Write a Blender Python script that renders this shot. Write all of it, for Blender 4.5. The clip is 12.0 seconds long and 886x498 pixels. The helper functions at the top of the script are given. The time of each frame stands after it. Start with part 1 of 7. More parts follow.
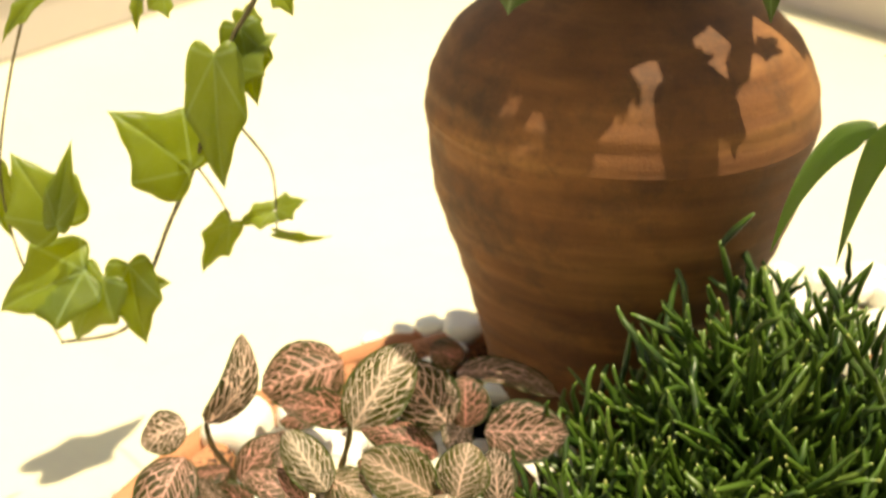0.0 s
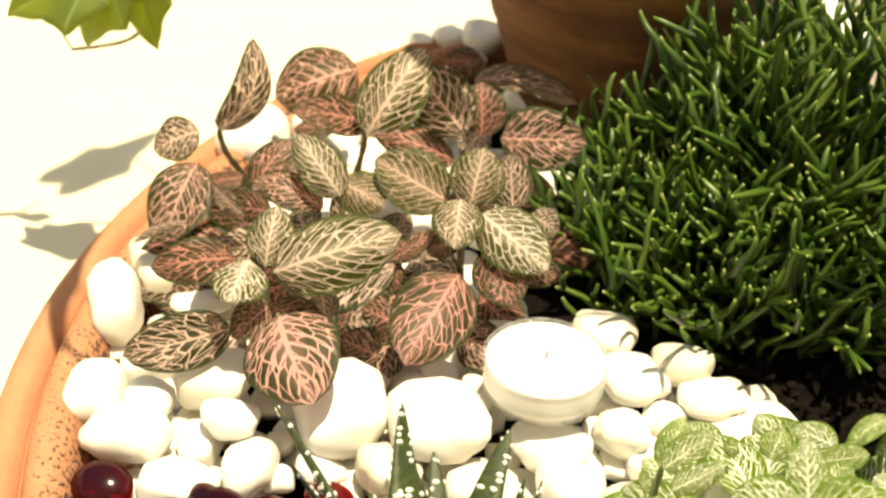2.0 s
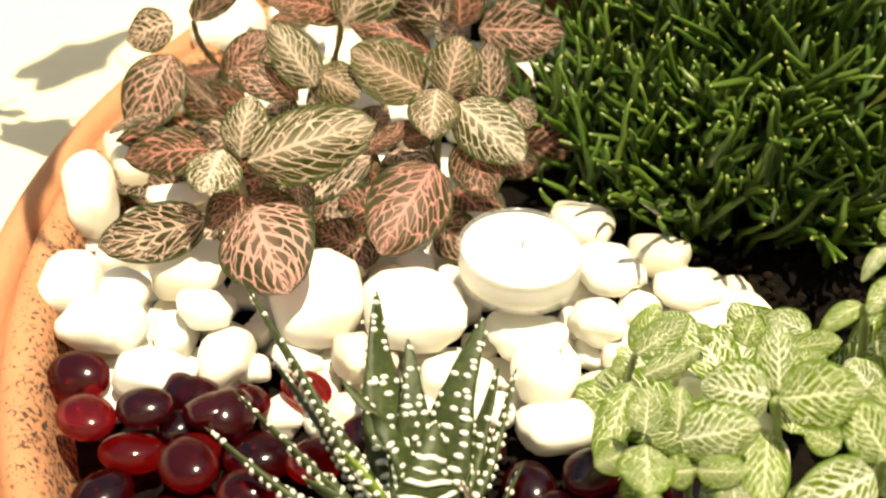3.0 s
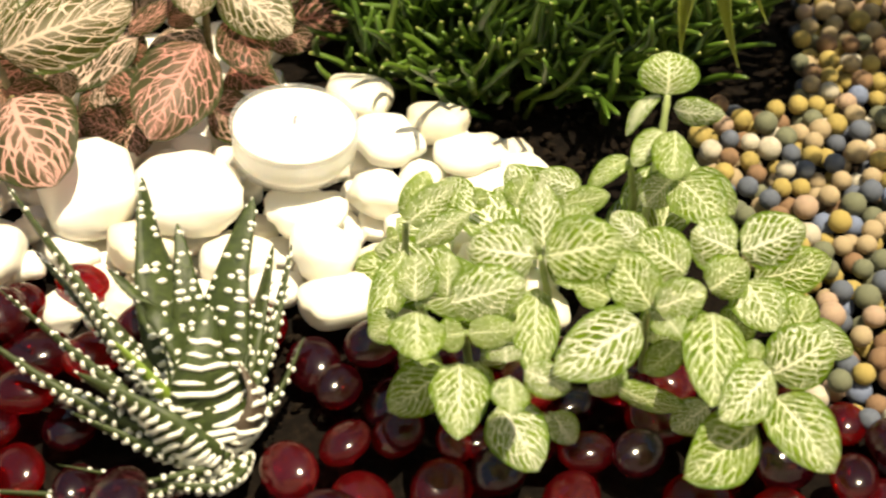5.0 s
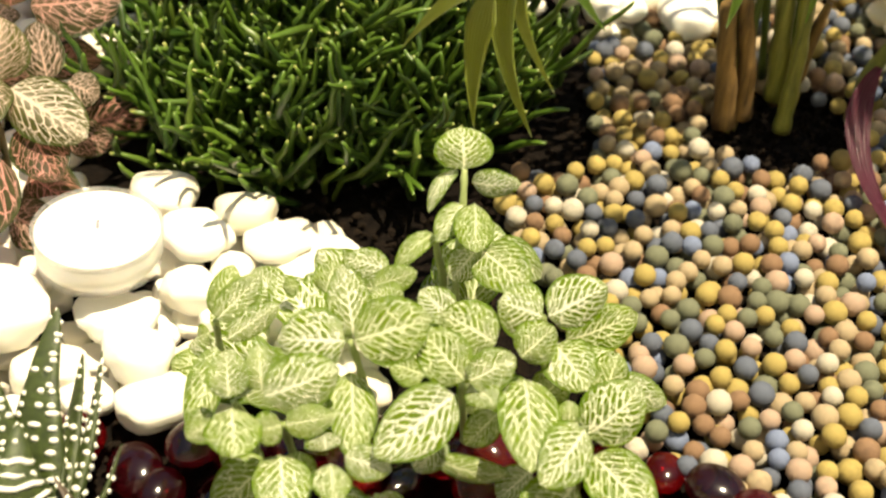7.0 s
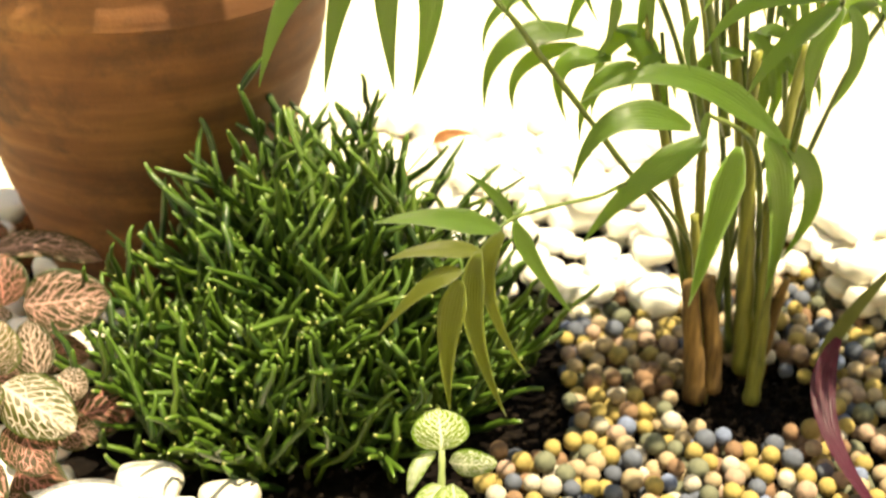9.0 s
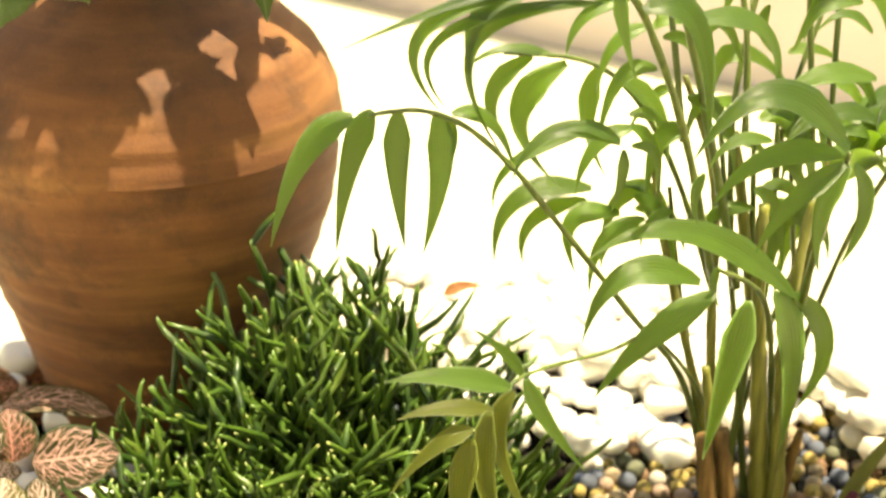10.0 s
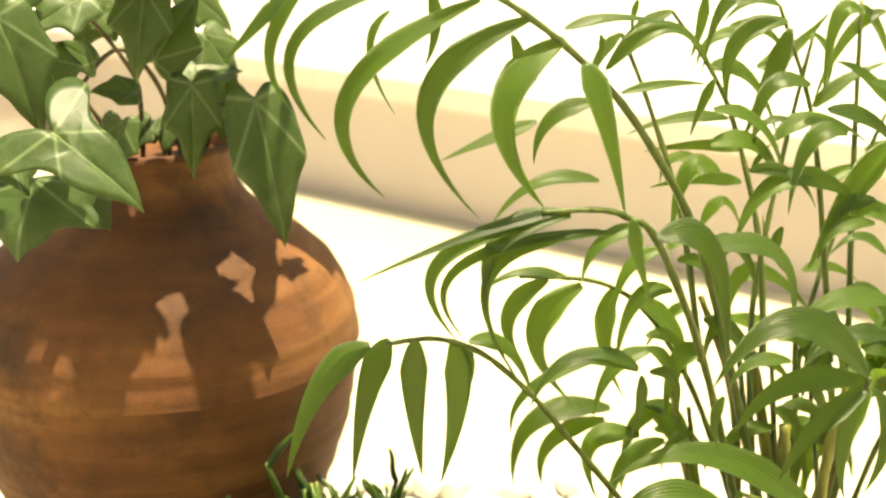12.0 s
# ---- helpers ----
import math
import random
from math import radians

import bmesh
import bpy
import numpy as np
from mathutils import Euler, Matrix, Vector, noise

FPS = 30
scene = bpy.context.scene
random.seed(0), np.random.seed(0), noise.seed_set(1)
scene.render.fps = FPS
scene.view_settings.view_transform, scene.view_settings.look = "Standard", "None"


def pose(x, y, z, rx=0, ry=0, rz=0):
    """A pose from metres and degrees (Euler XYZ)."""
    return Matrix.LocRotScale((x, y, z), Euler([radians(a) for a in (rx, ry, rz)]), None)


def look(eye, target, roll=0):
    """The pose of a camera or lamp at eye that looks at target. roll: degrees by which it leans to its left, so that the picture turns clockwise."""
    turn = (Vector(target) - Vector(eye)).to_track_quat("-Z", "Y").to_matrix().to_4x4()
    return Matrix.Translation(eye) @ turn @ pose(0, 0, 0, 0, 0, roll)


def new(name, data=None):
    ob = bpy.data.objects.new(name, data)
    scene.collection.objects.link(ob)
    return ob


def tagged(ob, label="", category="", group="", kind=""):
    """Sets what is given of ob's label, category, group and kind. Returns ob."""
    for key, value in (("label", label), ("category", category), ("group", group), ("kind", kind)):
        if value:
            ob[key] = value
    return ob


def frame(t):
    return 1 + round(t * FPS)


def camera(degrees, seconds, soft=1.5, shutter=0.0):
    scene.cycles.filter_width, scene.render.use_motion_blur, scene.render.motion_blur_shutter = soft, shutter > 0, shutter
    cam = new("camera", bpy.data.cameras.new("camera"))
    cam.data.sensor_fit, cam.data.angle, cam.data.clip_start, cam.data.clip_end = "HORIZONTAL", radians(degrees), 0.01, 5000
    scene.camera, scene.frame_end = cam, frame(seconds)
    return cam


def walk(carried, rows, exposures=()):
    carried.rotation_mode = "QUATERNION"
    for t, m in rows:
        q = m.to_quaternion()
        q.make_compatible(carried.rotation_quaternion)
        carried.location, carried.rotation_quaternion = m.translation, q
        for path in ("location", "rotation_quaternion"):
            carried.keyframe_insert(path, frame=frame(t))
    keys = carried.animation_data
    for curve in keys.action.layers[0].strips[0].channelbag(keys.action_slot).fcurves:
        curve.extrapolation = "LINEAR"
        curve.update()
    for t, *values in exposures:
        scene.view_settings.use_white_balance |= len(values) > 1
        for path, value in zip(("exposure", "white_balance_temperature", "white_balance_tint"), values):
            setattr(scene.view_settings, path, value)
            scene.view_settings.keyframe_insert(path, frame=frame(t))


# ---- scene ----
cam = camera(36, 12.0, soft=2.3, shutter=0.35)
cam.data.dof.use_dof, cam.data.dof.focus_distance, cam.data.dof.aperture_fstop = True, 0.402, 15.0
walk(cam, [
    (0.0, look((-0.0055, -0.0030, 0.3139), (0.0042, 0.4475, 0.0972), 0.47)),
    (0.5, look((-0.0037, -0.0038, 0.3074), (0.0026, 0.4341, 0.0662), 0.31)),
    (1.0, look((-0.0040, -0.0015, 0.3061), (0.0008, 0.4225, 0.0412), 0.29)),
    (1.5, look((-0.0024, -0.0007, 0.3029), (-0.0011, 0.4108, 0.0189), 0.18)),
    (2.0, look((-0.0013, 0.0011, 0.3021), (-0.0017, 0.4003, 0.0010), 0.01)),
    (2.5, look((0.0000, 0.0000, 0.2990), (0.0000, 0.3886, -0.0157), -0.00)),
    (2.7, look((0.0004, -0.0013, 0.2980), (0.0018, 0.3833, -0.0215), 0.12)),
    (4.3, look((0.0188, 0.0014, 0.2929), (0.0463, 0.3528, -0.0617), 0.73)),
    (4.5, look((0.0189, 0.0009, 0.2930), (0.0567, 0.3497, -0.0633), 1.32)),
    (5.0, look((0.0230, -0.0009, 0.2935), (0.0809, 0.3430, -0.0648), 2.50)),
    (5.5, look((0.0267, -0.0012, 0.2943), (0.1058, 0.3385, -0.0640), 3.46)),
    (6.0, look((0.0287, -0.0034, 0.2935), (0.1254, 0.3378, -0.0590), 4.01)),
    (6.5, look((0.0304, -0.0024, 0.2953), (0.1415, 0.3405, -0.0512), 4.18)),
    (6.7, look((0.0327, -0.0012, 0.2969), (0.1454, 0.3432, -0.0476), 3.80)),
    (8.5, look((0.0320, -0.0121, 0.3061), (0.1653, 0.3813, 0.0278), 1.82)),
    (9.0, look((0.0322, -0.0131, 0.3089), (0.1675, 0.3937, 0.0516), 1.52)),
    (9.5, look((0.0320, -0.0128, 0.3116), (0.1694, 0.4070, 0.0774), 1.18)),
    (10.0, look((0.0327, -0.0112, 0.3150), (0.1705, 0.4193, 0.1014), 0.91)),
    (10.5, look((0.0331, -0.0110, 0.3164), (0.1709, 0.4309, 0.1275), 0.60)),
    (11.0, look((0.0328, -0.0071, 0.3231), (0.1720, 0.4400, 0.1476), 0.36)),
    (11.5, look((0.0335, -0.0062, 0.3251), (0.1724, 0.4466, 0.1649), 0.18)),
    (12.0, look((0.0333, -0.0066, 0.3251), (0.1729, 0.4496, 0.1757), 0.15)),
], exposures=[(0.0, 0.62, 8500, 5), (2.5, 0.66, 8400, 5), (4.5, 0.70, 8200, 6), (6.5, 0.78, 8200, 6), (8.5, 1.14, 8600, 5), (9.5, 1.45, 8600, 5), (10.5, 1.42, 8600, 4), (12.0, 0.96, 8900, 4)])

# ---- light ----
SUN_WAY = Vector((-0.16, 0.04, -1.0)).normalized()
sun = new("sun", bpy.data.lights.new("sun", "SUN"))
sun.data.energy, sun.data.angle, sun.data.color = 5.0, radians(0.6), (1.0, 0.93, 0.80)
sun.matrix_world = look((0, 0, 3), Vector((0, 0, 3)) + SUN_WAY)
world = bpy.data.worlds.new("world")
scene.world = world
world.use_nodes = True
sky = world.node_tree.nodes.new("ShaderNodeTexSky")
sky.sky_type, sky.sun_disc = "NISHITA", False
sky.sun_elevation = math.asin(-SUN_WAY.z)
sky.sun_rotation = math.atan2(-SUN_WAY.x, -SUN_WAY.y)
world.node_tree.nodes["Background"].inputs["Strength"].default_value = 0.10
world.node_tree.links.new(sky.outputs[0], world.node_tree.nodes["Background"].inputs["Color"])

# ---- materials ----
def material(name, rough=0.5, metal=0.0):
    m = bpy.data.materials.new(name)
    m.use_nodes = True
    b = m.node_tree.nodes["Principled BSDF"]
    b.inputs["Roughness"].default_value, b.inputs["Metallic"].default_value = rough, metal
    return m, m.node_tree.nodes, m.node_tree.links, b


def node(nodes, kind, **sets):
    n = nodes.new(kind)
    for key, value in sets.items():
        n.inputs[key.replace("_", " ")].default_value = value
    return n


def ramp(nodes, links, source, stops):
    r = nodes.new("ShaderNodeValToRGB")
    e = r.color_ramp.elements
    while len(e) < len(stops):
        e.new(0.5)
    for el, (at, c) in zip(e, stops):
        el.position, el.color = at, (*c, 1)
    links.new(source, r.inputs[0])
    return r.outputs[0]


def mixed(nodes, links, fac, a, b, mode="MIX"):
    m = nodes.new("ShaderNodeMix")
    m.data_type, m.blend_type = "RGBA", mode
    for value, socket in ((fac, m.inputs[0]), (a, m.inputs[6]), (b, m.inputs[7])):
        if hasattr(value, "links"):
            links.new(value, socket)
        else:
            socket.default_value = value if isinstance(value, float) else (*value, 1)
    return m.outputs[2]


def calc(nodes, links, op, a, b=0.0, c=None):
    m = nodes.new("ShaderNodeMath")
    m.operation = op
    for value, socket in zip((a, b, c), m.inputs):
        if value is None:
            continue
        if hasattr(value, "links"):
            links.new(value, socket)
        else:
            socket.default_value = value
    return m.outputs[0]


def grain(nodes, links, scale, detail=5.0, rough=0.6, where="Object", stretch=None):
    tc = nodes.new("ShaderNodeTexCoord")
    n = node(nodes, "ShaderNodeTexNoise", Scale=scale, Detail=detail, Roughness=rough)
    if stretch:
        mp = nodes.new("ShaderNodeMapping")
        mp.inputs["Scale"].default_value = stretch
        links.new(tc.outputs[where], mp.inputs[0])
        links.new(mp.outputs[0], n.inputs["Vector"])
    else:
        links.new(tc.outputs[where], n.inputs["Vector"])
    return n.outputs["Fac"]


def relief(nodes, links, b, height, strength=0.3, distance=0.001):
    bump = node(nodes, "ShaderNodeBump", Strength=strength, Distance=distance)
    links.new(height, bump.inputs["Height"])
    links.new(bump.outputs[0], b.inputs["Normal"])


def terracotta(name, dark, mid, light, rings=0.0, dirt=0.0, stain_shade=0.0):
    m, n, l, b = material(name, 0.78)
    g = grain(n, l, 14.0, 6.0)
    base = ramp(n, l, g, [(0.3, dark), (0.5, mid), (0.72, light)])
    fine = grain(n, l, 900.0, 2.0)
    base = mixed(n, l, 0.25, base, ramp(n, l, fine, [(0.3, dark), (0.7, light)]), "OVERLAY")
    height = fine
    if rings:
        turn = grain(n, l, 1.0, 5.0, 0.6, stretch=(6.0, 6.0, rings))
        base = mixed(n, l, 0.36, base, ramp(n, l, turn, [(0.38, dark), (0.5, mid), (0.62, light)]))
        height = calc(n, l, "ADD", calc(n, l, "MULTIPLY", turn, 2.5), calc(n, l, "MULTIPLY", fine, 0.4))
    # dark mottles: real stains, widened to stand in for shade on the vase
    if stain_shade:
        cloud = grain(n, l, 26.0, 5.0, 0.7)
        base = mixed(n, l, ramp(n, l, cloud, [(0.47, (0, 0, 0)), (0.66, (0.8, 0.8, 0.8))]), base, (0.050, 0.024, 0.012))
    if dirt:
        spots = grain(n, l, 560.0, 5.0, 0.7)
        patch = grain(n, l, 22.0, 2.0)
        spread = n.new("ShaderNodeVectorMath")
        spread.operation = "LENGTH"
        l.new(n.new("ShaderNodeTexCoord").outputs["Object"], spread.inputs[0])
        inner = ramp(n, l, calc(n, l, "MULTIPLY", calc(n, l, "SUBTRACT", spread.outputs["Value"], 0.236), 25.0), [(0.0, (0.16, 0.16, 0.16)), (0.28, (0.10, 0.10, 0.10)), (0.46, (0.03, 0.03, 0.03)), (0.6, (0, 0, 0))])
        level = calc(n, l, "ADD", calc(n, l, "ADD", spots, inner), calc(n, l, "MULTIPLY", calc(n, l, "SUBTRACT", patch, 0.5), 0.25))
        fac = ramp(n, l, level, [(0.66, (0, 0, 0)), (0.69, (1, 1, 1))])
        base = mixed(n, l, fac, base, (0.035, 0.022, 0.014))
    l.new(base, b.inputs["Base Color"])
    relief(n, l, b, height, 0.35, 0.0012)
    return m


def marble(name, low, high):
    m, n, l, b = material(name, 0.22)
    g = grain(n, l, 2.2, 6.0, 0.6)
    w = node(n, "ShaderNodeTexNoise", Scale=3.0, Detail=8.0, Roughness=0.62, Distortion=1.6)
    l.new(n.new("ShaderNodeTexCoord").outputs["Object"], w.inputs["Vector"])
    vein = ramp(n, l, w.outputs["Fac"], [(0.47, (0, 0, 0)), (0.5, (1, 1, 1)), (0.53, (0, 0, 0))])
    base = ramp(n, l, g, [(0.3, low), (0.7, high)])
    l.new(mixed(n, l, calc(n, l, "MULTIPLY", vein, 0.25), base, (0.62, 0.55, 0.46)), b.inputs["Base Color"])
    return m


def plaster(name, c):
    m, n, l, b = material(name, 0.8)
    g = grain(n, l, 6.0, 6.0)
    l.new(ramp(n, l, g, [(0.3, tuple(v * 0.95 for v in c)), (0.7, c)]), b.inputs["Base Color"])
    relief(n, l, b, grain(n, l, 160.0, 4.0), 0.15, 0.002)
    return m


def soil_earth():
    m, n, l, b = material("potting_soil", 0.95)
    g = grain(n, l, 260.0, 8.0, 0.7)
    b.inputs["Specular IOR Level"].default_value = 0.1
    l.new(ramp(n, l, g, [(0.35, (0.0030, 0.0020, 0.0015)), (0.55, (0.007, 0.0048, 0.0034)), (0.80, (0.028, 0.018, 0.011))]), b.inputs["Base Color"])
    relief(n, l, b, g, 0.9, 0.002)
    return m


M_POT = terracotta("vase_clay", (0.090, 0.031, 0.010), (0.185, 0.074, 0.024), (0.385, 0.180, 0.058), rings=60.0, stain_shade=0.8)
M_DISH = terracotta("dish_clay", (0.37, 0.165, 0.082), (0.46, 0.23, 0.122), (0.53, 0.29, 0.165), dirt=1.0)
M_FLOOR, M_WALL, M_SKIRT, M_SOIL = marble("marble_floor", (0.70, 0.655, 0.47), (0.76, 0.72, 0.53)), plaster("wall_paint", (0.84, 0.82, 0.76)), plaster("beige_skirting", (0.60, 0.53, 0.50)), soil_earth()
M_TREAD = marble("marble_tread", (0.80, 0.76, 0.70), (0.86, 0.82, 0.76))


# ---- building blocks ----
def part(name, bm, mat, parent=None, label="", smooth=True):
    me = bpy.data.meshes.new(name)
    bm.to_mesh(me)
    bm.free()
    me.materials.append(mat)
    if smooth:
        me.shade_smooth()
    ob = new(name, me)
    if parent:
        ob.parent = parent
    if label:
        ob["label"] = label
    return ob


def thing(name, at, label, category, group="", kind=""):
    ob = new(name)
    ob.empty_display_size = 0.01
    ob.location = at
    return tagged(ob, label, category, group, kind)


def lathe(profile, steps=96, wobble=0.0):
    """A turned body: rows of radius and height, from the inside bottom round to the outside bottom or the other way."""
    bm = bmesh.new()
    rings = []
    for k, (r, z) in enumerate(profile):
        ring = []
        for s in range(steps):
            a = 2 * math.pi * s / steps
            rr = r * (1 + wobble * noise.noise((math.cos(a) * 1.5, math.sin(a) * 1.5, z * 25)))
            ring.append(bm.verts.new((rr * math.cos(a), rr * math.sin(a), z)))
        rings.append(ring)
    for lo, hi in zip(rings, rings[1:]):
        for s in range(steps):
            bm.faces.new((lo[s], lo[(s + 1) % steps], hi[(s + 1) % steps], hi[s]))
    for ring in (rings[0], rings[-1]):
        if len(set(round(v.co.xy.length, 6) for v in ring)) >= 1 and ring[0].co.xy.length > 1e-5:
            bm.faces.new(ring)
    bmesh.ops.recalc_face_normals(bm, faces=bm.faces)
    return bm


def smooth_rows(rows, n=5):
    """A rounded line through rows of radius and height."""
    out = []
    for k in range(len(rows) - 1):
        p = [Vector(rows[max(0, min(len(rows) - 1, k + d))]) for d in (-1, 0, 1, 2)]
        for s in range(n):
            t = s / n
            out.append(tuple(0.5 * ((2 * p[1]) + (p[2] - p[0]) * t + (2 * p[0] - 5 * p[1] + 4 * p[2] - p[3]) * t * t + (3 * p[1] - p[0] - 3 * p[2] + p[3]) * t ** 3)))
    return out + [tuple(rows[-1])]


def slab(a, b, thick, z0, z1, bevel=0.0):
    """A wall from plan point a to b, its face on that line and its body to the line's left."""
    a, b = Vector((*a, 0)), Vector((*b, 0))
    side = Vector((-(b - a).y, (b - a).x, 0)).normalized() * thick
    bm = bmesh.new()
    vs = [bm.verts.new(Vector((p.x, p.y, z))) for z in (z0, z1) for p in (a, b, b + side, a + side)]
    for f in ((0, 1, 2, 3), (4, 5, 6, 7), (0, 1, 5, 4), (1, 2, 6, 5), (2, 3, 7, 6), (3, 0, 4, 7)):
        bm.faces.new([vs[i] for i in f])
    bmesh.ops.recalc_face_normals(bm, faces=bm.faces)
    if bevel:
        bmesh.ops.bevel(bm, geom=bm.edges[:], offset=bevel, segments=3, affect="EDGES", profile=0.5)
    return bm

# ---- the terrace: floor, walls ----
FLOOR_Z = -0.055
CORNER, LEFT, RIGHT = (0.055, 1.757), (-1.30, -0.267), (1.50, -0.269)
STEP_Z = FLOOR_Z + 0.115  # height of the beige riser


def sheet(name, corners, z0, z1, mat, label, category):
    """A flat slab over plan corners, from z0 up to z1."""
    bm = bmesh.new()
    low, top = ([bm.verts.new((x, y, z)) for x, y in corners] for z in (z0, z1))
    bm.faces.new(low)
    bm.faces.new(top)
    for k in range(len(corners)):
        j = (k + 1) % len(corners)
        bm.faces.new((low[k], low[j], top[j], top[k]))
    bmesh.ops.recalc_face_normals(bm, faces=bm.faces)
    return tagged(part(name, bm, mat, smooth=False), label, category, kind="structure")


def build_terrace():
    sheet("floor", ((-2.15, -1.5), (2.35, -1.5), (2.35, 2.6), (-2.15, 2.6)), FLOOR_Z - 0.10, FLOOR_Z, M_FLOOR, "white polished marble floor with faint veins", "floor")
    for n, (a, b) in enumerate(((RIGHT, CORNER), (CORNER, LEFT)), 1):
        d = (Vector(b) - Vector(a)).normalized()
        out = Vector((d.y, -d.x))
        far = [tuple(Vector(p) + out * 0.9) for p in (a, b)]
        sheet("riser_%d" % n, (a, b, far[1], far[0]), FLOOR_Z + 0.001 * n, STEP_Z + 0.0005 * n, M_SKIRT, "beige stone riser of a low step", "step")
        lip = [tuple(Vector(p) - out * 0.012) for p in (a, b)]
        slab_top = sheet("tread_%d" % n, (lip[0], lip[1], far[1], far[0]), STEP_Z + 0.0005 * n, STEP_Z + 0.022 + 0.001 * n, M_TREAD, "white marble tread of a low step", "step")
    reach = [Vector(CORNER) + Vector((d.y, -d.x)) * 0.9 for d in ((Vector(CORNER) - Vector(RIGHT)).normalized(), (Vector(LEFT) - Vector(CORNER)).normalized())]
    sheet("tread_3", (CORNER, tuple(reach[0]), (reach[0].x / 2 + reach[1].x / 2, 2.55), tuple(reach[1])), FLOOR_Z + 0.003, STEP_Z + 0.0215, M_TREAD, "white marble corner of a low step", "step")
    for n, (a, b) in enumerate((((-2.15, -1.5), (2.35, -1.5)), ((2.35, -1.5), (2.35, 2.6)), ((2.35, 2.6), (-2.15, 2.6)), ((-2.15, 2.6), (-2.15, -1.5))), 1):
        tagged(part("wall_%d" % n, slab(a, b, -0.15, FLOOR_Z - 0.05, 2.299 if n == 1 else 1.3), M_WALL, smooth=False), "white painted plaster garden wall", "wall", kind="structure")

    # unseen slab added behind the viewpoint to hold off sky and sun there
    tagged(part("roof", slab((-2.3, -0.72), (2.5, -0.72), -0.95, 2.30, 2.42), M_WALL, smooth=False), "added unseen white slab overhead that cuts the light from the front", "roof", kind="structure")


build_terrace()

# ---- the dish ----
DISH = Vector((0.127, 0.313, 0.0))
DISH_R = 0.266


def build_dish():
    R = DISH_R
    rows = [(0.0, -0.040), (R - 0.075, -0.040), (R - 0.045, -0.030), (R - 0.031, -0.006), (R - 0.0270, 0.008), (R - 0.0240, 0.0135), (R - 0.0195, 0.0158), (R - 0.0155, 0.0146),
            (R - 0.0132, 0.0112), (R - 0.0122, 0.0082), (R - 0.0112, 0.0102), (R - 0.0085, 0.0132), (R - 0.004, 0.0138), (R, 0.010), (R - 0.001, 0.003), (R - 0.006, -0.003), (R - 0.012, -0.008),
            (R - 0.035, -0.045), (R - 0.042, FLOOR_Z), (R - 0.06, FLOOR_Z), (0.0, FLOOR_Z + 0.002)]
    d = part("planter_dish", lathe(smooth_rows(rows, 4), 160, 0.004), M_DISH)
    d.location = DISH
    tagged(d, "wide shallow terracotta planter dish with a soil-stained double rim", "planter dish")


def build_soil():
    bm = bmesh.new()
    bmesh.ops.create_grid(bm, x_segments=120, y_segments=120, size=DISH_R - 0.026)
    R = DISH_R - 0.027
    for v in bm.verts:
        x, y = v.co.x, v.co.y
        k = max(abs(x), abs(y)) / max(1e-9, math.hypot(x, y))
        v.co.x, v.co.y = x * k, y * k
        d = v.co.xy.length / R
        v.co.z = -0.003 + 0.0035 * noise.noise(v.co * 60) + 0.0025 * noise.noise(v.co * 170) - 0.006 * d ** 6
    s = part("soil", bm, M_SOIL)
    s.location = DISH
    tagged(s, "dark crumbly potting soil filling the dish", "soil", kind="stuff")


build_dish()
build_soil()

# ---- the vase ----
VASE = Vector((0.0747, 0.505, 0.0))


def build_vase():
    outer = [(0.044, 0.004), (0.047, 0.006), (0.0505, 0.026), (0.0555, 0.044), (0.0618, 0.066), (0.0722, 0.098), (0.0752, 0.118), (0.0765, 0.1300), (0.0774, 0.1326), (0.0773, 0.1340), (0.0760, 0.142),
             (0.0725, 0.153), (0.0660, 0.1635), (0.0550, 0.174), (0.0430, 0.182), (0.0345, 0.190), (0.0305, 0.199), (0.0305, 0.206), (0.0320, 0.209),
             (0.0305, 0.211), (0.0275, 0.209), (0.0265, 0.195), (0.0300, 0.186), (0.0, 0.184)]
    v = thing("clay_vase", VASE, "brown earthenware vase with turning rings, standing in the dish", "vase")
    rows = [(0.0, 0.004)] + [(r + (0.00018 * math.sin(z * 700) + 0.00025 * math.sin(z * 390 + 1) if 0.03 < z < 0.18 and r > 0.05 else 0.0), z) for r, z in smooth_rows(outer, 12)]
    cut = next(k for k, (r, z) in enumerate(rows) if z > 0.2045)
    part("body", lathe(rows[:cut + 1] + [(r, rows[cut][1]) for r in (0.028, 0.0)], 128, 0.006), M_POT, v)
    part("rim", lathe([(0.0272, 0.190)] + [q for q in rows[cut:] if q[1] > 0.2] + [(0.0272, 0.2)], 128, 0.006), M_POT, v, "rounded lip of the vase")


build_vase()

# ---- plant and stone materials ----
def leafy(n, l, b, colour, through_colour, amount=0.3):
    """Lets some light through a thin blade."""
    tr = n.new("ShaderNodeBsdfTranslucent")
    mix = n.new("ShaderNodeMixShader")
    mix.inputs[0].default_value = amount
    l.new(colour, b.inputs["Base Color"])
    l.new(through_colour, tr.inputs["Color"])
    l.new(b.outputs[0], mix.inputs[1])
    l.new(tr.outputs[0], mix.inputs[2])
    l.new(mix.outputs[0], n["Material Output"].inputs["Surface"])


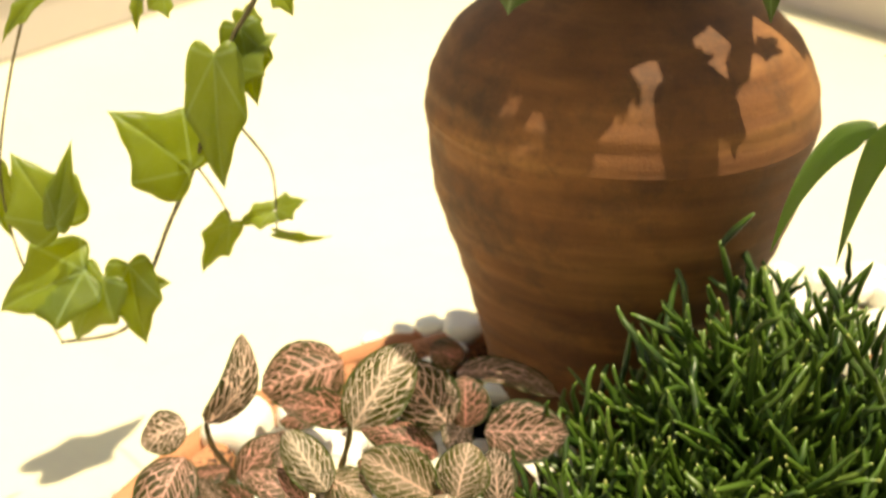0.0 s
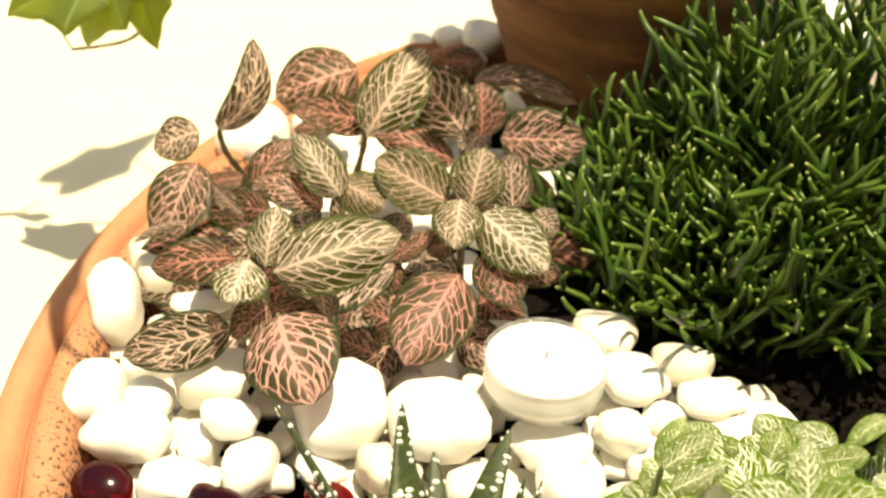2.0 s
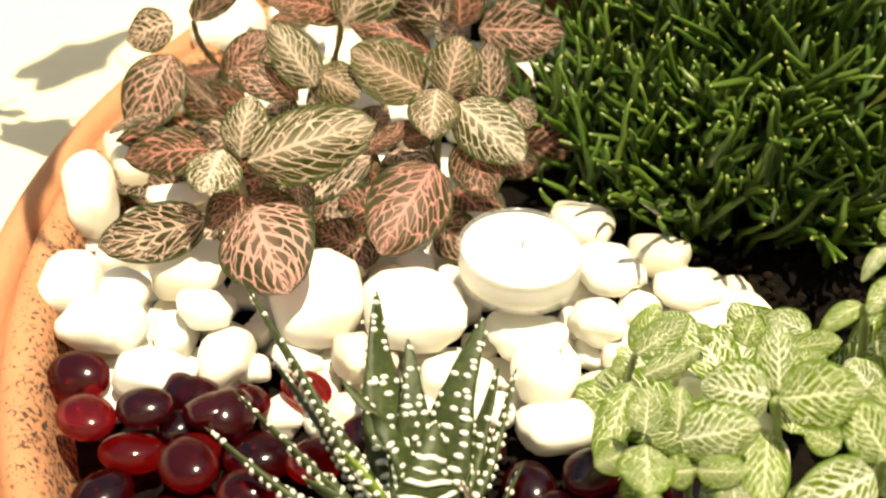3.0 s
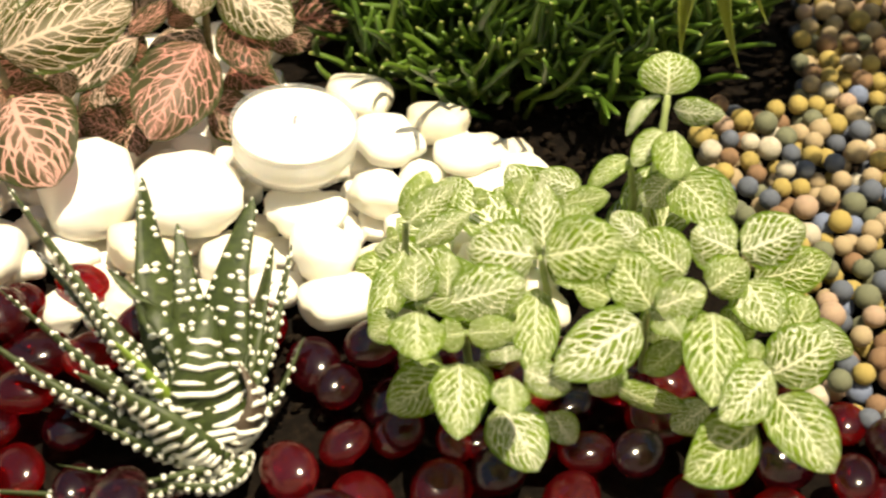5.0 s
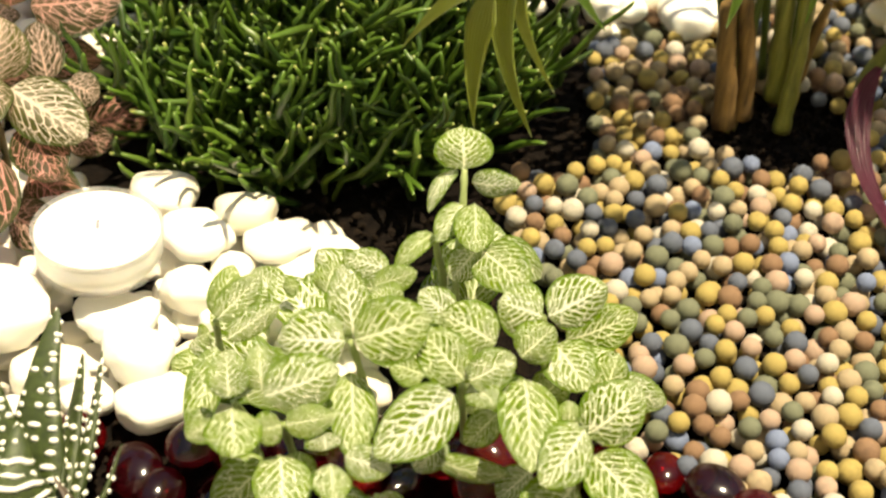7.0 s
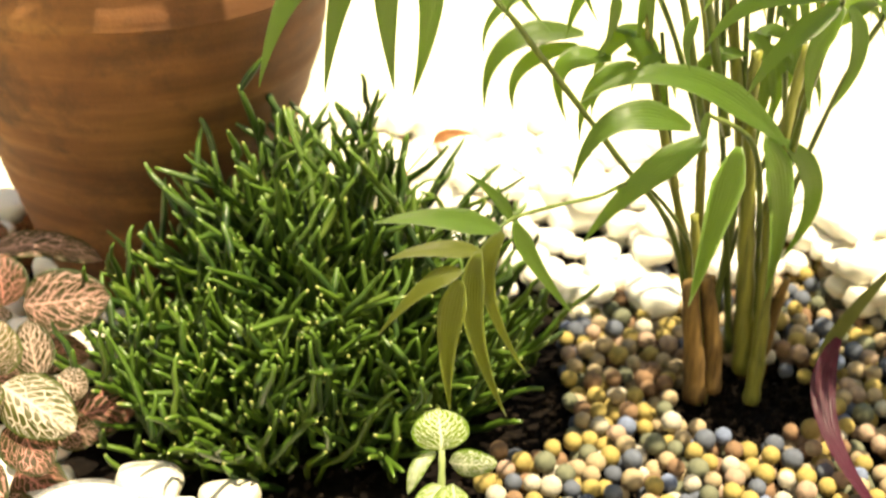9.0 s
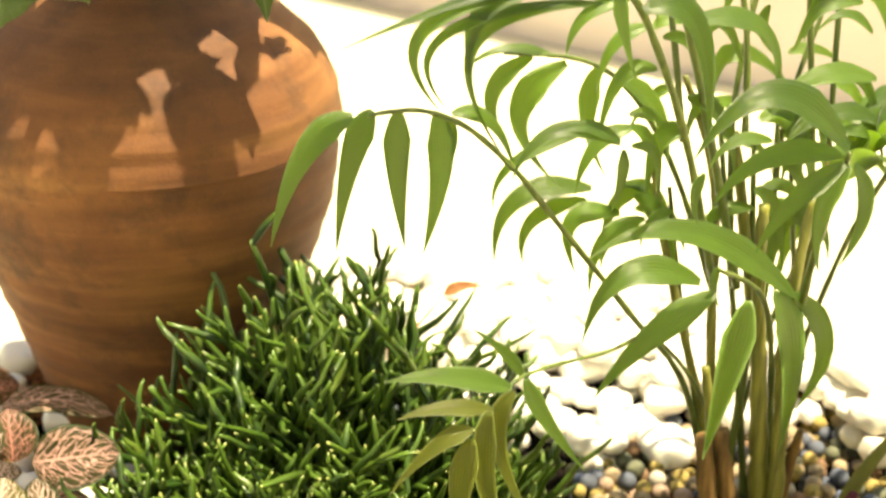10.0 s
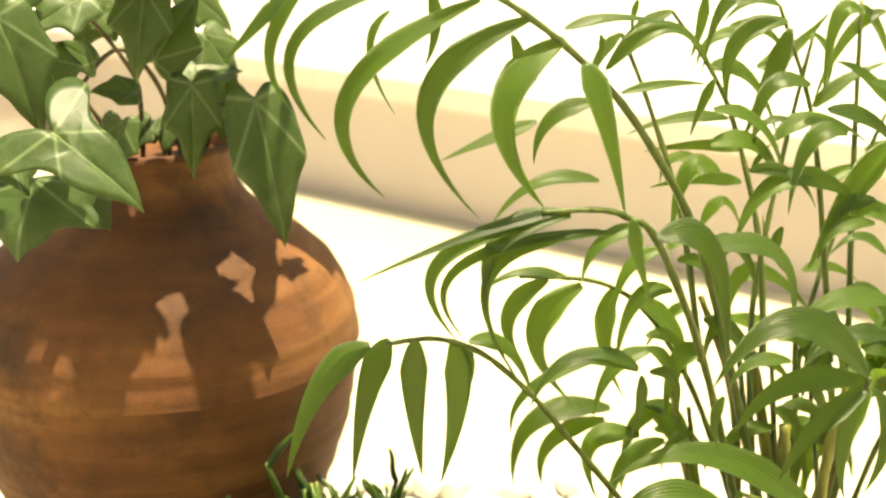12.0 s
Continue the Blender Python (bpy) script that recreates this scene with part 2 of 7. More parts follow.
def nerve_leaf(name, dark, mid, vein, vein_pale, margin, glow, width=1.0, net=1.0, pale_heart=0.38, count=7.0):
    """A blade with a net of pale nerves: midrib, side nerves that run forward to the edge, and fine meshes between."""
    m, n, l, b = material(name, 0.46)
    b.inputs["Specular IOR Level"].default_value = 0.32
    uv = n.new("ShaderNodeUVMap")
    sep = n.new("ShaderNodeSeparateXYZ")
    l.new(uv.outputs[0], sep.inputs[0])
    info = n.new("ShaderNodeObjectInfo")
    rnd = info.outputs["Random"]
    jig = n.new("ShaderNodeCombineXYZ")
    l.new(sep.outputs[0], jig.inputs[0])
    l.new(sep.outputs[1], jig.inputs[1])
    l.new(calc(n, l, "MULTIPLY", rnd, 37.0), jig.inputs[2])
    wob = node(n, "ShaderNodeTexNoise", Scale=5.0, Detail=2.0)
    l.new(jig.outputs[0], wob.inputs["Vector"])
    shift = calc(n, l, "MULTIPLY", calc(n, l, "SUBTRACT", wob.outputs["Fac"], 0.5), 0.07)
    u = calc(n, l, "ADD", sep.outputs[0], shift)
    across = calc(n, l, "MULTIPLY", calc(n, l, "SUBTRACT", calc(n, l, "ADD", sep.outputs[1], calc(n, l, "MULTIPLY", shift, 0.35)), 0.5), 2.0)
    av = calc(n, l, "ABSOLUTE", across)
    side = calc(n, l, "MULTIPLY", calc(n, l, "GREATER_THAN", across, 0.0), 0.45)
    # side nerves
    s = calc(n, l, "SUBTRACT", calc(n, l, "MULTIPLY", u, count), calc(n, l, "MULTIPLY", calc(n, l, "POWER", av, 1.15), count * 0.45))
    tri = calc(n, l, "ABSOLUTE", calc(n, l, "SUBTRACT", calc(n, l, "FRACT", calc(n, l, "ADD", s, side)), 0.5))
    lines = calc(n, l, "DIVIDE", tri, calc(n, l, "MULTIPLY", calc(n, l, "SUBTRACT", 1.3, av), 0.17 * width))
    rib = calc(n, l, "DIVIDE", av, calc(n, l, "MULTIPLY", calc(n, l, "SUBTRACT", 1.15, u), 0.11 * width))
    # meshes
    mp = n.new("ShaderNodeCombineXYZ")
    l.new(calc(n, l, "MULTIPLY", s, 1.1), mp.inputs[0])
    l.new(calc(n, l, "MULTIPLY", across, 3.6), mp.inputs[1])
    l.new(calc(n, l, "MULTIPLY", rnd, 19.0), mp.inputs[2])
    vor = n.new("ShaderNodeTexVoronoi")
    vor.feature = "DISTANCE_TO_EDGE"
    vor.inputs["Scale"].default_value = 1.0
    l.new(mp.outputs[0], vor.inputs["Vector"])
    mesh = calc(n, l, "DIVIDE", vor.outputs["Distance"], 0.07 * net)
    near = calc(n, l, "MINIMUM", calc(n, l, "MINIMUM", lines, rib), mesh)
    near = calc(n, l, "ADD", near, calc(n, l, "MULTIPLY", calc(n, l, "SUBTRACT", rnd, 0.5), -0.35))
    fac = ramp(n, l, near, [(0.55, (1, 1, 1)), (0.88, (0, 0, 0))])
    edge = ramp(n, l, av, [(0.84, (1, 1, 1)), (0.97, (0, 0, 0))])
    fac = calc(n, l, "MULTIPLY", fac, edge)
    blot = grain(n, l, 260.0, 3.0)
    green = mixed(n, l, ramp(n, l, blot, [(0.35, (0, 0, 0)), (0.65, (1, 1, 1))]), dark, mid)
    green = mixed(n, l, ramp(n, l, av, [(0.86, (0, 0, 0)), (1.0, (1, 1, 1))]), green, margin)
    nerve = mixed(n, l, ramp(n, l, rnd, [(0.2, (0, 0, 0)), (0.8, (1, 1, 1))]), vein, vein_pale)
    wash = calc(n, l, "MULTIPLY", ramp(n, l, av, [(0.0, (1, 1, 1)), (0.45, (0, 0, 0))]), pale_heart)
    green = mixed(n, l, wash, green, nerve)
    colour = mixed(n, l, fac, green, nerve)
    leafy(n, l, b, colour, mixed(n, l, fac, glow, nerve), 0.26)
    relief(n, l, b, calc(n, l, "SUBTRACT", 1.0, fac), 0.5, 0.0006)
    return m


def blade(name, dark, light, rough, bright, amount=0.3, ribs=0.0, stripe=None, coat=0.0, vary=0.4):
    m, n, l, b = material(name, rough)
    uv = n.new("ShaderNodeUVMap")
    sep = n.new("ShaderNodeSeparateXYZ")
    l.new(uv.outputs[0], sep.inputs[0])
    rnd = n.new("ShaderNodeObjectInfo").outputs["Random"]
    g = calc(n, l, "ADD", calc(n, l, "MULTIPLY", grain(n, l, 90.0, 4.0), 1.0 - vary), calc(n, l, "MULTIPLY", rnd, vary))
    colour = ramp(n, l, g, [(0.3, dark), (0.75, light)])
    if ribs:
        wave = calc(n, l, "SINE", calc(n, l, "MULTIPLY", sep.outputs[1], ribs))
        colour = mixed(n, l, calc(n, l, "MULTIPLY", calc(n, l, "ADD", wave, 1.0), 0.12), colour, light)
        relief(n, l, b, wave, 0.45, 0.0005)
    if stripe:
        mid = calc(n, l, "ABSOLUTE", calc(n, l, "SUBTRACT", sep.outputs[1], 0.5))
        colour = mixed(n, l, ramp(n, l, mid, [(0.02, (1, 1, 1)), (0.05, (0, 0, 0))]), colour, stripe)
    b.inputs["Specular IOR Level"].default_value = 0.85
    b.inputs["Coat Weight"].default_value, b.inputs["Coat Roughness"].default_value = coat, 0.42
    tint = n.new("ShaderNodeRGB")
    tint.outputs[0].default_value = (*bright, 1)
    leafy(n, l, b, colour, tint.outputs[0], amount)
    return m


def ivy_blade(name, low, mid, high, through_colour, amount):
    m, n, l, b = material(name, 0.44)
    uv = n.new("ShaderNodeUVMap")
    sep = n.new("ShaderNodeSeparateXYZ")
    l.new(uv.outputs[0], sep.inputs[0])
    ax = calc(n, l, "ABSOLUTE", sep.outputs[1])
    turn = calc(n, l, "ARCTAN2", ax, sep.outputs[0])
    far = calc(n, l, "SQRT", calc(n, l, "ADD", calc(n, l, "POWER", sep.outputs[0], 2.0), calc(n, l, "POWER", ax, 2.0)))
    near = None
    for a in (0.0, 0.78, 1.75):
        d = calc(n, l, "MULTIPLY", calc(n, l, "ABSOLUTE", calc(n, l, "SUBTRACT", turn, a)), far)
        near = d if near is None else calc(n, l, "MINIMUM", near, d)
    vein = ramp(n, l, near, [(0.006, (1, 1, 1)), (0.022, (0, 0, 0))])
    vor = n.new("ShaderNodeTexVoronoi")
    vor.feature = "DISTANCE_TO_EDGE"
    vor.inputs["Scale"].default_value = 7.0
    l.new(uv.outputs[0], vor.inputs["Vector"])
    fine = ramp(n, l, vor.outputs["Distance"], [(0.0, (0.22, 0.22, 0.22)), (0.06, (0, 0, 0))])
    rnd = n.new("ShaderNodeObjectInfo").outputs["Random"]
    g = calc(n, l, "ADD", calc(n, l, "MULTIPLY", grain(n, l, 70.0, 5.0), 0.7), calc(n, l, "MULTIPLY", rnd, 0.3))
    colour = ramp(n, l, g, [(0.3, low), (0.55, mid), (0.8, high)])
    colour = mixed(n, l, calc(n, l, "MULTIPLY", calc(n, l, "MAXIMUM", vein, fine), 0.65), colour, (0.30, 0.40, 0.20))
    tint = n.new("ShaderNodeRGB")
    tint.outputs[0].default_value = (*through_colour, 1)
    leafy(n, l, b, colour, tint.outputs[0], amount)
    relief(n, l, b, g, 0.3, 0.001)
    return m


def plain(name, dark, light, rough, scale=120.0, bump=0.2, subsurface=0.0, stretch=None):
    m, n, l, b = material(name, rough)
    g = grain(n, l, scale, 5.0, stretch=stretch)
    l.new(ramp(n, l, g, [(0.3, dark), (0.7, light)]), b.inputs["Base Color"])
    relief(n, l, b, g, bump, 0.0006)
    if subsurface:
        b.inputs["Subsurface Weight"].default_value = subsurface
        b.inputs["Subsurface Radius"].default_value = (0.004, 0.003, 0.002)
    return m


def mossy():
    m, n, l, b = material("shrub_stems", 0.36)
    uv = n.new("ShaderNodeUVMap")
    sep = n.new("ShaderNodeSeparateXYZ")
    l.new(uv.outputs[0], sep.inputs[0])
    isl = n.new("ShaderNodeNewGeometry").outputs["Random Per Island"]
    body = ramp(n, l, isl, [(0.0, (0.009, 0.028, 0.005)), (0.6, (0.024, 0.058, 0.008)), (1.0, (0.085, 0.130, 0.020))])
    # stems lighten towards their tips; the mound's inner shade is put into this colour
    young = mixed(n, l, ramp(n, l, sep.outputs[0], [(0.35, (0, 0, 0)), (0.95, (1, 1, 1))]), body, (0.080, 0.150, 0.018))
    tip = calc(n, l, "MULTIPLY", ramp(n, l, sep.outputs[0], [(0.93, (0, 0, 0)), (0.985, (1, 1, 1))]), ramp(n, l, isl, [(0.5, (0, 0, 0)), (0.7, (0.5, 0.5, 0.5))]))
    l.new(mixed(n, l, tip, young, (0.50, 0.48, 0.17)), b.inputs["Base Color"])
    relief(n, l, b, grain(n, l, 500.0, 2.0), 0.25, 0.0004)
    return m


def red_glass():
    m, n, l, b = material("red_glass", 0.13)
    rnd = n.new("ShaderNodeObjectInfo").outputs["Random"]
    b.inputs["Transmission Weight"].default_value = 0.8
    b.inputs["IOR"].default_value = 1.5
    tint = ramp(n, l, rnd, [(0.0, (0.028, 0.002, 0.006)), (0.4, (0.055, 0.003, 0.007)), (0.8, (0.14, 0.005, 0.009)), (1.0, (0.34, 0.009, 0.012))])
    l.new(tint, b.inputs["Base Color"])
    # part of the light passes straight through, tinted, and part spreads inside
    clear, cloud = n.new("ShaderNodeBsdfTransparent"), n.new("ShaderNodeBsdfTranslucent")
    clear.inputs["Color"].default_value = (0.85, 0.06, 0.05, 1)
    cloud.inputs["Color"].default_value = (0.95, 0.045, 0.03, 1)
    inner, mix = n.new("ShaderNodeMixShader"), n.new("ShaderNodeMixShader")
    inner.inputs[0].default_value = 0.42
    l.new(ramp(n, l, calc(n, l, "FRACT", calc(n, l, "MULTIPLY", rnd, 7.3)), [(0.3, (0.06, 0.06, 0.06)), (0.98, (0.42, 0.42, 0.42))]), mix.inputs[0])
    l.new(clear.outputs[0], inner.inputs[1])
    l.new(cloud.outputs[0], inner.inputs[2])
    l.new(b.outputs[0], mix.inputs[1])
    l.new(inner.outputs[0], mix.inputs[2])
    l.new(mix.outputs[0], n["Material Output"].inputs["Surface"])
    return m


def pebble_stone():
    m, n, l, b = material("white_pebble", 0.38)
    rnd = n.new("ShaderNodeObjectInfo").outputs["Random"]
    g = grain(n, l, 90.0, 6.0)
    pale = ramp(n, l, rnd, [(0.0, (0.70, 0.64, 0.50)), (0.35, (0.80, 0.765, 0.67)), (1.0, (0.87, 0.85, 0.79))])
    base = mixed(n, l, ramp(n, l, g, [(0.5, (0, 0, 0)), (0.75, (0.35, 0.35, 0.35))]), pale, (0.70, 0.63, 0.48))
    speck = grain(n, l, 420.0, 3.0, 0.8)
    base = mixed(n, l, ramp(n, l, speck, [(0.69, (0, 0, 0)), (0.73, (0.75, 0.75, 0.75))]), base, (0.06, 0.045, 0.03))
    l.new(base, b.inputs["Base Color"])
    b.inputs["Subsurface Weight"].default_value = 0.15
    b.inputs["Subsurface Radius"].default_value = (0.004, 0.003, 0.002)
    relief(n, l, b, g, 0.2, 0.0008)
    return m


M_PINK = nerve_leaf("pink_nerve_leaf", (0.022, 0.034, 0.009), (0.062, 0.070, 0.022), (0.88, 0.47, 0.40), (0.93, 0.74, 0.64), (0.060, 0.105, 0.026), (0.19, 0.15, 0.045), 0.56, 0.72, 0.14)
M_ROSE = nerve_leaf("rose_nerve_leaf", (0.048, 0.064, 0.026), (0.100, 0.110, 0.050), (0.86, 0.48, 0.43), (0.90, 0.58, 0.52), (0.060, 0.100, 0.028), (0.26, 0.14, 0.07), 0.74, 0.84, 0.36)
M_PALE = nerve_leaf("pale_nerve_leaf", (0.045, 0.070, 0.016), (0.125, 0.140, 0.045), (0.95, 0.73, 0.62), (0.97, 0.86, 0.74), (0.085, 0.140, 0.030), (0.32, 0.27, 0.06), 0.76, 0.70, 0.50, 8.0)
M_GREEN = nerve_leaf("green_nerve_leaf", (0.105, 0.205, 0.006), (0.205, 0.325, 0.016), (0.93, 0.95, 0.72), (0.97, 0.97, 0.85), (0.16, 0.29, 0.025), (0.42, 0.56, 0.03), 0.80, 0.82, 0.10, 8.0)
M_PINK_STEM = plain("pink_plant_stem", (0.10, 0.085, 0.03), (0.22, 0.17, 0.07), 0.6)
M_GREEN_STEM = plain("green_plant_stem", (0.20, 0.27, 0.09), (0.34, 0.40, 0.17), 0.6)
M_ZEBRA = plain("zebra_leaf_skin", (0.014, 0.024, 0.004), (0.046, 0.068, 0.012), 0.55, 500.0, 0.5)
M_ZEBRA_DRY = plain("zebra_leaf_dry", (0.045, 0.030, 0.020), (0.10, 0.070, 0.045), 0.6)
M_ZEBRA_YOUNG = plain("zebra_leaf_young", (0.10, 0.17, 0.015), (0.19, 0.27, 0.035), 0.5, 500.0, 0.4)
M_PEARL = plain("zebra_pearls", (0.72, 0.72, 0.62), (0.86, 0.85, 0.78), 0.5)
M_MOSS = mossy()
M_PALM = blade("palm_leaflet", (0.017, 0.052, 0.007), (0.118, 0.208, 0.040), 0.38, (0.42, 0.72, 0.04), 0.34, ribs=55.0, coat=1.0, vary=0.7)
M_PALM_RIB = plain("palm_stem", (0.050, 0.085, 0.014), (0.15, 0.20, 0.045), 0.42, 420.0, stretch=(1.0, 1.0, 0.07))
M_PALM_STEM = plain("palm_cane", (0.075, 0.085, 0.016), (0.27, 0.27, 0.055), 0.42, 420.0, stretch=(1.0, 1.0, 0.07))
# low spray: more olive leaflet, with the yellow of backlight put into its colour
M_PALM_BACKLIT = blade("backlit_palm_leaflet", (0.075, 0.105, 0.012), (0.145, 0.175, 0.022), 0.38, (0.50, 0.56, 0.03), 0.30, ribs=55.0, coat=0.6, vary=0.7)
M_SHEATH = plain("palm_sheath", (0.045, 0.022, 0.006), (0.26, 0.150, 0.042), 0.75, 380.0, stretch=(1.0, 1.0, 0.12))
M_IVY = ivy_blade("ivy_blade", (0.040, 0.080, 0.020), (0.085, 0.145, 0.046), (0.16, 0.225, 0.095), (0.46, 0.58, 0.05), 0.27)
# lighter, yellower ivy copy for the trailing vines, backlight put into its colour
M_IVY_BACKLIT = ivy_blade("backlit_ivy_blade", (0.070, 0.110, 0.018), (0.12, 0.165, 0.030), (0.19, 0.24, 0.06), (0.74, 0.80, 0.05), 0.46)
M_IVY_STEM = plain("ivy_vine", (0.07, 0.055, 0.02), (0.16, 0.13, 0.06), 0.6)
M_PURPLE = blade("purple_blade", (0.085, 0.008, 0.032), (0.16, 0.022, 0.062), 0.45, (0.36, 0.03, 0.11), 0.28, ribs=40.0)
M_OLIVE = blade("olive_blade", (0.10, 0.13, 0.035), (0.20, 0.22, 0.07), 0.4, (0.25, 0.28, 0.05), 0.25, ribs=40.0)
M_CRUMB = plain("soil_crumb", (0.005, 0.0035, 0.0025), (0.017, 0.011, 0.007), 0.95, 600.0, 0.5)
M_CRUMB.node_tree.nodes["Principled BSDF"].inputs["Specular IOR Level"].default_value = 0.1
M_BEAD, M_PEBBLE = red_glass(), pebble_stone()
M_WAX = plain("candle_wax", (0.85, 0.83, 0.77), (0.88, 0.86, 0.81), 0.45, 60.0, 0.05, 0.3)
M_WICK = plain("wick_cotton", (0.25, 0.24, 0.28), (0.5, 0.48, 0.5), 0.9)
M_CUP, _n, _l, _b = material("candle_cup", 0.12)
_b.inputs["Base Color"].default_value = (0.92, 0.92, 0.92, 1)
_b.inputs["Transmission Weight"].default_value = 0.6
_b.inputs["IOR"].default_value = 1.46
_clear, _mix = _n.new("ShaderNodeBsdfTransparent"), _n.new("ShaderNodeMixShader")
_mix.inputs[0].default_value = 0.7
_l.new(_b.outputs[0], _mix.inputs[1])
_l.new(_clear.outputs[0], _mix.inputs[2])
_l.new(_mix.outputs[0], _n["Material Output"].inputs["Surface"])
CLAYS = [plain("clay_ball_" + c, tuple(0.48 * v for v in rgb), tuple(0.80 * v for v in rgb), 0.85, 300.0, 0.25) for c, rgb in (
    ("ochre", (0.48, 0.36, 0.11)), ("sand", (0.50, 0.38, 0.23)), ("brown", (0.29, 0.165, 0.09)), ("sage", (0.19, 0.20, 0.125)),
    ("slate", (0.13, 0.15, 0.20)), ("rose", (0.52, 0.36, 0.26)), ("cream", (0.62, 0.56, 0.45)), ("blue", (0.21, 0.26, 0.40)))]


# ---- plant shapes ----
FACE = Vector((-0.05, -0.72, 0.70))  # most blades turn to the window and the light


def frame_of(base, tip, turn, face=None):
    x = (Vector(tip) - Vector(base)).normalized()
    z = (face or FACE).copy()
    z = (z - x * z.dot(x)).normalized()
    y = z.cross(x)
    m = Matrix((x, y, z)).transposed().to_4x4()
    m.translation = Vector(base)
    return m @ Matrix.Rotation(radians(turn), 4, "X")


def oval_leaf(name, parent, mat, base, tip, width, turn, arch, label=""):
    """An egg-shaped blade, arched along its midrib, with a raised rim and a short point."""
    base, tip = Vector(base), Vector(tip)
    size = (tip - base).length
    rng = random.Random(round(base.x * 9e5) ^ round(tip.y * 7e5))
    fold, wave, ph = rng.uniform(-0.22, 0.30), rng.uniform(0.01, 0.05), rng.uniform(0, 6.3)
    arch = arch * rng.uniform(0.5, 2.0)
    nu, nv = 14, 5
    bm = bmesh.new()
    uvl = bm.loops.layers.uv.new("UVMap")
    rows = []
    for i in range(nu + 1):
        u = i / nu
        half = 0.5 * width * (math.sin(math.pi * min(1.0, u * 0.97 + 0.02) ** 0.86) ** 0.62 if 0 < i < nu else 0.02)
        row = []
        for j in range(-nv, nv + 1):
            v = j / nv
            z = arch * size * 4 * u * (1 - u) * 0.6 - 0.25 * arch * size * u * u
            z += fold * abs(v) ** 1.4 * half - 0.22 * half * abs(v) ** 3 + wave * width * math.sin(u * 9 + ph + (2 if j > 0 else 0)) * v * v
            z += 0.03 * half * math.cos((u * 6.5 - abs(v) ** 1.25 * 2.3) * 2 * math.pi) * (1 - abs(v))
            row.append((bm.verts.new((size * u, half * v, z)), (u, v * 0.5 + 0.5)))
        rows.append(row)
    for a, b in zip(rows, rows[1:]):
        for p, q, r, s in zip(a, a[1:], b[1:], b):
            f = bm.faces.new((p[0], q[0], r[0], s[0]))
            for loop, w in zip(f.loops, (p, q, r, s)):
                loop[uvl].uv = w[1]
    bmesh.ops.solidify(bm, geom=bm.faces[:], thickness=-0.00035)
    bmesh.ops.transform(bm, matrix=Matrix.Translation(-parent.location) @ frame_of(base, tip, turn), verts=bm.verts)
    return part(name, bm, mat, parent, label)


def tube_rows(bm, uvl, pts, radii, sides=6):
    """A tube along points; u runs along it."""
    rings = []
    up = Vector((0.31, 0.22, 0.93))
    for k, p in enumerate(pts):
        d = (pts[min(k + 1, len(pts) - 1)] - pts[max(k - 1, 0)]).normalized()
        a = d.cross(up)
        a = (a if a.length > 1e-3 else d.cross(Vector((1, 0, 0)))).normalized()
        b = d.cross(a)
        rings.append([bm.verts.new(p + (a * math.cos(2 * math.pi * s / sides) + b * math.sin(2 * math.pi * s / sides)) * radii[k]) for s in range(sides)])
    n = len(rings) - 1
    for k in range(n):
        for s in range(sides):
            f = bm.faces.new((rings[k][s], rings[k][(s + 1) % sides], rings[k + 1][(s + 1) % sides], rings[k + 1][s]))
            if uvl:
                for loop, uu in zip(f.loops, (k / n, k / n, (k + 1) / n, (k + 1) / n)):
                    loop[uvl].uv = (uu, 0.5)
    for ring, uu in ((rings[0], 0.0), (rings[-1], 1.0)):
        f = bm.faces.new(ring)
        if uvl:
            for loop in f.loops:
                loop[uvl].uv = (uu, 0.5)


def spline(points, n=6):
    p = [Vector(q) for q in points]
    out = []
    for k in range(len(p) - 1):
        a, b, c, d = p[max(k - 1, 0)], p[k], p[k + 1], p[min(k + 2, len(p) - 1)]
        for s in range(n):
            t = s / n
            out.append(0.5 * (2 * b + (c - a) * t + (2 * a - 5 * b + 4 * c - d) * t * t + (3 * b - a - 3 * c + d) * t ** 3))
    return out + [p[-1]]


def stalk(name, parent, mat, points, radius, taper=0.7):
    bm = bmesh.new()
    pts = [q - parent.location for q in spline(points)]
    n = len(pts) - 1
    tube_rows(bm, None, pts, [radius * (1 - (1 - taper) * k / n) * (1 + 0.12 * math.sin(k * 2.1)) for k in range(n + 1)], 8)
    bmesh.ops.recalc_face_normals(bm, faces=bm.faces)
    return part(name, bm, mat, parent)


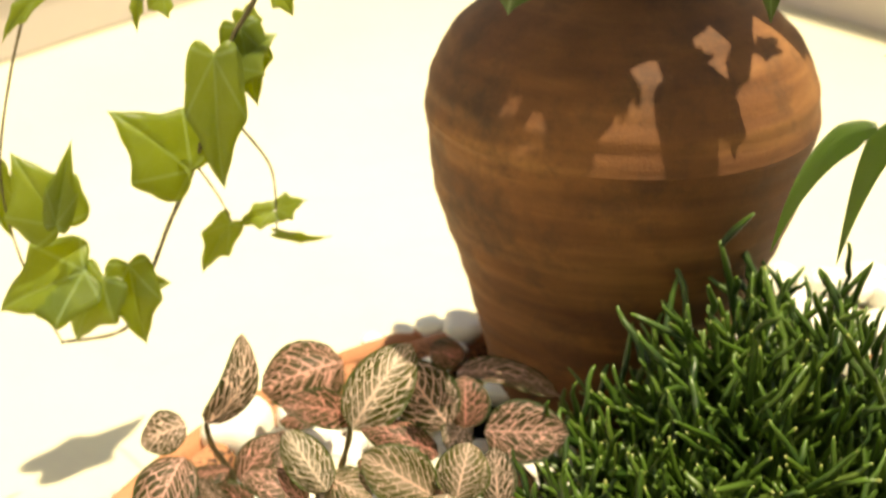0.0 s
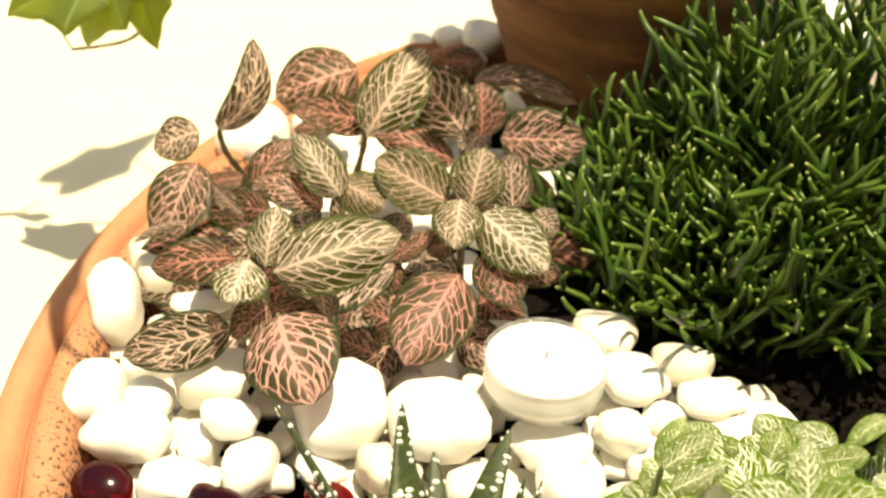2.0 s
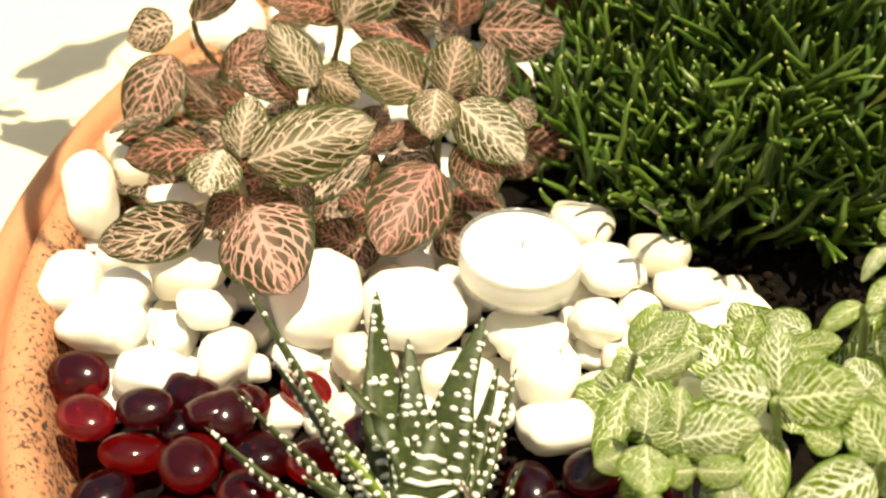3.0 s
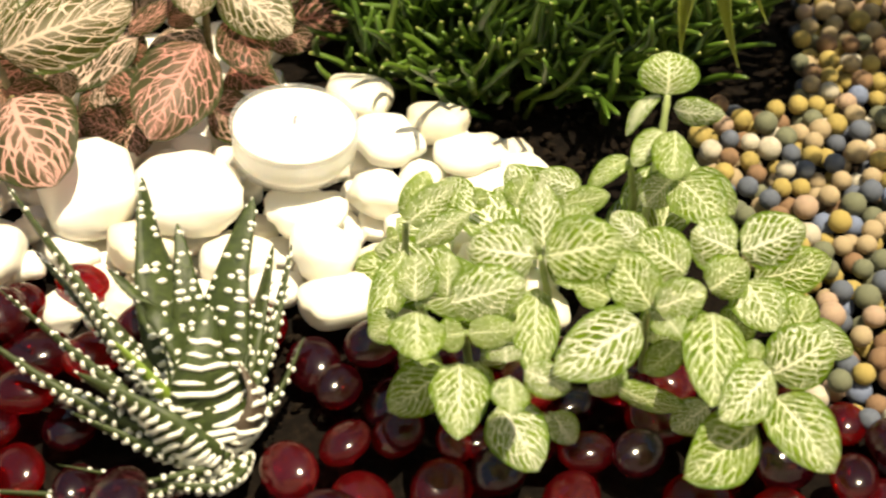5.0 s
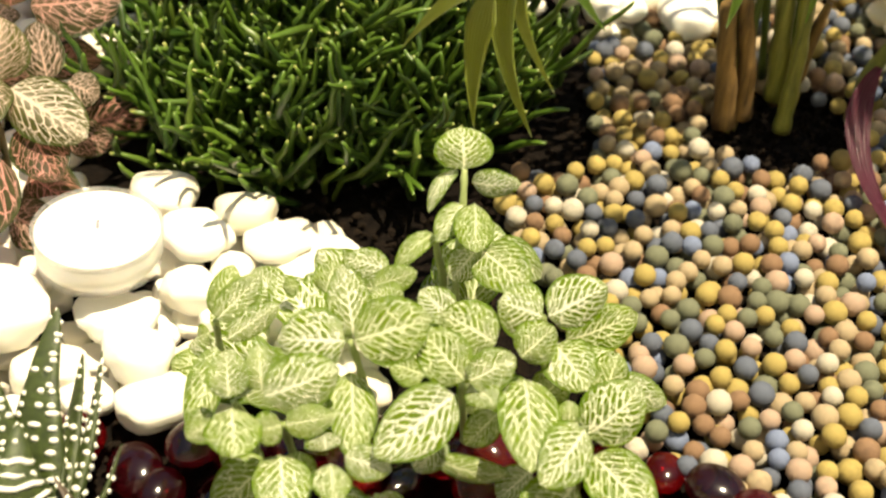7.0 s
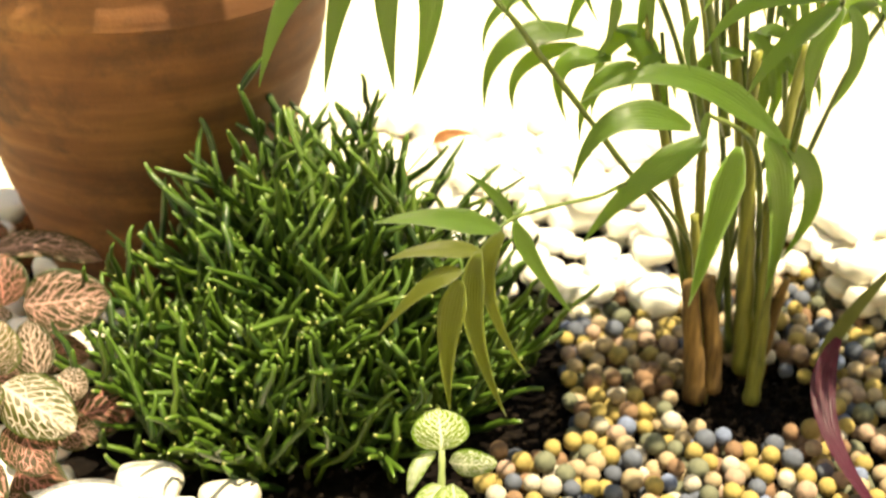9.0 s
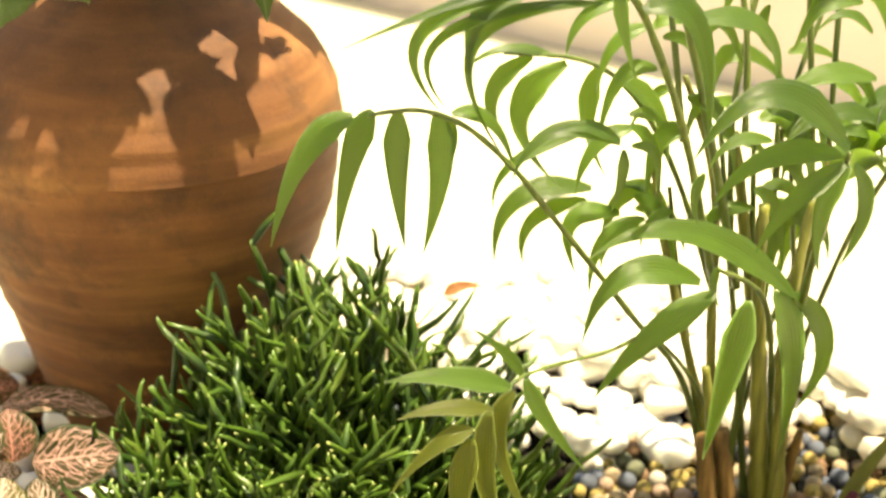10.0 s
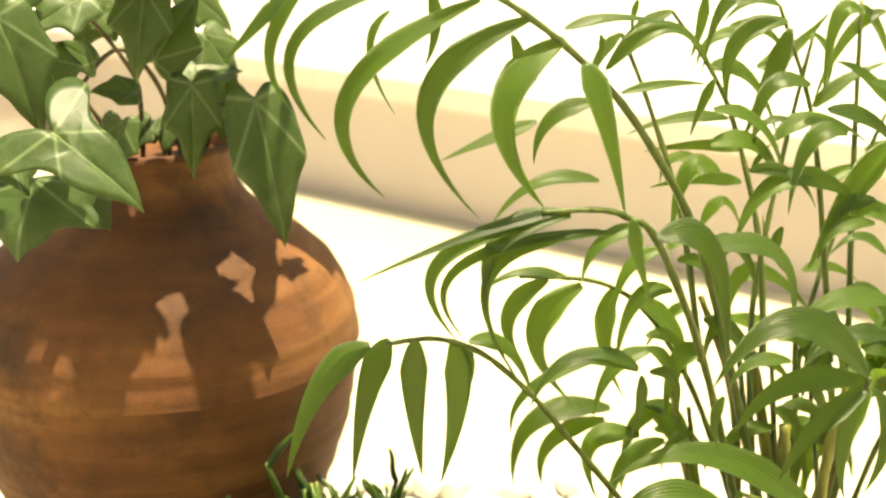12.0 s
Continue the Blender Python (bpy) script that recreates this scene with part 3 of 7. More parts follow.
def strap(name, parent, mat, base, mid, tip, width, label="", nu=16, slim=1.7):
    """A long pointed blade that bends through mid; slightly folded along its middle."""
    a, b, c = Vector(base), Vector(mid), Vector(tip)
    ctrl = 2 * b - 0.5 * (a + c)
    ctrl = b + (ctrl - b) * 0.8
    rng = random.Random(round(a.x * 8e5) ^ round(c.z * 6e5))
    twist, fold = rng.uniform(-0.5, 0.5), rng.uniform(0.10, 0.28)
    bm = bmesh.new()
    uvl = bm.loops.layers.uv.new("UVMap")
    rows = []
    for i in range(nu + 1):
        u = i / nu
        p = a * (1 - u) ** 2 + ctrl * 2 * u * (1 - u) + c * u * u
        d = ((ctrl - a) * (1 - u) + (c - ctrl) * u).normalized()
        y = FACE.cross(d)
        y = (y if y.length > 0.05 else Vector((1, 0, 0))).normalized()
        z = d.cross(y).normalized()
        if z.dot(FACE) < 0:
            z = -z
        y = (y * math.cos(twist * u) + z * math.sin(twist * u)).normalized()
        z = d.cross(y)
        half = 0.45 * width * (0.22 + 0.78 * min(1, u * 4.0) ** 0.7) * (1 - (max(0, u - 0.22) / 0.78) ** slim) + 0.00012
        rows.append([(bm.verts.new(p + y * half * v + z * fold * half * (abs(v) - 0.25 * v * v) - parent.location), (u, 0.5 + 0.5 * v)) for v in (-1, -0.6, -0.25, 0, 0.25, 0.6, 1)])
    for r, s in zip(rows, rows[1:]):
        for p, q, w, x in zip(r, r[1:], s[1:], s):
            f = bm.faces.new((p[0], q[0], w[0], x[0]))
            for loop, k in zip(f.loops, (p, q, w, x)):
                loop[uvl].uv = k[1]
    bmesh.ops.solidify(bm, geom=bm.faces[:], thickness=-0.0003)
    return part(name, bm, mat, parent, label)


# the two nerve plants
PINK = thing("pink_nerve_plant", (-0.03, 0.39, -0.004), "nerve plant with dark leaves netted in pink veins, growing among pebbles", "plant")
GREEN = thing("white_nerve_plant", (0.11, 0.24, -0.004), "bushy nerve plant with bright green leaves netted in white veins", "plant")


def pink_leaf(base, tip, width, turn, arch):
    pale = base[1] < 0.40 and base[2] > 0.0495 and base[0] > -0.085
    rose = base[1] < 0.335 and width > 0.02
    oval_leaf("leaf", PINK, M_ROSE if rose else M_PALE if pale else M_PINK, base, tip, width * 1.22, turn, arch)


def green_leaf(base, tip, width, turn, arch):
    oval_leaf("leaf", GREEN, M_GREEN, base, tip, width * 1.06, turn, arch)


def pink_stem(points, radius):
    stalk("stem", PINK, M_PINK_STEM, points, radius)


def green_stem(points, radius):
    stalk("stem", GREEN, M_GREEN_STEM, points, radius)


ZEBRA = thing("zebra_haworthia", (0.0, 0.222, -0.002), "zebra haworthia rosette, pointed dark green leaves banded with white pearls", "succulent")


def zebra_leaf(points, width, dry=False, young=False):
    """A thick pointed leaf with rows of white pearls, closest and broadest near the base."""
    pts = [q - ZEBRA.location for q in spline(points, 9)]
    n = len(pts) - 1
    bm = bmesh.new()
    uvl = bm.loops.layers.uv.new("UVMap")
    pearls = bmesh.new()
    rng = random.Random(round(points[-1][0] * 1e6))
    centre = Vector((0.0, 0.0, 0.03))
    rings, frames = [], []
    for k, p in enumerate(pts):
        u = k / n
        d = (pts[min(k + 1, n)] - pts[max(k - 1, 0)]).normalized()
        out = p - centre
        out = (out - d * out.dot(d))
        out = (out.normalized() + Vector((0, -0.5, 0.1)))
        out = (out - d * out.dot(d)).normalized()
        side = d.cross(out)
        half = (0.84 if points[-1][2] > 0.035 else 0.80) * width * (1 - u ** 1.38) ** 0.88 * (0.82 + 0.25 * math.sin(math.pi * min(1, u * 1.6))) + 0.0002
        ring = []
        for s in range(10):
            a = 2 * math.pi * s / 10
            o = math.cos(a)
            ring.append(bm.verts.new(p + side * math.sin(a) * half + out * (o * half * (0.55 if o > 0 else 0.22))))
        rings.append(ring)
        frames.append((p, d, out, side, half))
    for r, q in zip(rings, rings[1:]):
        for s in range(10):
            bm.faces.new((r[s], r[(s + 1) % 10], q[(s + 1) % 10], q[s]))
    bm.faces.new(rings[0])
    bm.faces.new(rings[-1])
    bmesh.ops.recalc_face_normals(bm, faces=bm.faces)
    leaf = part("leaf", bm, M_ZEBRA_DRY if dry else M_ZEBRA_YOUNG if young else M_ZEBRA, ZEBRA, "dry brown leaf" if dry else "bright green young leaf" if young else "")
    size = sum((b - a).length for a, b in zip(pts, pts[1:]))
    steps = int(size / 0.0025)

    def on_skin(p, out, side, half, a):
        return p + side * math.sin(a) * half + out * math.cos(a) * half * (0.55 if math.cos(a) > 0 else 0.22)

    def pearl(p, d, out, side, half, a, w, h):
        inner = math.cos(a) < 0
        tangent = (side * math.cos(a) - out * math.sin(a) * 0.55).normalized()
        nrm = d.cross(tangent).normalized()
        if nrm.dot(out) * (-1 if inner else 1) < 0:
            nrm = -nrm
        m = Matrix((tangent * w, d * h, nrm * 0.0005)).transposed().to_4x4()
        m.translation = on_skin(p, out, side, half, a) + d * rng.uniform(-0.0006, 0.0006)
        bmesh.ops.create_icosphere(pearls, subdivisions=1, radius=1.0, matrix=m)

    for r in range(steps):
        u = (r + 0.4 + rng.uniform(-0.15, 0.15)) / steps
        k = min(n - 1, int(u * n))
        fr = u * n - k
        p, d, out, side, half = [(A * (1 - fr) + B * fr) for A, B in zip(frames[k], frames[k + 1])]
        if half < 0.0006:
            continue
        if u < 0.72:
            # a raised band right across the back of the leaf, now and then broken
            edge = 1.35 - 0.5 * max(0.0, u - 0.3) - rng.uniform(0.0, 0.3)
            stops = [-edge, edge] if rng.random() < 0.6 else [-edge, rng.uniform(-0.5, 0.3), None, edge]
            spans = [(stops[0], stops[-1])] if len(stops) == 2 else [(stops[0], stops[1]), (stops[1] + 0.3, stops[3])]
            for a0, a1 in spans:
                if a1 - a0 < 0.3:
                    continue
                m = max(3, int((a1 - a0) / 0.3))
                pts = [on_skin(p, out, side, half, a0 + (a1 - a0) * i / m) + d * 0.00035 * math.sin(i * 1.7 + r) for i in range(m + 1)]
                thick = (0.00098 - 0.0004 * u) * rng.uniform(0.85, 1.15)
                tube_rows(pearls, None, pts, [thick * (0.45 if i in (0, m) else 1.0) for i in range(m + 1)], 5)
        elif rng.random() < 0.75:
            pearl(p, d, out, side, half, rng.choice((-1.3, 1.3, rng.uniform(-1, 1))), min(0.0008, half * 0.5), 0.0007)
        # chunky spots on the upper face
        count = 3 if half > 0.0042 else 2 if half > 0.0022 else 1
        for c in range(count):
            if rng.random() < 0.12 + 0.55 * u:
                continue
            a = math.pi - 1.15 + 2.3 * (c + 0.5 + rng.uniform(-0.22, 0.22)) / count
            pearl(p, d, out, side, half, a, half * 0.78 / count * rng.uniform(0.6, 1.25), 0.00110 - 0.0004 * u)
    bmesh.ops.recalc_face_normals(pearls, faces=pearls.faces)
    part("banding", pearls, M_PEARL, leaf, "raised white pearls")


# ---- leaves ----

# sprigs of the pink-veined nerve plant
pink_leaf((-0.0809, 0.4114, 0.0450), (-0.0665, 0.4299, 0.0710), 0.0135, 48, 0.3)
pink_leaf((-0.0881, 0.4113, 0.0450), (-0.1042, 0.4074, 0.0394), 0.0140, 10, 0.12)
pink_leaf((-0.0876, 0.3985, 0.0400), (-0.0981, 0.3740, 0.0228), 0.0182, 0, 0.12)
pink_leaf((-0.0725, 0.4049, 0.0300), (-0.0915, 0.4021, 0.0260), 0.0089, 30, 0.12)
pink_leaf((-0.0684, 0.3736, 0.0350), (-0.0795, 0.3798, 0.0437), 0.0065, -20, 0.12)
pink_leaf((-0.0336, 0.4473, 0.0500), (-0.0638, 0.4368, 0.0439), 0.0237, 0, 0.12)
pink_leaf((-0.0278, 0.3966, 0.0520), (-0.0077, 0.4142, 0.0767), 0.0190, 0, 0.12)
pink_leaf((-0.0276, 0.4087, 0.0500), (-0.0522, 0.3984, 0.0613), 0.0131, 15, 0.12)
pink_leaf((-0.0417, 0.4314, 0.0350), (-0.0572, 0.4306, 0.0340), 0.0088, 30, 0.12)
pink_leaf((-0.0340, 0.3569, 0.0550), (-0.0481, 0.3682, 0.0708), 0.0122, 0, 0.12)
pink_leaf((-0.0351, 0.3652, 0.0550), (-0.0204, 0.3524, 0.0542), 0.0121, 0, 0.12)
pink_leaf((0.0062, 0.4093, 0.0450), (-0.0122, 0.4230, 0.0642), 0.0200, 0, 0.12)
pink_leaf((-0.0004, 0.4883, 0.0300), (0.0152, 0.4881, 0.0297), 0.0115, 0, 0.12)
pink_leaf((0.0095, 0.4416, 0.0480), (0.0486, 0.4371, 0.0419), 0.0135, -35, 0.3)
pink_leaf((0.0120, 0.4157, 0.0400), (0.0120, 0.4271, 0.0559), 0.0155, 10, 0.12)
pink_leaf((0.0185, 0.4063, 0.0450), (0.0482, 0.4014, 0.0468), 0.0195, 0, 0.12)
pink_leaf((0.0108, 0.4085, 0.0450), (0.0056, 0.3958, 0.0443), 0.0104, 0, 0.12)
pink_leaf((0.0000, 0.3581, 0.0520), (-0.0231, 0.3617, 0.0656), 0.0167, 0, 0.12)
pink_leaf((0.0021, 0.3903, 0.0460), (-0.0250, 0.3964, 0.0545), 0.0120, 15, 0.12)
pink_leaf((0.0071, 0.3505, 0.0560), (0.0113, 0.3611, 0.0707), 0.0149, 0, 0.12)
pink_leaf((0.0211, 0.3630, 0.0450), (0.0200, 0.3737, 0.0600), 0.0114, 0, 0.12)
pink_leaf((0.0040, 0.3508, 0.0580), (0.0018, 0.3324, 0.0530), 0.0138, 0, 0.12)
pink_leaf((0.0102, 0.3471, 0.0550), (0.0301, 0.3275, 0.0483), 0.0163, 0, 0.12)
pink_leaf((0.0268, 0.3605, 0.0450), (0.0357, 0.3571, 0.0402), 0.0103, 0, 0.12)
pink_leaf((0.0135, 0.3421, 0.0450), (0.0196, 0.3222, 0.0378), 0.0149, 0, 0.12)
pink_leaf((0.0018, 0.3457, 0.0450), (-0.0068, 0.3438, 0.0424), 0.0068, 0, 0.12)
pink_leaf((-0.0520, 0.3210, 0.0520), (-0.0141, 0.3238, 0.0646), 0.0189, 0, 0.12)
pink_leaf((-0.0181, 0.3396, 0.0420), (-0.0036, 0.3452, 0.0498), 0.0060, 0, 0.12)
pink_leaf((0.0031, 0.3330, 0.0420), (-0.0131, 0.3022, 0.0333), 0.0214, 0, 0.12)
pink_leaf((-0.0551, 0.3263, 0.0500), (-0.0517, 0.3370, 0.0650), 0.0126, 0, 0.12)
pink_leaf((-0.0654, 0.3334, 0.0480), (-0.0906, 0.3286, 0.0481), 0.0122, 0, 0.12)
pink_leaf((-0.0602, 0.3276, 0.0520), (-0.0645, 0.3107, 0.0490), 0.0143, 0, 0.12)
pink_leaf((-0.0733, 0.3528, 0.0350), (-0.0810, 0.3486, 0.0290), 0.0092, 0, 0.12)
pink_leaf((-0.0402, 0.3599, 0.0480), (-0.0628, 0.3655, 0.0557), 0.0110, 20, 0.12)
pink_leaf((-0.0661, 0.3832, 0.0400), (-0.0530, 0.3926, 0.0532), 0.0108, 0, 0.12)
pink_leaf((-0.0669, 0.3214, 0.0300), (-0.0984, 0.3104, 0.0282), 0.0153, -15, 0.12)
pink_leaf((-0.0546, 0.3251, 0.0360), (-0.0646, 0.3118, 0.0346), 0.0108, 0, 0.12)
pink_leaf((-0.0513, 0.3178, 0.0380), (-0.0396, 0.2867, 0.0324), 0.0256, 0, 0.12)
pink_leaf((-0.0550, 0.3294, 0.0320), (-0.0367, 0.3243, 0.0249), 0.0109, 0, 0.12)
pink_leaf((-0.0395, 0.3323, 0.0360), (-0.0381, 0.3268, 0.0283), 0.0081, 0, 0.12)
pink_leaf((-0.0187, 0.3489, 0.0260), (-0.0360, 0.3404, 0.0140), 0.0147, 0, 0.12)
pink_leaf((-0.0132, 0.3309, 0.0220), (-0.0272, 0.3347, 0.0272), 0.0143, 0, 0.12)
pink_leaf((-0.0170, 0.3546, 0.0300), (-0.0484, 0.3460, 0.0179), 0.0178, 20, 0.12)
pink_leaf((-0.0874, 0.3703, 0.0350), (-0.1055, 0.3668, 0.0300), 0.0061, 50, 0.12)
pink_leaf((-0.0216, 0.3220, 0.0180), (-0.0340, 0.3251, 0.0223), 0.0113, 0, 0.12)
pink_leaf((-0.0059, 0.3565, 0.0200), (-0.0191, 0.3522, 0.0139), 0.0113, 0, 0.12)
pink_stem([(-0.0720, 0.4178, -0.0040), (-0.0739, 0.4204, 0.0150), (-0.0796, 0.4128, 0.0350), (-0.0809, 0.4114, 0.0450)], 0.0014)
pink_stem([(-0.0471, 0.3867, -0.0040), (-0.0366, 0.3988, 0.0200), (-0.0302, 0.4052, 0.0400), (-0.0288, 0.4042, 0.0500)], 0.0014)
pink_stem([(0.0020, 0.4072, -0.0040), (0.0061, 0.4096, 0.0200), (0.0080, 0.4130, 0.0350), (0.0109, 0.4133, 0.0420)], 0.0014)
pink_stem([(-0.0397, 0.4002, -0.0040), (-0.0366, 0.3850, 0.0250), (-0.0344, 0.3602, 0.0540)], 0.0014)
pink_stem([(0.0018, 0.3616, -0.0040), (0.0040, 0.3629, 0.0150), (0.0042, 0.3548, 0.0400), (0.0041, 0.3551, 0.0550)], 0.0014)
pink_stem([(-0.0609, 0.3615, -0.0040), (-0.0599, 0.3505, 0.0200), (-0.0576, 0.3305, 0.0450), (-0.0607, 0.3302, 0.0500)], 0.0014)
pink_stem([(0.0162, 0.3868, -0.0040), (0.0132, 0.3689, 0.0200), (0.0102, 0.3479, 0.0540)], 0.0014)
pink_stem([(-0.0452, 0.3616, -0.0040), (-0.0506, 0.3505, 0.0200), (-0.0524, 0.3235, 0.0500)], 0.0014)
pink_stem([(-0.0549, 0.3497, -0.0040), (-0.0535, 0.3332, 0.0200), (-0.0515, 0.3190, 0.0370)], 0.0014)

# sprigs of the white-veined nerve plant
green_leaf((0.0829, 0.2206, 0.0580), (0.0669, 0.2254, 0.0576), 0.0153, 0, 0.12)
green_leaf((0.0850, 0.2201, 0.0580), (0.1039, 0.2187, 0.0626), 0.0161, 0, 0.12)
green_leaf((0.0857, 0.2237, 0.0560), (0.0859, 0.2360, 0.0682), 0.0108, 0, 0.12)
green_leaf((0.0844, 0.2217, 0.0450), (0.0803, 0.2005, 0.0371), 0.0115, 0, 0.12)
green_leaf((0.0552, 0.2478, 0.0450), (0.0680, 0.2523, 0.0536), 0.0087, 0, 0.12)
green_leaf((0.0554, 0.2517, 0.0420), (0.0619, 0.2597, 0.0520), 0.0080, 0, 0.12)
green_leaf((0.0569, 0.2430, 0.0420), (0.0711, 0.2456, 0.0492), 0.0072, 0, 0.12)
green_leaf((0.0616, 0.2145, 0.0500), (0.0798, 0.2142, 0.0556), 0.0140, 0, 0.12)
green_leaf((0.0615, 0.2182, 0.0480), (0.0624, 0.2262, 0.0562), 0.0076, 0, 0.12)
green_leaf((0.0533, 0.2163, 0.0500), (0.0545, 0.2243, 0.0583), 0.0102, 0, 0.12)
green_leaf((0.0539, 0.2431, 0.0400), (0.0439, 0.2219, 0.0331), 0.0093, 0, 0.12)
green_leaf((0.0535, 0.2147, 0.0480), (0.0517, 0.1978, 0.0509), 0.0132, 0, 0.12)
green_leaf((0.0502, 0.2179, 0.0420), (0.0421, 0.2165, 0.0380), 0.0091, 0, 0.12)
green_leaf((0.0652, 0.2090, 0.0450), (0.0770, 0.2072, 0.0470), 0.0081, 0, 0.12)
green_leaf((0.0646, 0.2095, 0.0450), (0.0574, 0.2099, 0.0431), 0.0081, 0, 0.12)
green_leaf((0.0636, 0.2090, 0.0340), (0.0605, 0.1880, 0.0324), 0.0138, 0, 0.12)
green_leaf((0.0613, 0.2126, 0.0280), (0.0457, 0.2043, 0.0234), 0.0132, 0, 0.12)
green_leaf((0.0692, 0.2122, 0.0300), (0.0659, 0.2048, 0.0216), 0.0093, 0, 0.12)
green_leaf((0.0735, 0.1972, 0.0420), (0.0717, 0.1841, 0.0458), 0.0093, 0, 0.12)
green_leaf((0.0779, 0.2000, 0.0400), (0.0881, 0.1948, 0.0381), 0.0087, 0, 0.12)
green_leaf((0.0739, 0.2031, 0.0400), (0.0740, 0.2060, 0.0429), 0.0090, 0, 0.12)
green_leaf((0.0730, 0.2015, 0.0260), (0.0789, 0.1816, 0.0255), 0.0145, 0, 0.12)
green_leaf((0.0867, 0.2017, 0.0200), (0.0917, 0.1952, 0.0152), 0.0080, 0, 0.12)
green_leaf((0.0861, 0.2007, 0.0200), (0.0803, 0.1978, 0.0152), 0.0071, 0, 0.12)
green_leaf((0.1104, 0.2098, 0.0480), (0.1018, 0.2212, 0.0566), 0.0128, 0, 0.12)
green_leaf((0.1107, 0.2074, 0.0500), (0.1227, 0.2084, 0.0548), 0.0104, 0, 0.12)
green_leaf((0.1124, 0.2100, 0.0460), (0.1152, 0.2002, 0.0487), 0.0087, 0, 0.12)
green_leaf((0.1071, 0.2078, 0.0460), (0.0840, 0.1955, 0.0438), 0.0155, 0, 0.12)
green_leaf((0.1047, 0.2080, 0.0300), (0.0970, 0.2037, 0.0233), 0.0094, 0, 0.12)
green_leaf((0.1195, 0.2089, 0.0340), (0.1104, 0.2056, 0.0278), 0.0086, 0, 0.12)
green_leaf((0.1029, 0.2039, 0.0260), (0.1193, 0.1964, 0.0239), 0.0071, 20, 0.12)
green_leaf((0.1209, 0.2181, 0.0500), (0.1090, 0.2272, 0.0552), 0.0144, 0, 0.12)
green_leaf((0.1149, 0.2348, 0.0440), (0.1077, 0.2421, 0.0488), 0.0097, 0, 0.12)
green_leaf((0.1373, 0.2280, 0.0460), (0.1268, 0.2338, 0.0484), 0.0144, 0, 0.12)
green_leaf((0.1395, 0.2292, 0.0440), (0.1558, 0.2305, 0.0506), 0.0142, 0, 0.12)
green_leaf((0.1278, 0.2172, 0.0440), (0.1375, 0.2202, 0.0500), 0.0115, 0, 0.12)
green_leaf((0.1394, 0.2230, 0.0400), (0.1434, 0.2078, 0.0377), 0.0139, 0, 0.12)
green_leaf((0.1255, 0.2083, 0.0460), (0.1192, 0.1831, 0.0421), 0.0154, 0, 0.12)
green_leaf((0.1384, 0.1950, 0.0360), (0.1539, 0.1993, 0.0452), 0.0160, 0, 0.12)
green_leaf((0.1363, 0.1925, 0.0420), (0.1207, 0.1795, 0.0414), 0.0138, 0, 0.12)
green_leaf((0.1392, 0.1915, 0.0320), (0.1464, 0.1688, 0.0320), 0.0149, 0, 0.12)
green_leaf((0.1332, 0.1867, 0.0280), (0.1125, 0.1734, 0.0284), 0.0171, 0, 0.12)
green_leaf((0.1486, 0.2096, 0.0300), (0.1552, 0.2167, 0.0392), 0.0115, 0, 0.12)
green_leaf((0.1259, 0.1983, 0.0220), (0.1167, 0.1955, 0.0164), 0.0095, 0, 0.12)
green_leaf((0.1368, 0.2028, 0.0300), (0.1387, 0.2075, 0.0352), 0.0072, 0, 0.12)
green_leaf((0.1288, 0.2742, 0.0600), (0.1300, 0.2826, 0.0687), 0.0161, 0, 0.2)
green_leaf((0.1278, 0.2770, 0.0580), (0.1171, 0.2686, 0.0521), 0.0053, 40, 0.4)
green_leaf((0.1311, 0.2733, 0.0560), (0.1422, 0.2648, 0.0598), 0.0078, 25, 0.35)
green_leaf((0.1291, 0.2643, 0.0560), (0.1242, 0.2472, 0.0548), 0.0111, 0, 0.12)
green_leaf((0.1265, 0.2668, 0.0540), (0.1168, 0.2577, 0.0505), 0.0077, 20, 0.12)
green_leaf((0.1185, 0.2653, 0.0460), (0.1051, 0.2576, 0.0428), 0.0065, 30, 0.45)
green_leaf((0.1273, 0.2523, 0.0500), (0.1351, 0.2349, 0.0497), 0.0140, 0, 0.12)
green_leaf((0.1268, 0.2542, 0.0480), (0.1192, 0.2506, 0.0419), 0.0095, 0, 0.12)
green_leaf((0.1343, 0.2623, 0.0420), (0.1462, 0.2518, 0.0355), 0.0107, 0, 0.12)
green_leaf((0.0986, 0.2552, 0.0400), (0.1107, 0.2546, 0.0433), 0.0076, 0, 0.12)
green_leaf((0.1049, 0.2624, 0.0380), (0.0937, 0.2681, 0.0401), 0.0087, 0, 0.12)
green_leaf((0.0807, 0.2705, 0.0300), (0.0764, 0.2712, 0.0293), 0.0057, 0, 0.12)
green_leaf((0.0862, 0.2598, 0.0360), (0.0902, 0.2651, 0.0426), 0.0089, 0, 0.12)
green_leaf((0.1027, 0.2434, 0.0420), (0.0967, 0.2488, 0.0455), 0.0099, 0, 0.12)
green_leaf((0.0536, 0.2522, 0.0360), (0.0503, 0.2522, 0.0350), 0.0060, 0, 0.12)
green_leaf((0.1048, 0.2241, 0.0360), (0.0963, 0.2289, 0.0380), 0.0087, 0, 0.12)
green_leaf((0.0962, 0.2116, 0.0280), (0.0908, 0.2151, 0.0297), 0.0101, 0, 0.12)
green_leaf((0.0742, 0.2344, 0.0300), (0.0788, 0.2278, 0.0250), 0.0103, 0, 0.12)
green_leaf((0.0585, 0.2217, 0.0260), (0.0517, 0.2173, 0.0195), 0.0115, 0, 0.12)
green_leaf((0.1220, 0.2239, 0.0300), (0.1150, 0.2194, 0.0233), 0.0119, 0, 0.12)
green_leaf((0.1327, 0.2135, 0.0300), (0.1409, 0.2166, 0.0357), 0.0103, 0, 0.12)
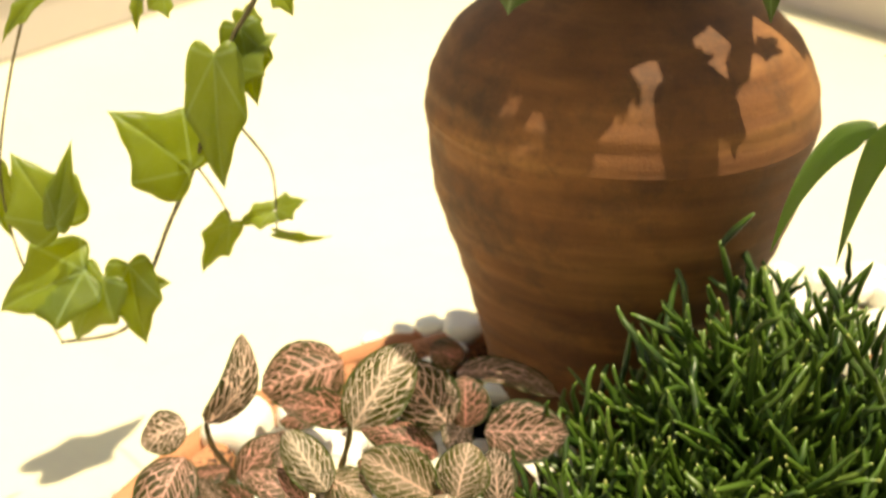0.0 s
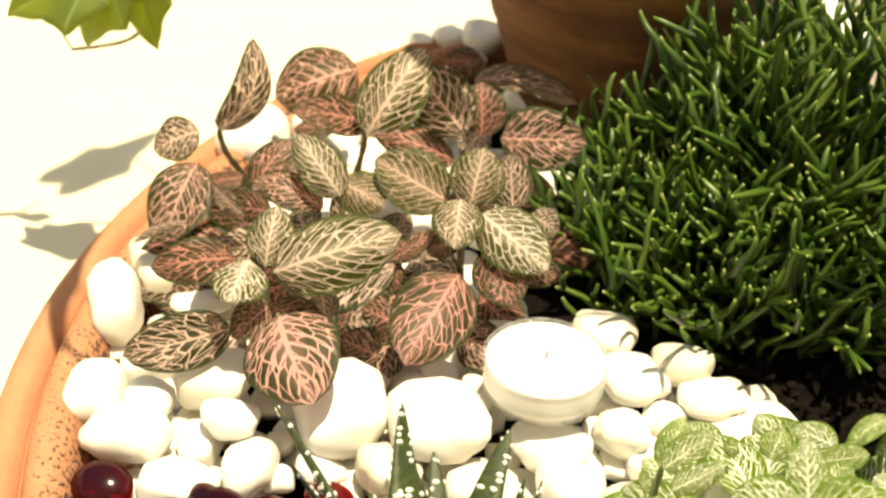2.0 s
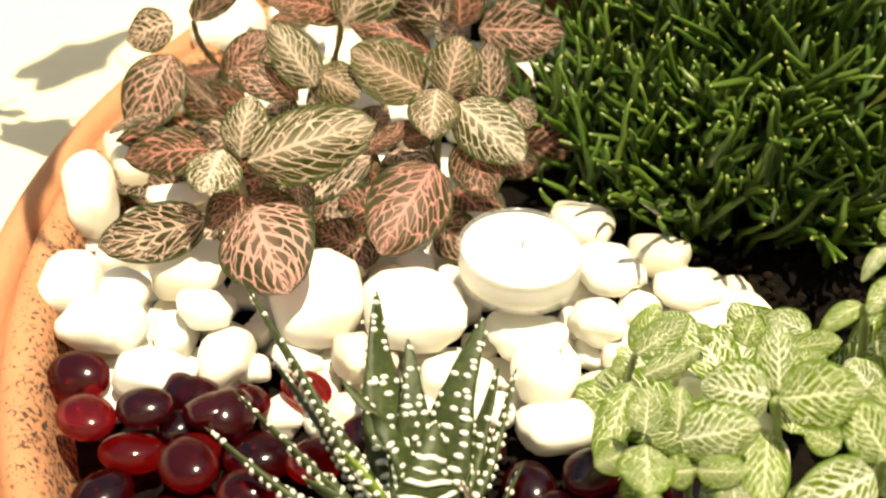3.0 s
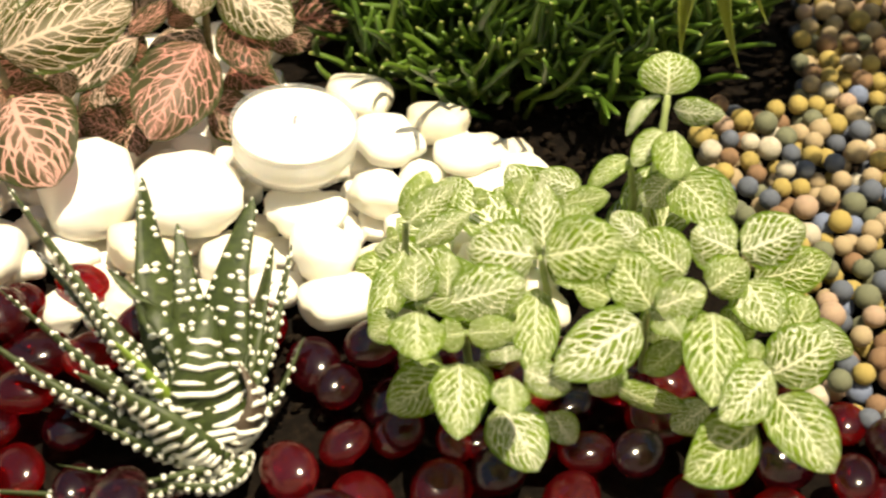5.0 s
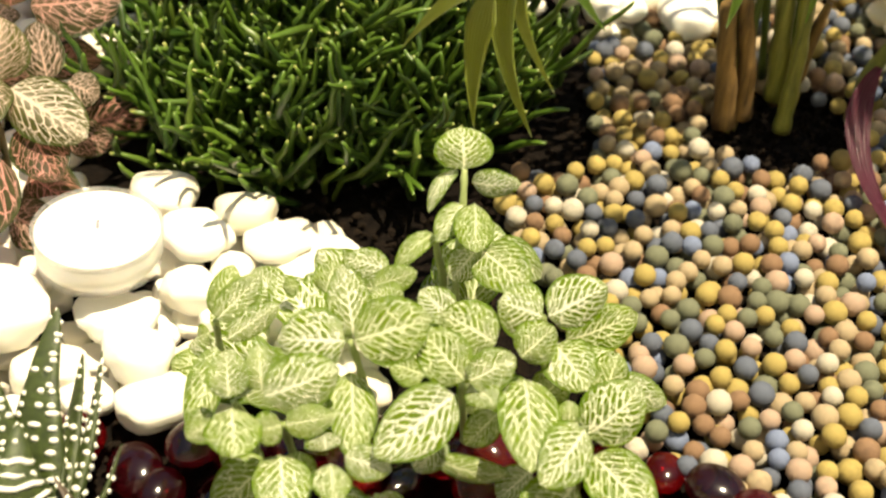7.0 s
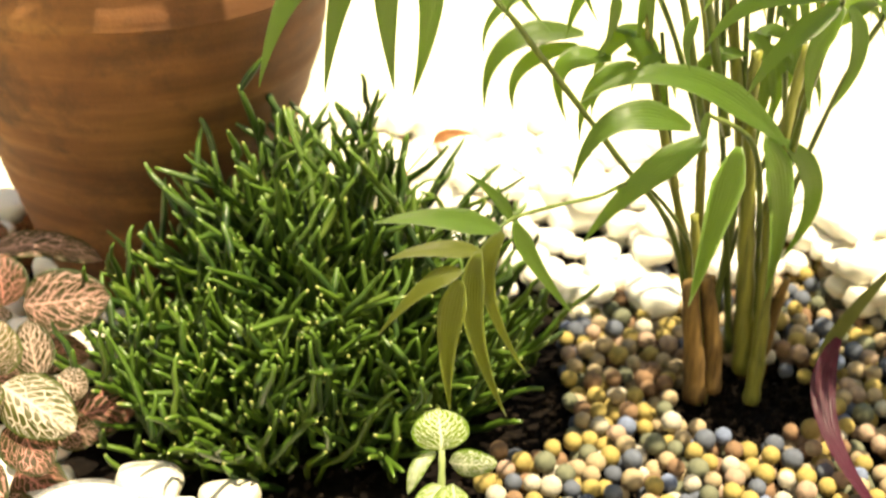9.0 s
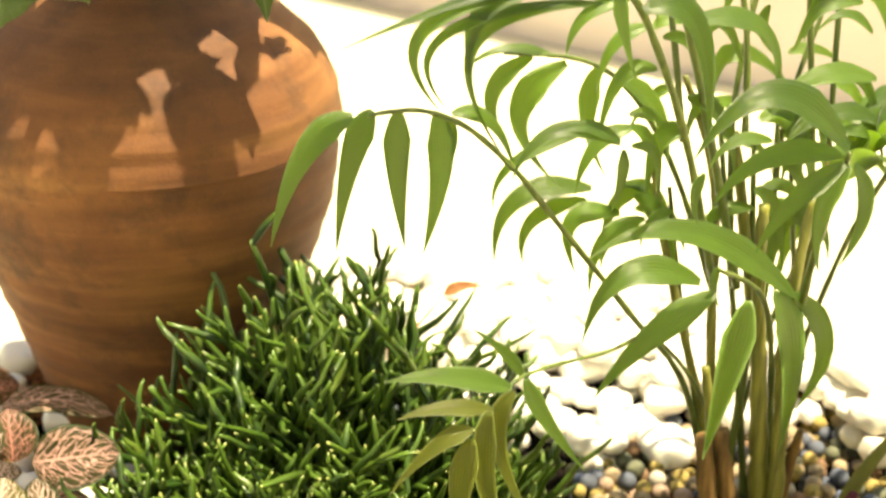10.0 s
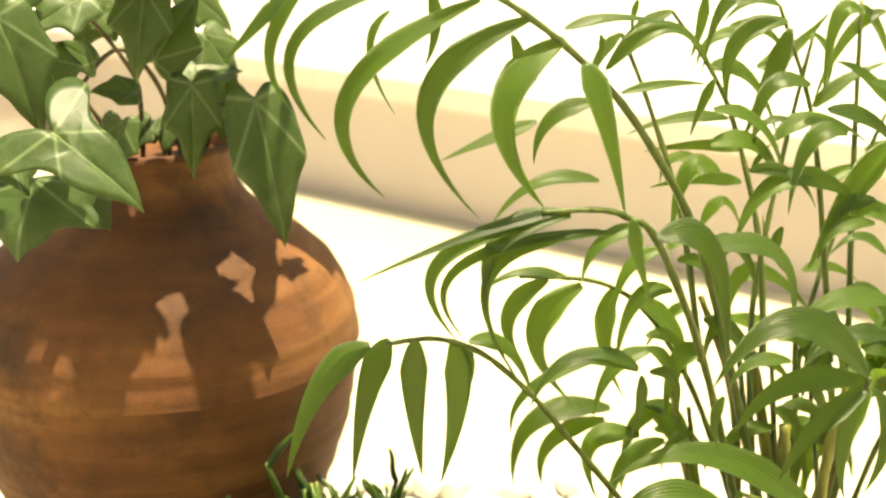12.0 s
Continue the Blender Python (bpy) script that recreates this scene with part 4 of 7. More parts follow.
green_stem([(0.0919, 0.2155, -0.0040), (0.0918, 0.2237, 0.0150), (0.0878, 0.2221, 0.0400), (0.0846, 0.2218, 0.0560)], 0.0013)
green_stem([(0.0611, 0.2344, -0.0040), (0.0598, 0.2305, 0.0200), (0.0546, 0.2182, 0.0460)], 0.0013)
green_stem([(0.0725, 0.2278, -0.0040), (0.0684, 0.2246, 0.0200), (0.0652, 0.2107, 0.0430)], 0.0013)
green_stem([(0.1177, 0.2217, -0.0040), (0.1142, 0.2184, 0.0200), (0.1103, 0.2114, 0.0450)], 0.0013)
green_stem([(0.1231, 0.2647, -0.0040), (0.1222, 0.2667, 0.0250), (0.1190, 0.2629, 0.0400), (0.1185, 0.2653, 0.0460)], 0.0013)
green_stem([(0.1236, 0.2597, 0.0200), (0.1274, 0.2689, 0.0500), (0.1290, 0.2742, 0.0600)], 0.0013)
green_stem([(0.1491, 0.2404, -0.0040), (0.1442, 0.2371, 0.0200), (0.1387, 0.2303, 0.0430)], 0.0013)
green_stem([(0.1446, 0.2075, -0.0040), (0.1420, 0.2005, 0.0200), (0.1388, 0.1946, 0.0360)], 0.0013)
green_stem([(0.0573, 0.2696, -0.0040), (0.0563, 0.2605, 0.0200), (0.0550, 0.2491, 0.0430)], 0.0013)
green_stem([(0.0881, 0.2049, -0.0040), (0.0872, 0.2039, 0.0100), (0.0863, 0.2014, 0.0200)], 0.0013)

# leaves of the zebra haworthia
zebra_leaf([(-0.0043, 0.2189, 0.0060), (-0.0226, 0.2364, 0.0300), (-0.0481, 0.2736, 0.0450)], 0.0091)
zebra_leaf([(-0.0026, 0.2228, 0.0080), (-0.0107, 0.2515, 0.0300), (-0.0128, 0.2725, 0.0450)], 0.0118)
zebra_leaf([(-0.0019, 0.2265, 0.0080), (-0.0025, 0.2428, 0.0300), (-0.0041, 0.2590, 0.0400)], 0.0072)
zebra_leaf([(0.0018, 0.2206, 0.0080), (0.0077, 0.2421, 0.0300), (0.0163, 0.2617, 0.0450)], 0.0118)
zebra_leaf([(0.0046, 0.2200, 0.0060), (0.0147, 0.2425, 0.0200), (0.0204, 0.2566, 0.0320)], 0.0068)
zebra_leaf([(0.0068, 0.2180, 0.0060), (0.0183, 0.2383, 0.0200), (0.0253, 0.2582, 0.0300)], 0.0068)
zebra_leaf([(-0.0042, 0.2170, 0.0060), (-0.0237, 0.2396, 0.0220), (-0.0431, 0.2639, 0.0300)], 0.0079)
zebra_leaf([(-0.0036, 0.2150, 0.0050), (-0.0320, 0.2226, 0.0180), (-0.0571, 0.2387, 0.0280)], 0.0094)
zebra_leaf([(0.0006, 0.2148, 0.0120), (0.0011, 0.2196, 0.0300), (0.0035, 0.2312, 0.0380)], 0.0122)
zebra_leaf([(0.0052, 0.2118, 0.0060), (0.0126, 0.2138, 0.0180), (0.0094, 0.2223, 0.0260)], 0.0087, dry=True)
zebra_leaf([(0.0073, 0.2158, 0.0040), (0.0181, 0.2218, 0.0120), (0.0266, 0.2337, 0.0200)], 0.0053)
zebra_leaf([(0.0003, 0.2080, 0.0080), (-0.0127, 0.2126, 0.0220), (-0.0302, 0.2201, 0.0300)], 0.0121)
zebra_leaf([(-0.0020, 0.2132, 0.0060), (-0.0188, 0.2201, 0.0200), (-0.0516, 0.2522, 0.0280)], 0.0085)
zebra_leaf([(-0.0052, 0.2180, 0.0120), (-0.0123, 0.2186, 0.0280), (-0.0197, 0.2234, 0.0360)], 0.0064, young=True)
zebra_leaf([(0.0072, 0.2104, 0.0040), (0.0001, 0.1991, 0.0060), (-0.0370, 0.2073, 0.0100)], 0.0064)
zebra_leaf([(0.0043, 0.2087, 0.0030), (-0.0197, 0.1999, 0.0050), (-0.0660, 0.2046, 0.0090)], 0.0064)
zebra_leaf([(0.0030, 0.2110, 0.0060), (-0.0040, 0.2031, 0.0080), (-0.0189, 0.1980, 0.0120)], 0.0079)
zebra_leaf([(-0.0010, 0.2211, 0.0100), (-0.0053, 0.2275, 0.0300), (-0.0215, 0.2429, 0.0420)], 0.0082)
zebra_leaf([(0.0003, 0.2134, 0.0080), (-0.0046, 0.2245, 0.0200), (-0.0090, 0.2354, 0.0300)], 0.0122)
zebra_leaf([(0.0026, 0.2108, 0.0100), (0.0013, 0.2170, 0.0220), (-0.0007, 0.2319, 0.0300)], 0.0133)
zebra_leaf([(-0.0010, 0.2105, 0.0060), (-0.0119, 0.2136, 0.0160), (-0.0243, 0.2264, 0.0240)], 0.0134)
zebra_leaf([(0.0045, 0.2118, 0.0060), (0.0081, 0.2194, 0.0160), (0.0123, 0.2294, 0.0240)], 0.0090)
zebra_leaf([(-0.0029, 0.2112, 0.0040), (-0.0168, 0.2132, 0.0100), (-0.0334, 0.2189, 0.0160)], 0.0102)

# ---- the shrub of thin succulent stems ----
def build_shrub():
    rng = random.Random(5)
    at = Vector((0.119, 0.391, -0.004))
    shrub = thing("succulent_shrub", at, "dense mound of dark green branching succulent stems with pale tips", "plant")
    halves = [bmesh.new() for _ in range(6)]
    layers = [h.loops.layers.uv.new("UVMap") for h in halves]

    def height(dx, dy):
        d = min(1.0, (dx / 0.083) ** 2 + (dy / 0.064) ** 2)
        rise = max(0.0, min(1.0, 0.40 + dy / 0.09 + dx / 0.30 - max(0.0, dx - 0.028) / 0.05 - max(0.0, -0.025 - dx) / 0.07))
        return 0.012 + (0.036 + 0.076 * rise) * math.sqrt(1 - d) 

    def shoot(start, way, size, radius):
        k = rng.randrange(6)
        side = Vector((rng.uniform(-1, 1), rng.uniform(-1, 1), rng.uniform(-0.1, 1.0))) * 0.5
        kink = Vector((rng.uniform(-1, 1), rng.uniform(-1, 1), rng.uniform(-1, 1))) * 0.06
        pts = [start + way * size * u + side * size * u * u + kink * size * math.sin(u * 9.0) for u in (0, 0.2, 0.4, 0.6, 0.8, 0.94, 1.0)]
        tube_rows(halves[k], layers[k], pts, [radius * q for q in (0.75, 1.0, 1.22, 1.15, 0.95, 0.70, 0.42)], 6)
        return pts

    count = 0
    while count < 740:
        dx, dy = rng.uniform(-0.083, 0.083), rng.uniform(-0.064, 0.064)
        d = (dx / 0.083) ** 2 + (dy / 0.064) ** 2
        if d > 1:
            continue
        count += 1
        top = Vector((dx, dy, height(dx, dy) * rng.uniform(0.55, 1.02)))
        if rng.random() < 0.16 and dy > 0.0 and dx > -0.02:
            top.z += rng.uniform(0.006, 0.030)
        way = (Vector((dx * 9 + rng.uniform(-0.6, 0.6), dy * 9 + rng.uniform(-0.7, 0.45), 0.8 + rng.uniform(-0.45, 0.4)))).normalized()
        size = rng.uniform(0.022, 0.046)
        start = top - way * size
        start.z = max(start.z, -0.002)
        main = shoot(start, way, size, rng.uniform(0.0010, 0.0014))
        for _ in range(rng.choice((0, 1, 2, 3))):
            fork = (way + Vector((rng.uniform(-1, 1), rng.uniform(-1, 1), rng.uniform(-0.1, 0.8))) * 0.75).normalized()
            shoot(main[rng.randrange(2, 6)], fork, size * rng.uniform(0.25, 0.55), rng.uniform(0.0009, 0.0012))
    for h in halves:
        bmesh.ops.recalc_face_normals(h, faces=h.faces)
        p = part("foliage", h, M_MOSS, shrub)
        p["kind"] = "stuff"
    return shrub


SHRUB = build_shrub()
M_DRY = plain("dry_leaf_tip", (0.30, 0.12, 0.04), (0.55, 0.27, 0.11), 0.7)
strap("dry_shoot", SHRUB, M_DRY, (0.1748, 0.4300, 0.0768), (0.1820, 0.4300, 0.0797), (0.1907, 0.4300, 0.0776), 0.0052, "dried orange-brown shoot")
stalk("dry_stalk", SHRUB, M_DRY, [(0.1568, 0.4200, 0.0655), (0.1748, 0.4300, 0.0768)], 0.0006)

# ---- stones ----
def pebble_mesh(seed):
    bm = bmesh.new()
    bmesh.ops.create_icosphere(bm, subdivisions=3, radius=1.0)
    off = Vector((seed * 7.3, seed * 3.1, seed * 1.7))
    for v in bm.verts:
        k = 1 + 0.34 * noise.noise(v.co * 0.85 + off) + 0.10 * noise.noise(v.co * 1.9 + off) + 0.02 * noise.noise(v.co * 5.0 + off)
        v.co = Vector((math.copysign(abs(v.co.x) ** 0.78, v.co.x), math.copysign(abs(v.co.y) ** 0.78, v.co.y), math.copysign(abs(v.co.z) ** 0.78, v.co.z))) * k
    me = bpy.data.meshes.new("pebble")
    bm.to_mesh(me)
    bm.free()
    me.materials.append(M_PEBBLE)
    me.shade_smooth()
    return me


def bead_mesh(seed):
    bm = bmesh.new()
    bmesh.ops.create_icosphere(bm, subdivisions=4, radius=1.0)
    off = Vector((seed * 4.3, seed * 2.1, 0))
    for v in bm.verts:
        v.co *= 1 + 0.05 * noise.noise(v.co * 0.8 + off)
    me = bpy.data.meshes.new("glass_bead")
    bm.to_mesh(me)
    bm.free()
    me.materials.append(M_BEAD)
    me.shade_smooth()
    return me


PEBBLES, BEADS = [pebble_mesh(k) for k in range(12)], [bead_mesh(k) for k in range(5)]
taken_stones, taken_beads, laid_stones = [], [], []


def pebble(at, a, b, turn):
    low = 0.78 * min(a, b)
    laid_stones.append((turn % 12, Matrix.Translation(at) @ Matrix.Rotation(radians(0), 4, "Z") @ Matrix.Rotation(radians(turn % 37 - 18), 4, "Z") @ Matrix.Rotation(radians(turn % 30 - 15), 4, "Y") @ Matrix.Diagonal((a * 0.98, max(a * 0.7, b * 1.12), max(0.6 * low, b * 0.74), 1))))
    taken_stones.append((Vector(at), max(a, b)))


def bead(at, a, b, turn):
    ob = new("glass_bead", BEADS[turn % 5])
    r = (a + b) / 2
    ob.matrix_world = Matrix.Translation(at) @ Matrix.Rotation(radians(turn), 4, "Z") @ Matrix.Rotation(radians(turn % 50 - 25), 4, "X") @ Matrix.Diagonal((r * 1.16, r * 0.98, r * 0.64, 1))
    tagged(ob, "flattened dark red glass bead in the dish", "glass bead", "red glass beads")
    taken_beads.append((Vector(at), r))


# white pebbles, heaped round the candle
pebble((-0.1105, 0.3537, 0.0140), 0.0089, 0.0141, 67)
pebble((-0.1022, 0.3758, 0.0120), 0.0090, 0.0127, 292)
pebble((-0.1098, 0.3124, 0.0100), 0.0095, 0.0113, 17)
pebble((-0.0963, 0.2933, 0.0120), 0.0135, 0.0093, 185)
pebble((-0.0925, 0.3077, 0.0120), 0.0083, 0.0070, 85)
pebble((-0.1118, 0.3408, 0.0040), 0.0075, 0.0037, 193)
pebble((-0.0969, 0.3315, 0.0060), 0.0103, 0.0060, 135)
pebble((-0.0730, 0.3166, 0.0140), 0.0118, 0.0095, 38)
pebble((-0.0646, 0.2959, 0.0160), 0.0096, 0.0064, 21)
pebble((-0.0754, 0.2960, 0.0060), 0.0070, 0.0079, 340)
pebble((-0.0581, 0.2845, 0.0080), 0.0087, 0.0087, 90)
pebble((-0.0790, 0.2767, 0.0080), 0.0124, 0.0069, 87)
pebble((-0.0508, 0.2975, 0.0040), 0.0054, 0.0045, 186)
pebble((-0.0507, 0.2823, 0.0040), 0.0052, 0.0045, 281)
pebble((-0.0316, 0.3030, 0.0140), 0.0151, 0.0138, 67)
pebble((-0.0263, 0.3191, 0.0120), 0.0099, 0.0050, 343)
pebble((-0.0123, 0.3187, 0.0080), 0.0059, 0.0048, 150)
pebble((-0.0025, 0.3246, 0.0080), 0.0067, 0.0041, 319)
pebble((-0.0020, 0.2934, 0.0180), 0.0159, 0.0117, 175)
pebble((0.0184, 0.3355, 0.0100), 0.0116, 0.0095, 222)
pebble((0.0505, 0.3371, 0.0140), 0.0112, 0.0084, 76)
pebble((0.0581, 0.3175, 0.0120), 0.0110, 0.0081, 203)
pebble((0.0750, 0.3247, 0.0120), 0.0108, 0.0075, 333)
pebble((0.0817, 0.3106, 0.0100), 0.0105, 0.0061, 191)
pebble((0.0933, 0.3014, 0.0060), 0.0146, 0.0049, 252)
pebble((0.0312, 0.2880, 0.0120), 0.0134, 0.0067, 45)
pebble((0.0523, 0.2968, 0.0100), 0.0091, 0.0065, 116)
pebble((0.0665, 0.3059, 0.0060), 0.0073, 0.0054, 37)
pebble((0.0351, 0.2697, 0.0140), 0.0110, 0.0085, 81)
pebble((-0.0173, 0.2821, 0.0100), 0.0103, 0.0078, 172)
pebble((-0.0007, 0.2860, 0.0060), 0.0062, 0.0039, 65)
pebble((0.0096, 0.2754, 0.0080), 0.0118, 0.0063, 351)
pebble((0.0481, 0.2687, 0.0080), 0.0070, 0.0054, 36)
pebble((0.0371, 0.2546, 0.0100), 0.0118, 0.0076, 280)
pebble((-0.0216, 0.2636, 0.0060), 0.0068, 0.0053, 192)
pebble((-0.0378, 0.2856, 0.0050), 0.0076, 0.0051, 59)
pebble((-0.0759, 0.4547, 0.0140), 0.0128, 0.0143, 41)
pebble((-0.0926, 0.4193, 0.0080), 0.0078, 0.0070, 182)
pebble((-0.0824, 0.4222, 0.0060), 0.0089, 0.0059, 241)
pebble((-0.0411, 0.4594, 0.0100), 0.0063, 0.0063, 269)
pebble((-0.0218, 0.4853, 0.0100), 0.0074, 0.0065, 146)
pebble((0.0340, 0.4898, 0.0100), 0.0112, 0.0065, 166)
pebble((-0.0838, 0.3614, 0.0080), 0.0110, 0.0044, 289)
pebble((-0.0039, 0.2641, 0.0040), 0.0089, 0.0049, 245)
pebble((0.0189, 0.2663, 0.0040), 0.0089, 0.0057, 340)
pebble((-0.0334, 0.2961, 0.0040), 0.0052, 0.0052, 271)
pebble((0.0082, 0.3145, 0.0080), 0.0071, 0.0062, 193)
pebble((-0.0473, 0.3158, 0.0020), 0.0081, 0.0054, 349)
pebble((0.0605, 0.2889, 0.0040), 0.0076, 0.0051, 15)
pebble((-0.0575, 0.3296, 0.0040), 0.0073, 0.0055, 261)
pebble((-0.0422, 0.3466, 0.0040), 0.0085, 0.0057, 222)
pebble((0.0161, 0.5353, 0.0160), 0.0095, 0.0080, 235)
pebble((0.0011, 0.5390, 0.0140), 0.0071, 0.0055, 215)
pebble((-0.0115, 0.5384, 0.0120), 0.0058, 0.0045, 352)
pebble((-0.0244, 0.5316, 0.0100), 0.0063, 0.0045, 265)

# red glass beads whose place is plain
bead((-0.1008, 0.2758, 0.0080), 0.0089, 0.0076, 347)
bead((-0.0943, 0.2565, 0.0120), 0.0079, 0.0079, 319)
bead((-0.0783, 0.2601, 0.0120), 0.0086, 0.0060, 178)
bead((-0.0707, 0.2700, 0.0080), 0.0068, 0.0052, 288)
bead((-0.0596, 0.2608, 0.0100), 0.0080, 0.0073, 194)
bead((-0.0503, 0.2684, 0.0060), 0.0060, 0.0054, 142)
bead((-0.0343, 0.2728, 0.0060), 0.0069, 0.0071, 142)
bead((-0.0693, 0.2589, 0.0060), 0.0067, 0.0056, 233)
bead((-0.0659, 0.2676, 0.0080), 0.0076, 0.0064, 164)
bead((-0.0547, 0.2596, 0.0100), 0.0091, 0.0063, 257)
bead((-0.0634, 0.2393, 0.0120), 0.0090, 0.0075, 123)
bead((-0.0464, 0.2304, 0.0120), 0.0074, 0.0074, 177)
bead((-0.0551, 0.2239, 0.0080), 0.0081, 0.0059, 133)
bead((-0.0593, 0.2052, 0.0120), 0.0078, 0.0067, 170)
bead((-0.0476, 0.2089, 0.0060), 0.0095, 0.0050, 290)
bead((0.0201, 0.1988, 0.0100), 0.0079, 0.0069, 293)
bead((0.0347, 0.2057, 0.0100), 0.0066, 0.0066, 50)
bead((0.0346, 0.2256, 0.0080), 0.0063, 0.0060, 45)
bead((0.0482, 0.2094, 0.0060), 0.0076, 0.0048, 38)
bead((0.0633, 0.2061, 0.0060), 0.0061, 0.0048, 260)
bead((-0.0354, 0.2237, 0.0040), 0.0082, 0.0059, 227)
bead((-0.0323, 0.2016, 0.0060), 0.0078, 0.0050, 251)
bead((0.0500, 0.2102, 0.0080), 0.0069, 0.0049, 77)
bead((0.0966, 0.1989, 0.0060), 0.0070, 0.0061, 180)
bead((0.1087, 0.1942, 0.0100), 0.0061, 0.0070, 211)
bead((0.1667, 0.2001, 0.0060), 0.0064, 0.0051, 72)
bead((0.1760, 0.1890, 0.0100), 0.0084, 0.0063, 123)
bead((0.1611, 0.1804, 0.0100), 0.0070, 0.0053, 69)
bead((0.1813, 0.1769, 0.0120), 0.0082, 0.0067, 226)
bead((0.1462, 0.1883, 0.0080), 0.0083, 0.0068, 202)
bead((0.1308, 0.1893, 0.0040), 0.0071, 0.0053, 53)
bead((0.0684, 0.2068, 0.0040), 0.0059, 0.0051, 7)
bead((0.1899, 0.1691, 0.0080), 0.0073, 0.0058, 140)

def inside_dish(x, y, margin):
    return math.hypot(x - DISH.x, y - DISH.y) < DISH_R - 0.028 - margin


def scatter_stones():
    rng = random.Random(11)
    # the heap under the back rim and round the foot of the vase
    for k in range(6500):
        a, d = rng.uniform(0, 2 * math.pi), (DISH_R - 0.031) * math.sqrt(rng.uniform(0.35, 1.0))
        x, y = DISH.x + d * math.cos(a), DISH.y + d * math.sin(a)
        r = rng.uniform(0.006, 0.0105)
        if y < 0.40 or (x > 0.205 and y < 0.400 + 0.1 * max(0.0, x - 0.27)) or math.hypot(x - VASE.x, y - VASE.y) < 0.058 + r:
            continue
        z = r * 0.55 + (0.012 * rng.random() if x > 0.13 else 0.004 * rng.random()) + 0.007 * max(0.0, 1 - (DISH_R - d - 0.031) / 0.02)
        if any((q - Vector((x, y, z))).length < 0.72 * (r + s) for q, s in taken_stones):
            continue
        pebble((x, y, z), r, r * rng.uniform(0.7, 0.95), rng.randrange(360))
    # a second layer that rises to the rim behind the palm
    for k in range(2600):
        a = rng.uniform(radians(9), radians(84))
        d = DISH_R - rng.uniform(0.014, 0.075)
        x, y = DISH.x + d * math.cos(a), DISH.y + d * math.sin(a)
        r = rng.uniform(0.007, 0.0105)
        z = rng.uniform(0.014, 0.026) + 0.012 * max(0.0, 1 - (DISH_R - d) / 0.04)
        if y < (0.415 if x < 0.335 else 0.36) or math.hypot(x - VASE.x, y - VASE.y) < 0.07 + r or any((q - Vector((x, y, z))).length < 0.62 * (r + s) for q, s in taken_stones):
            continue
        pebble((x, y, z), r, r * rng.uniform(0.7, 0.95), rng.randrange(360))
    # a row that rests on the inner edge of the rim
    for k in range(900):
        a = rng.uniform(radians(4), radians(80))
        d = DISH_R - rng.uniform(0.010, 0.034)
        x, y = DISH.x + d * math.cos(a), DISH.y + d * math.sin(a)
        r = rng.uniform(0.007, 0.0105)
        z = rng.uniform(0.020, 0.027)
        if math.hypot(x - VASE.x, y - VASE.y) < 0.07 + r or any((q - Vector((x, y, z))).length < 0.70 * (r + s) for q, s in taken_stones):
            continue
        pebble((x, y, z), r, r * rng.uniform(0.7, 0.95), rng.randrange(360))
    # loose ones between the placed ones
    for k in range(1800):
        x, y = rng.uniform(-0.13, 0.10), rng.uniform(0.235, 0.40)
        r = rng.uniform(0.006, 0.009)
        z = r * 0.3 - 0.003
        if y < 0.262 - 0.1 * x or (x > 0.03 and y > 0.33) or not inside_dish(x, y, r):
            continue
        if any((q - Vector((x, y, z))).length < 0.64 * (r + s) for q, s in taken_stones + taken_beads):
            continue
        pebble((x, y, z), r, r * rng.uniform(0.7, 0.95), rng.randrange(360))


def scatter_beads():
    rng = random.Random(21)
    for layer, z0 in ((0, 0.003), (1, 0.009)):
        for k in range(900):
            x, y = rng.uniform(-0.12, 0.25), rng.uniform(0.09, 0.262)
            if not inside_dish(x, y, 0.008) or y > 0.262 - 0.22 * max(0, x + 0.02) or math.hypot(x, y - 0.219) < 0.031 or y > 0.205 - 0.9 * (x - 0.155):
                continue
            r = rng.uniform(0.0072, 0.0092)
            p = Vector((x, y, z0 + rng.uniform(0, 0.003)))
            if any((q - p).length < 0.78 * (r + s) for q, s in taken_beads) or any((q - p).length < 0.9 * (r + s) for q, s in taken_stones):
                continue
            bead(p, r, r, rng.randrange(360))


def lay_stones():
    """The front stones are things of their own; the heap far behind them is one mass."""
    laid_stones.sort(key=lambda q: q[1].translation.y)
    heap = bmesh.new()
    for k, m in laid_stones[:290]:
        ob = new("pebble", PEBBLES[k])
        ob.matrix_world = m
        tagged(ob, "smooth white pebble lying in the dish", "pebble", "white pebbles")
    for k, m in laid_stones[290:]:
        one = PEBBLES[k].copy()
        one.transform(m)
        heap.from_mesh(one)
        bpy.data.meshes.remove(one)
    tagged(part("pebble_heap", heap, M_PEBBLE), "heap of smooth white pebbles along the back of the dish", "pebbles", kind="stuff")


scatter_stones()
lay_stones()
scatter_beads()


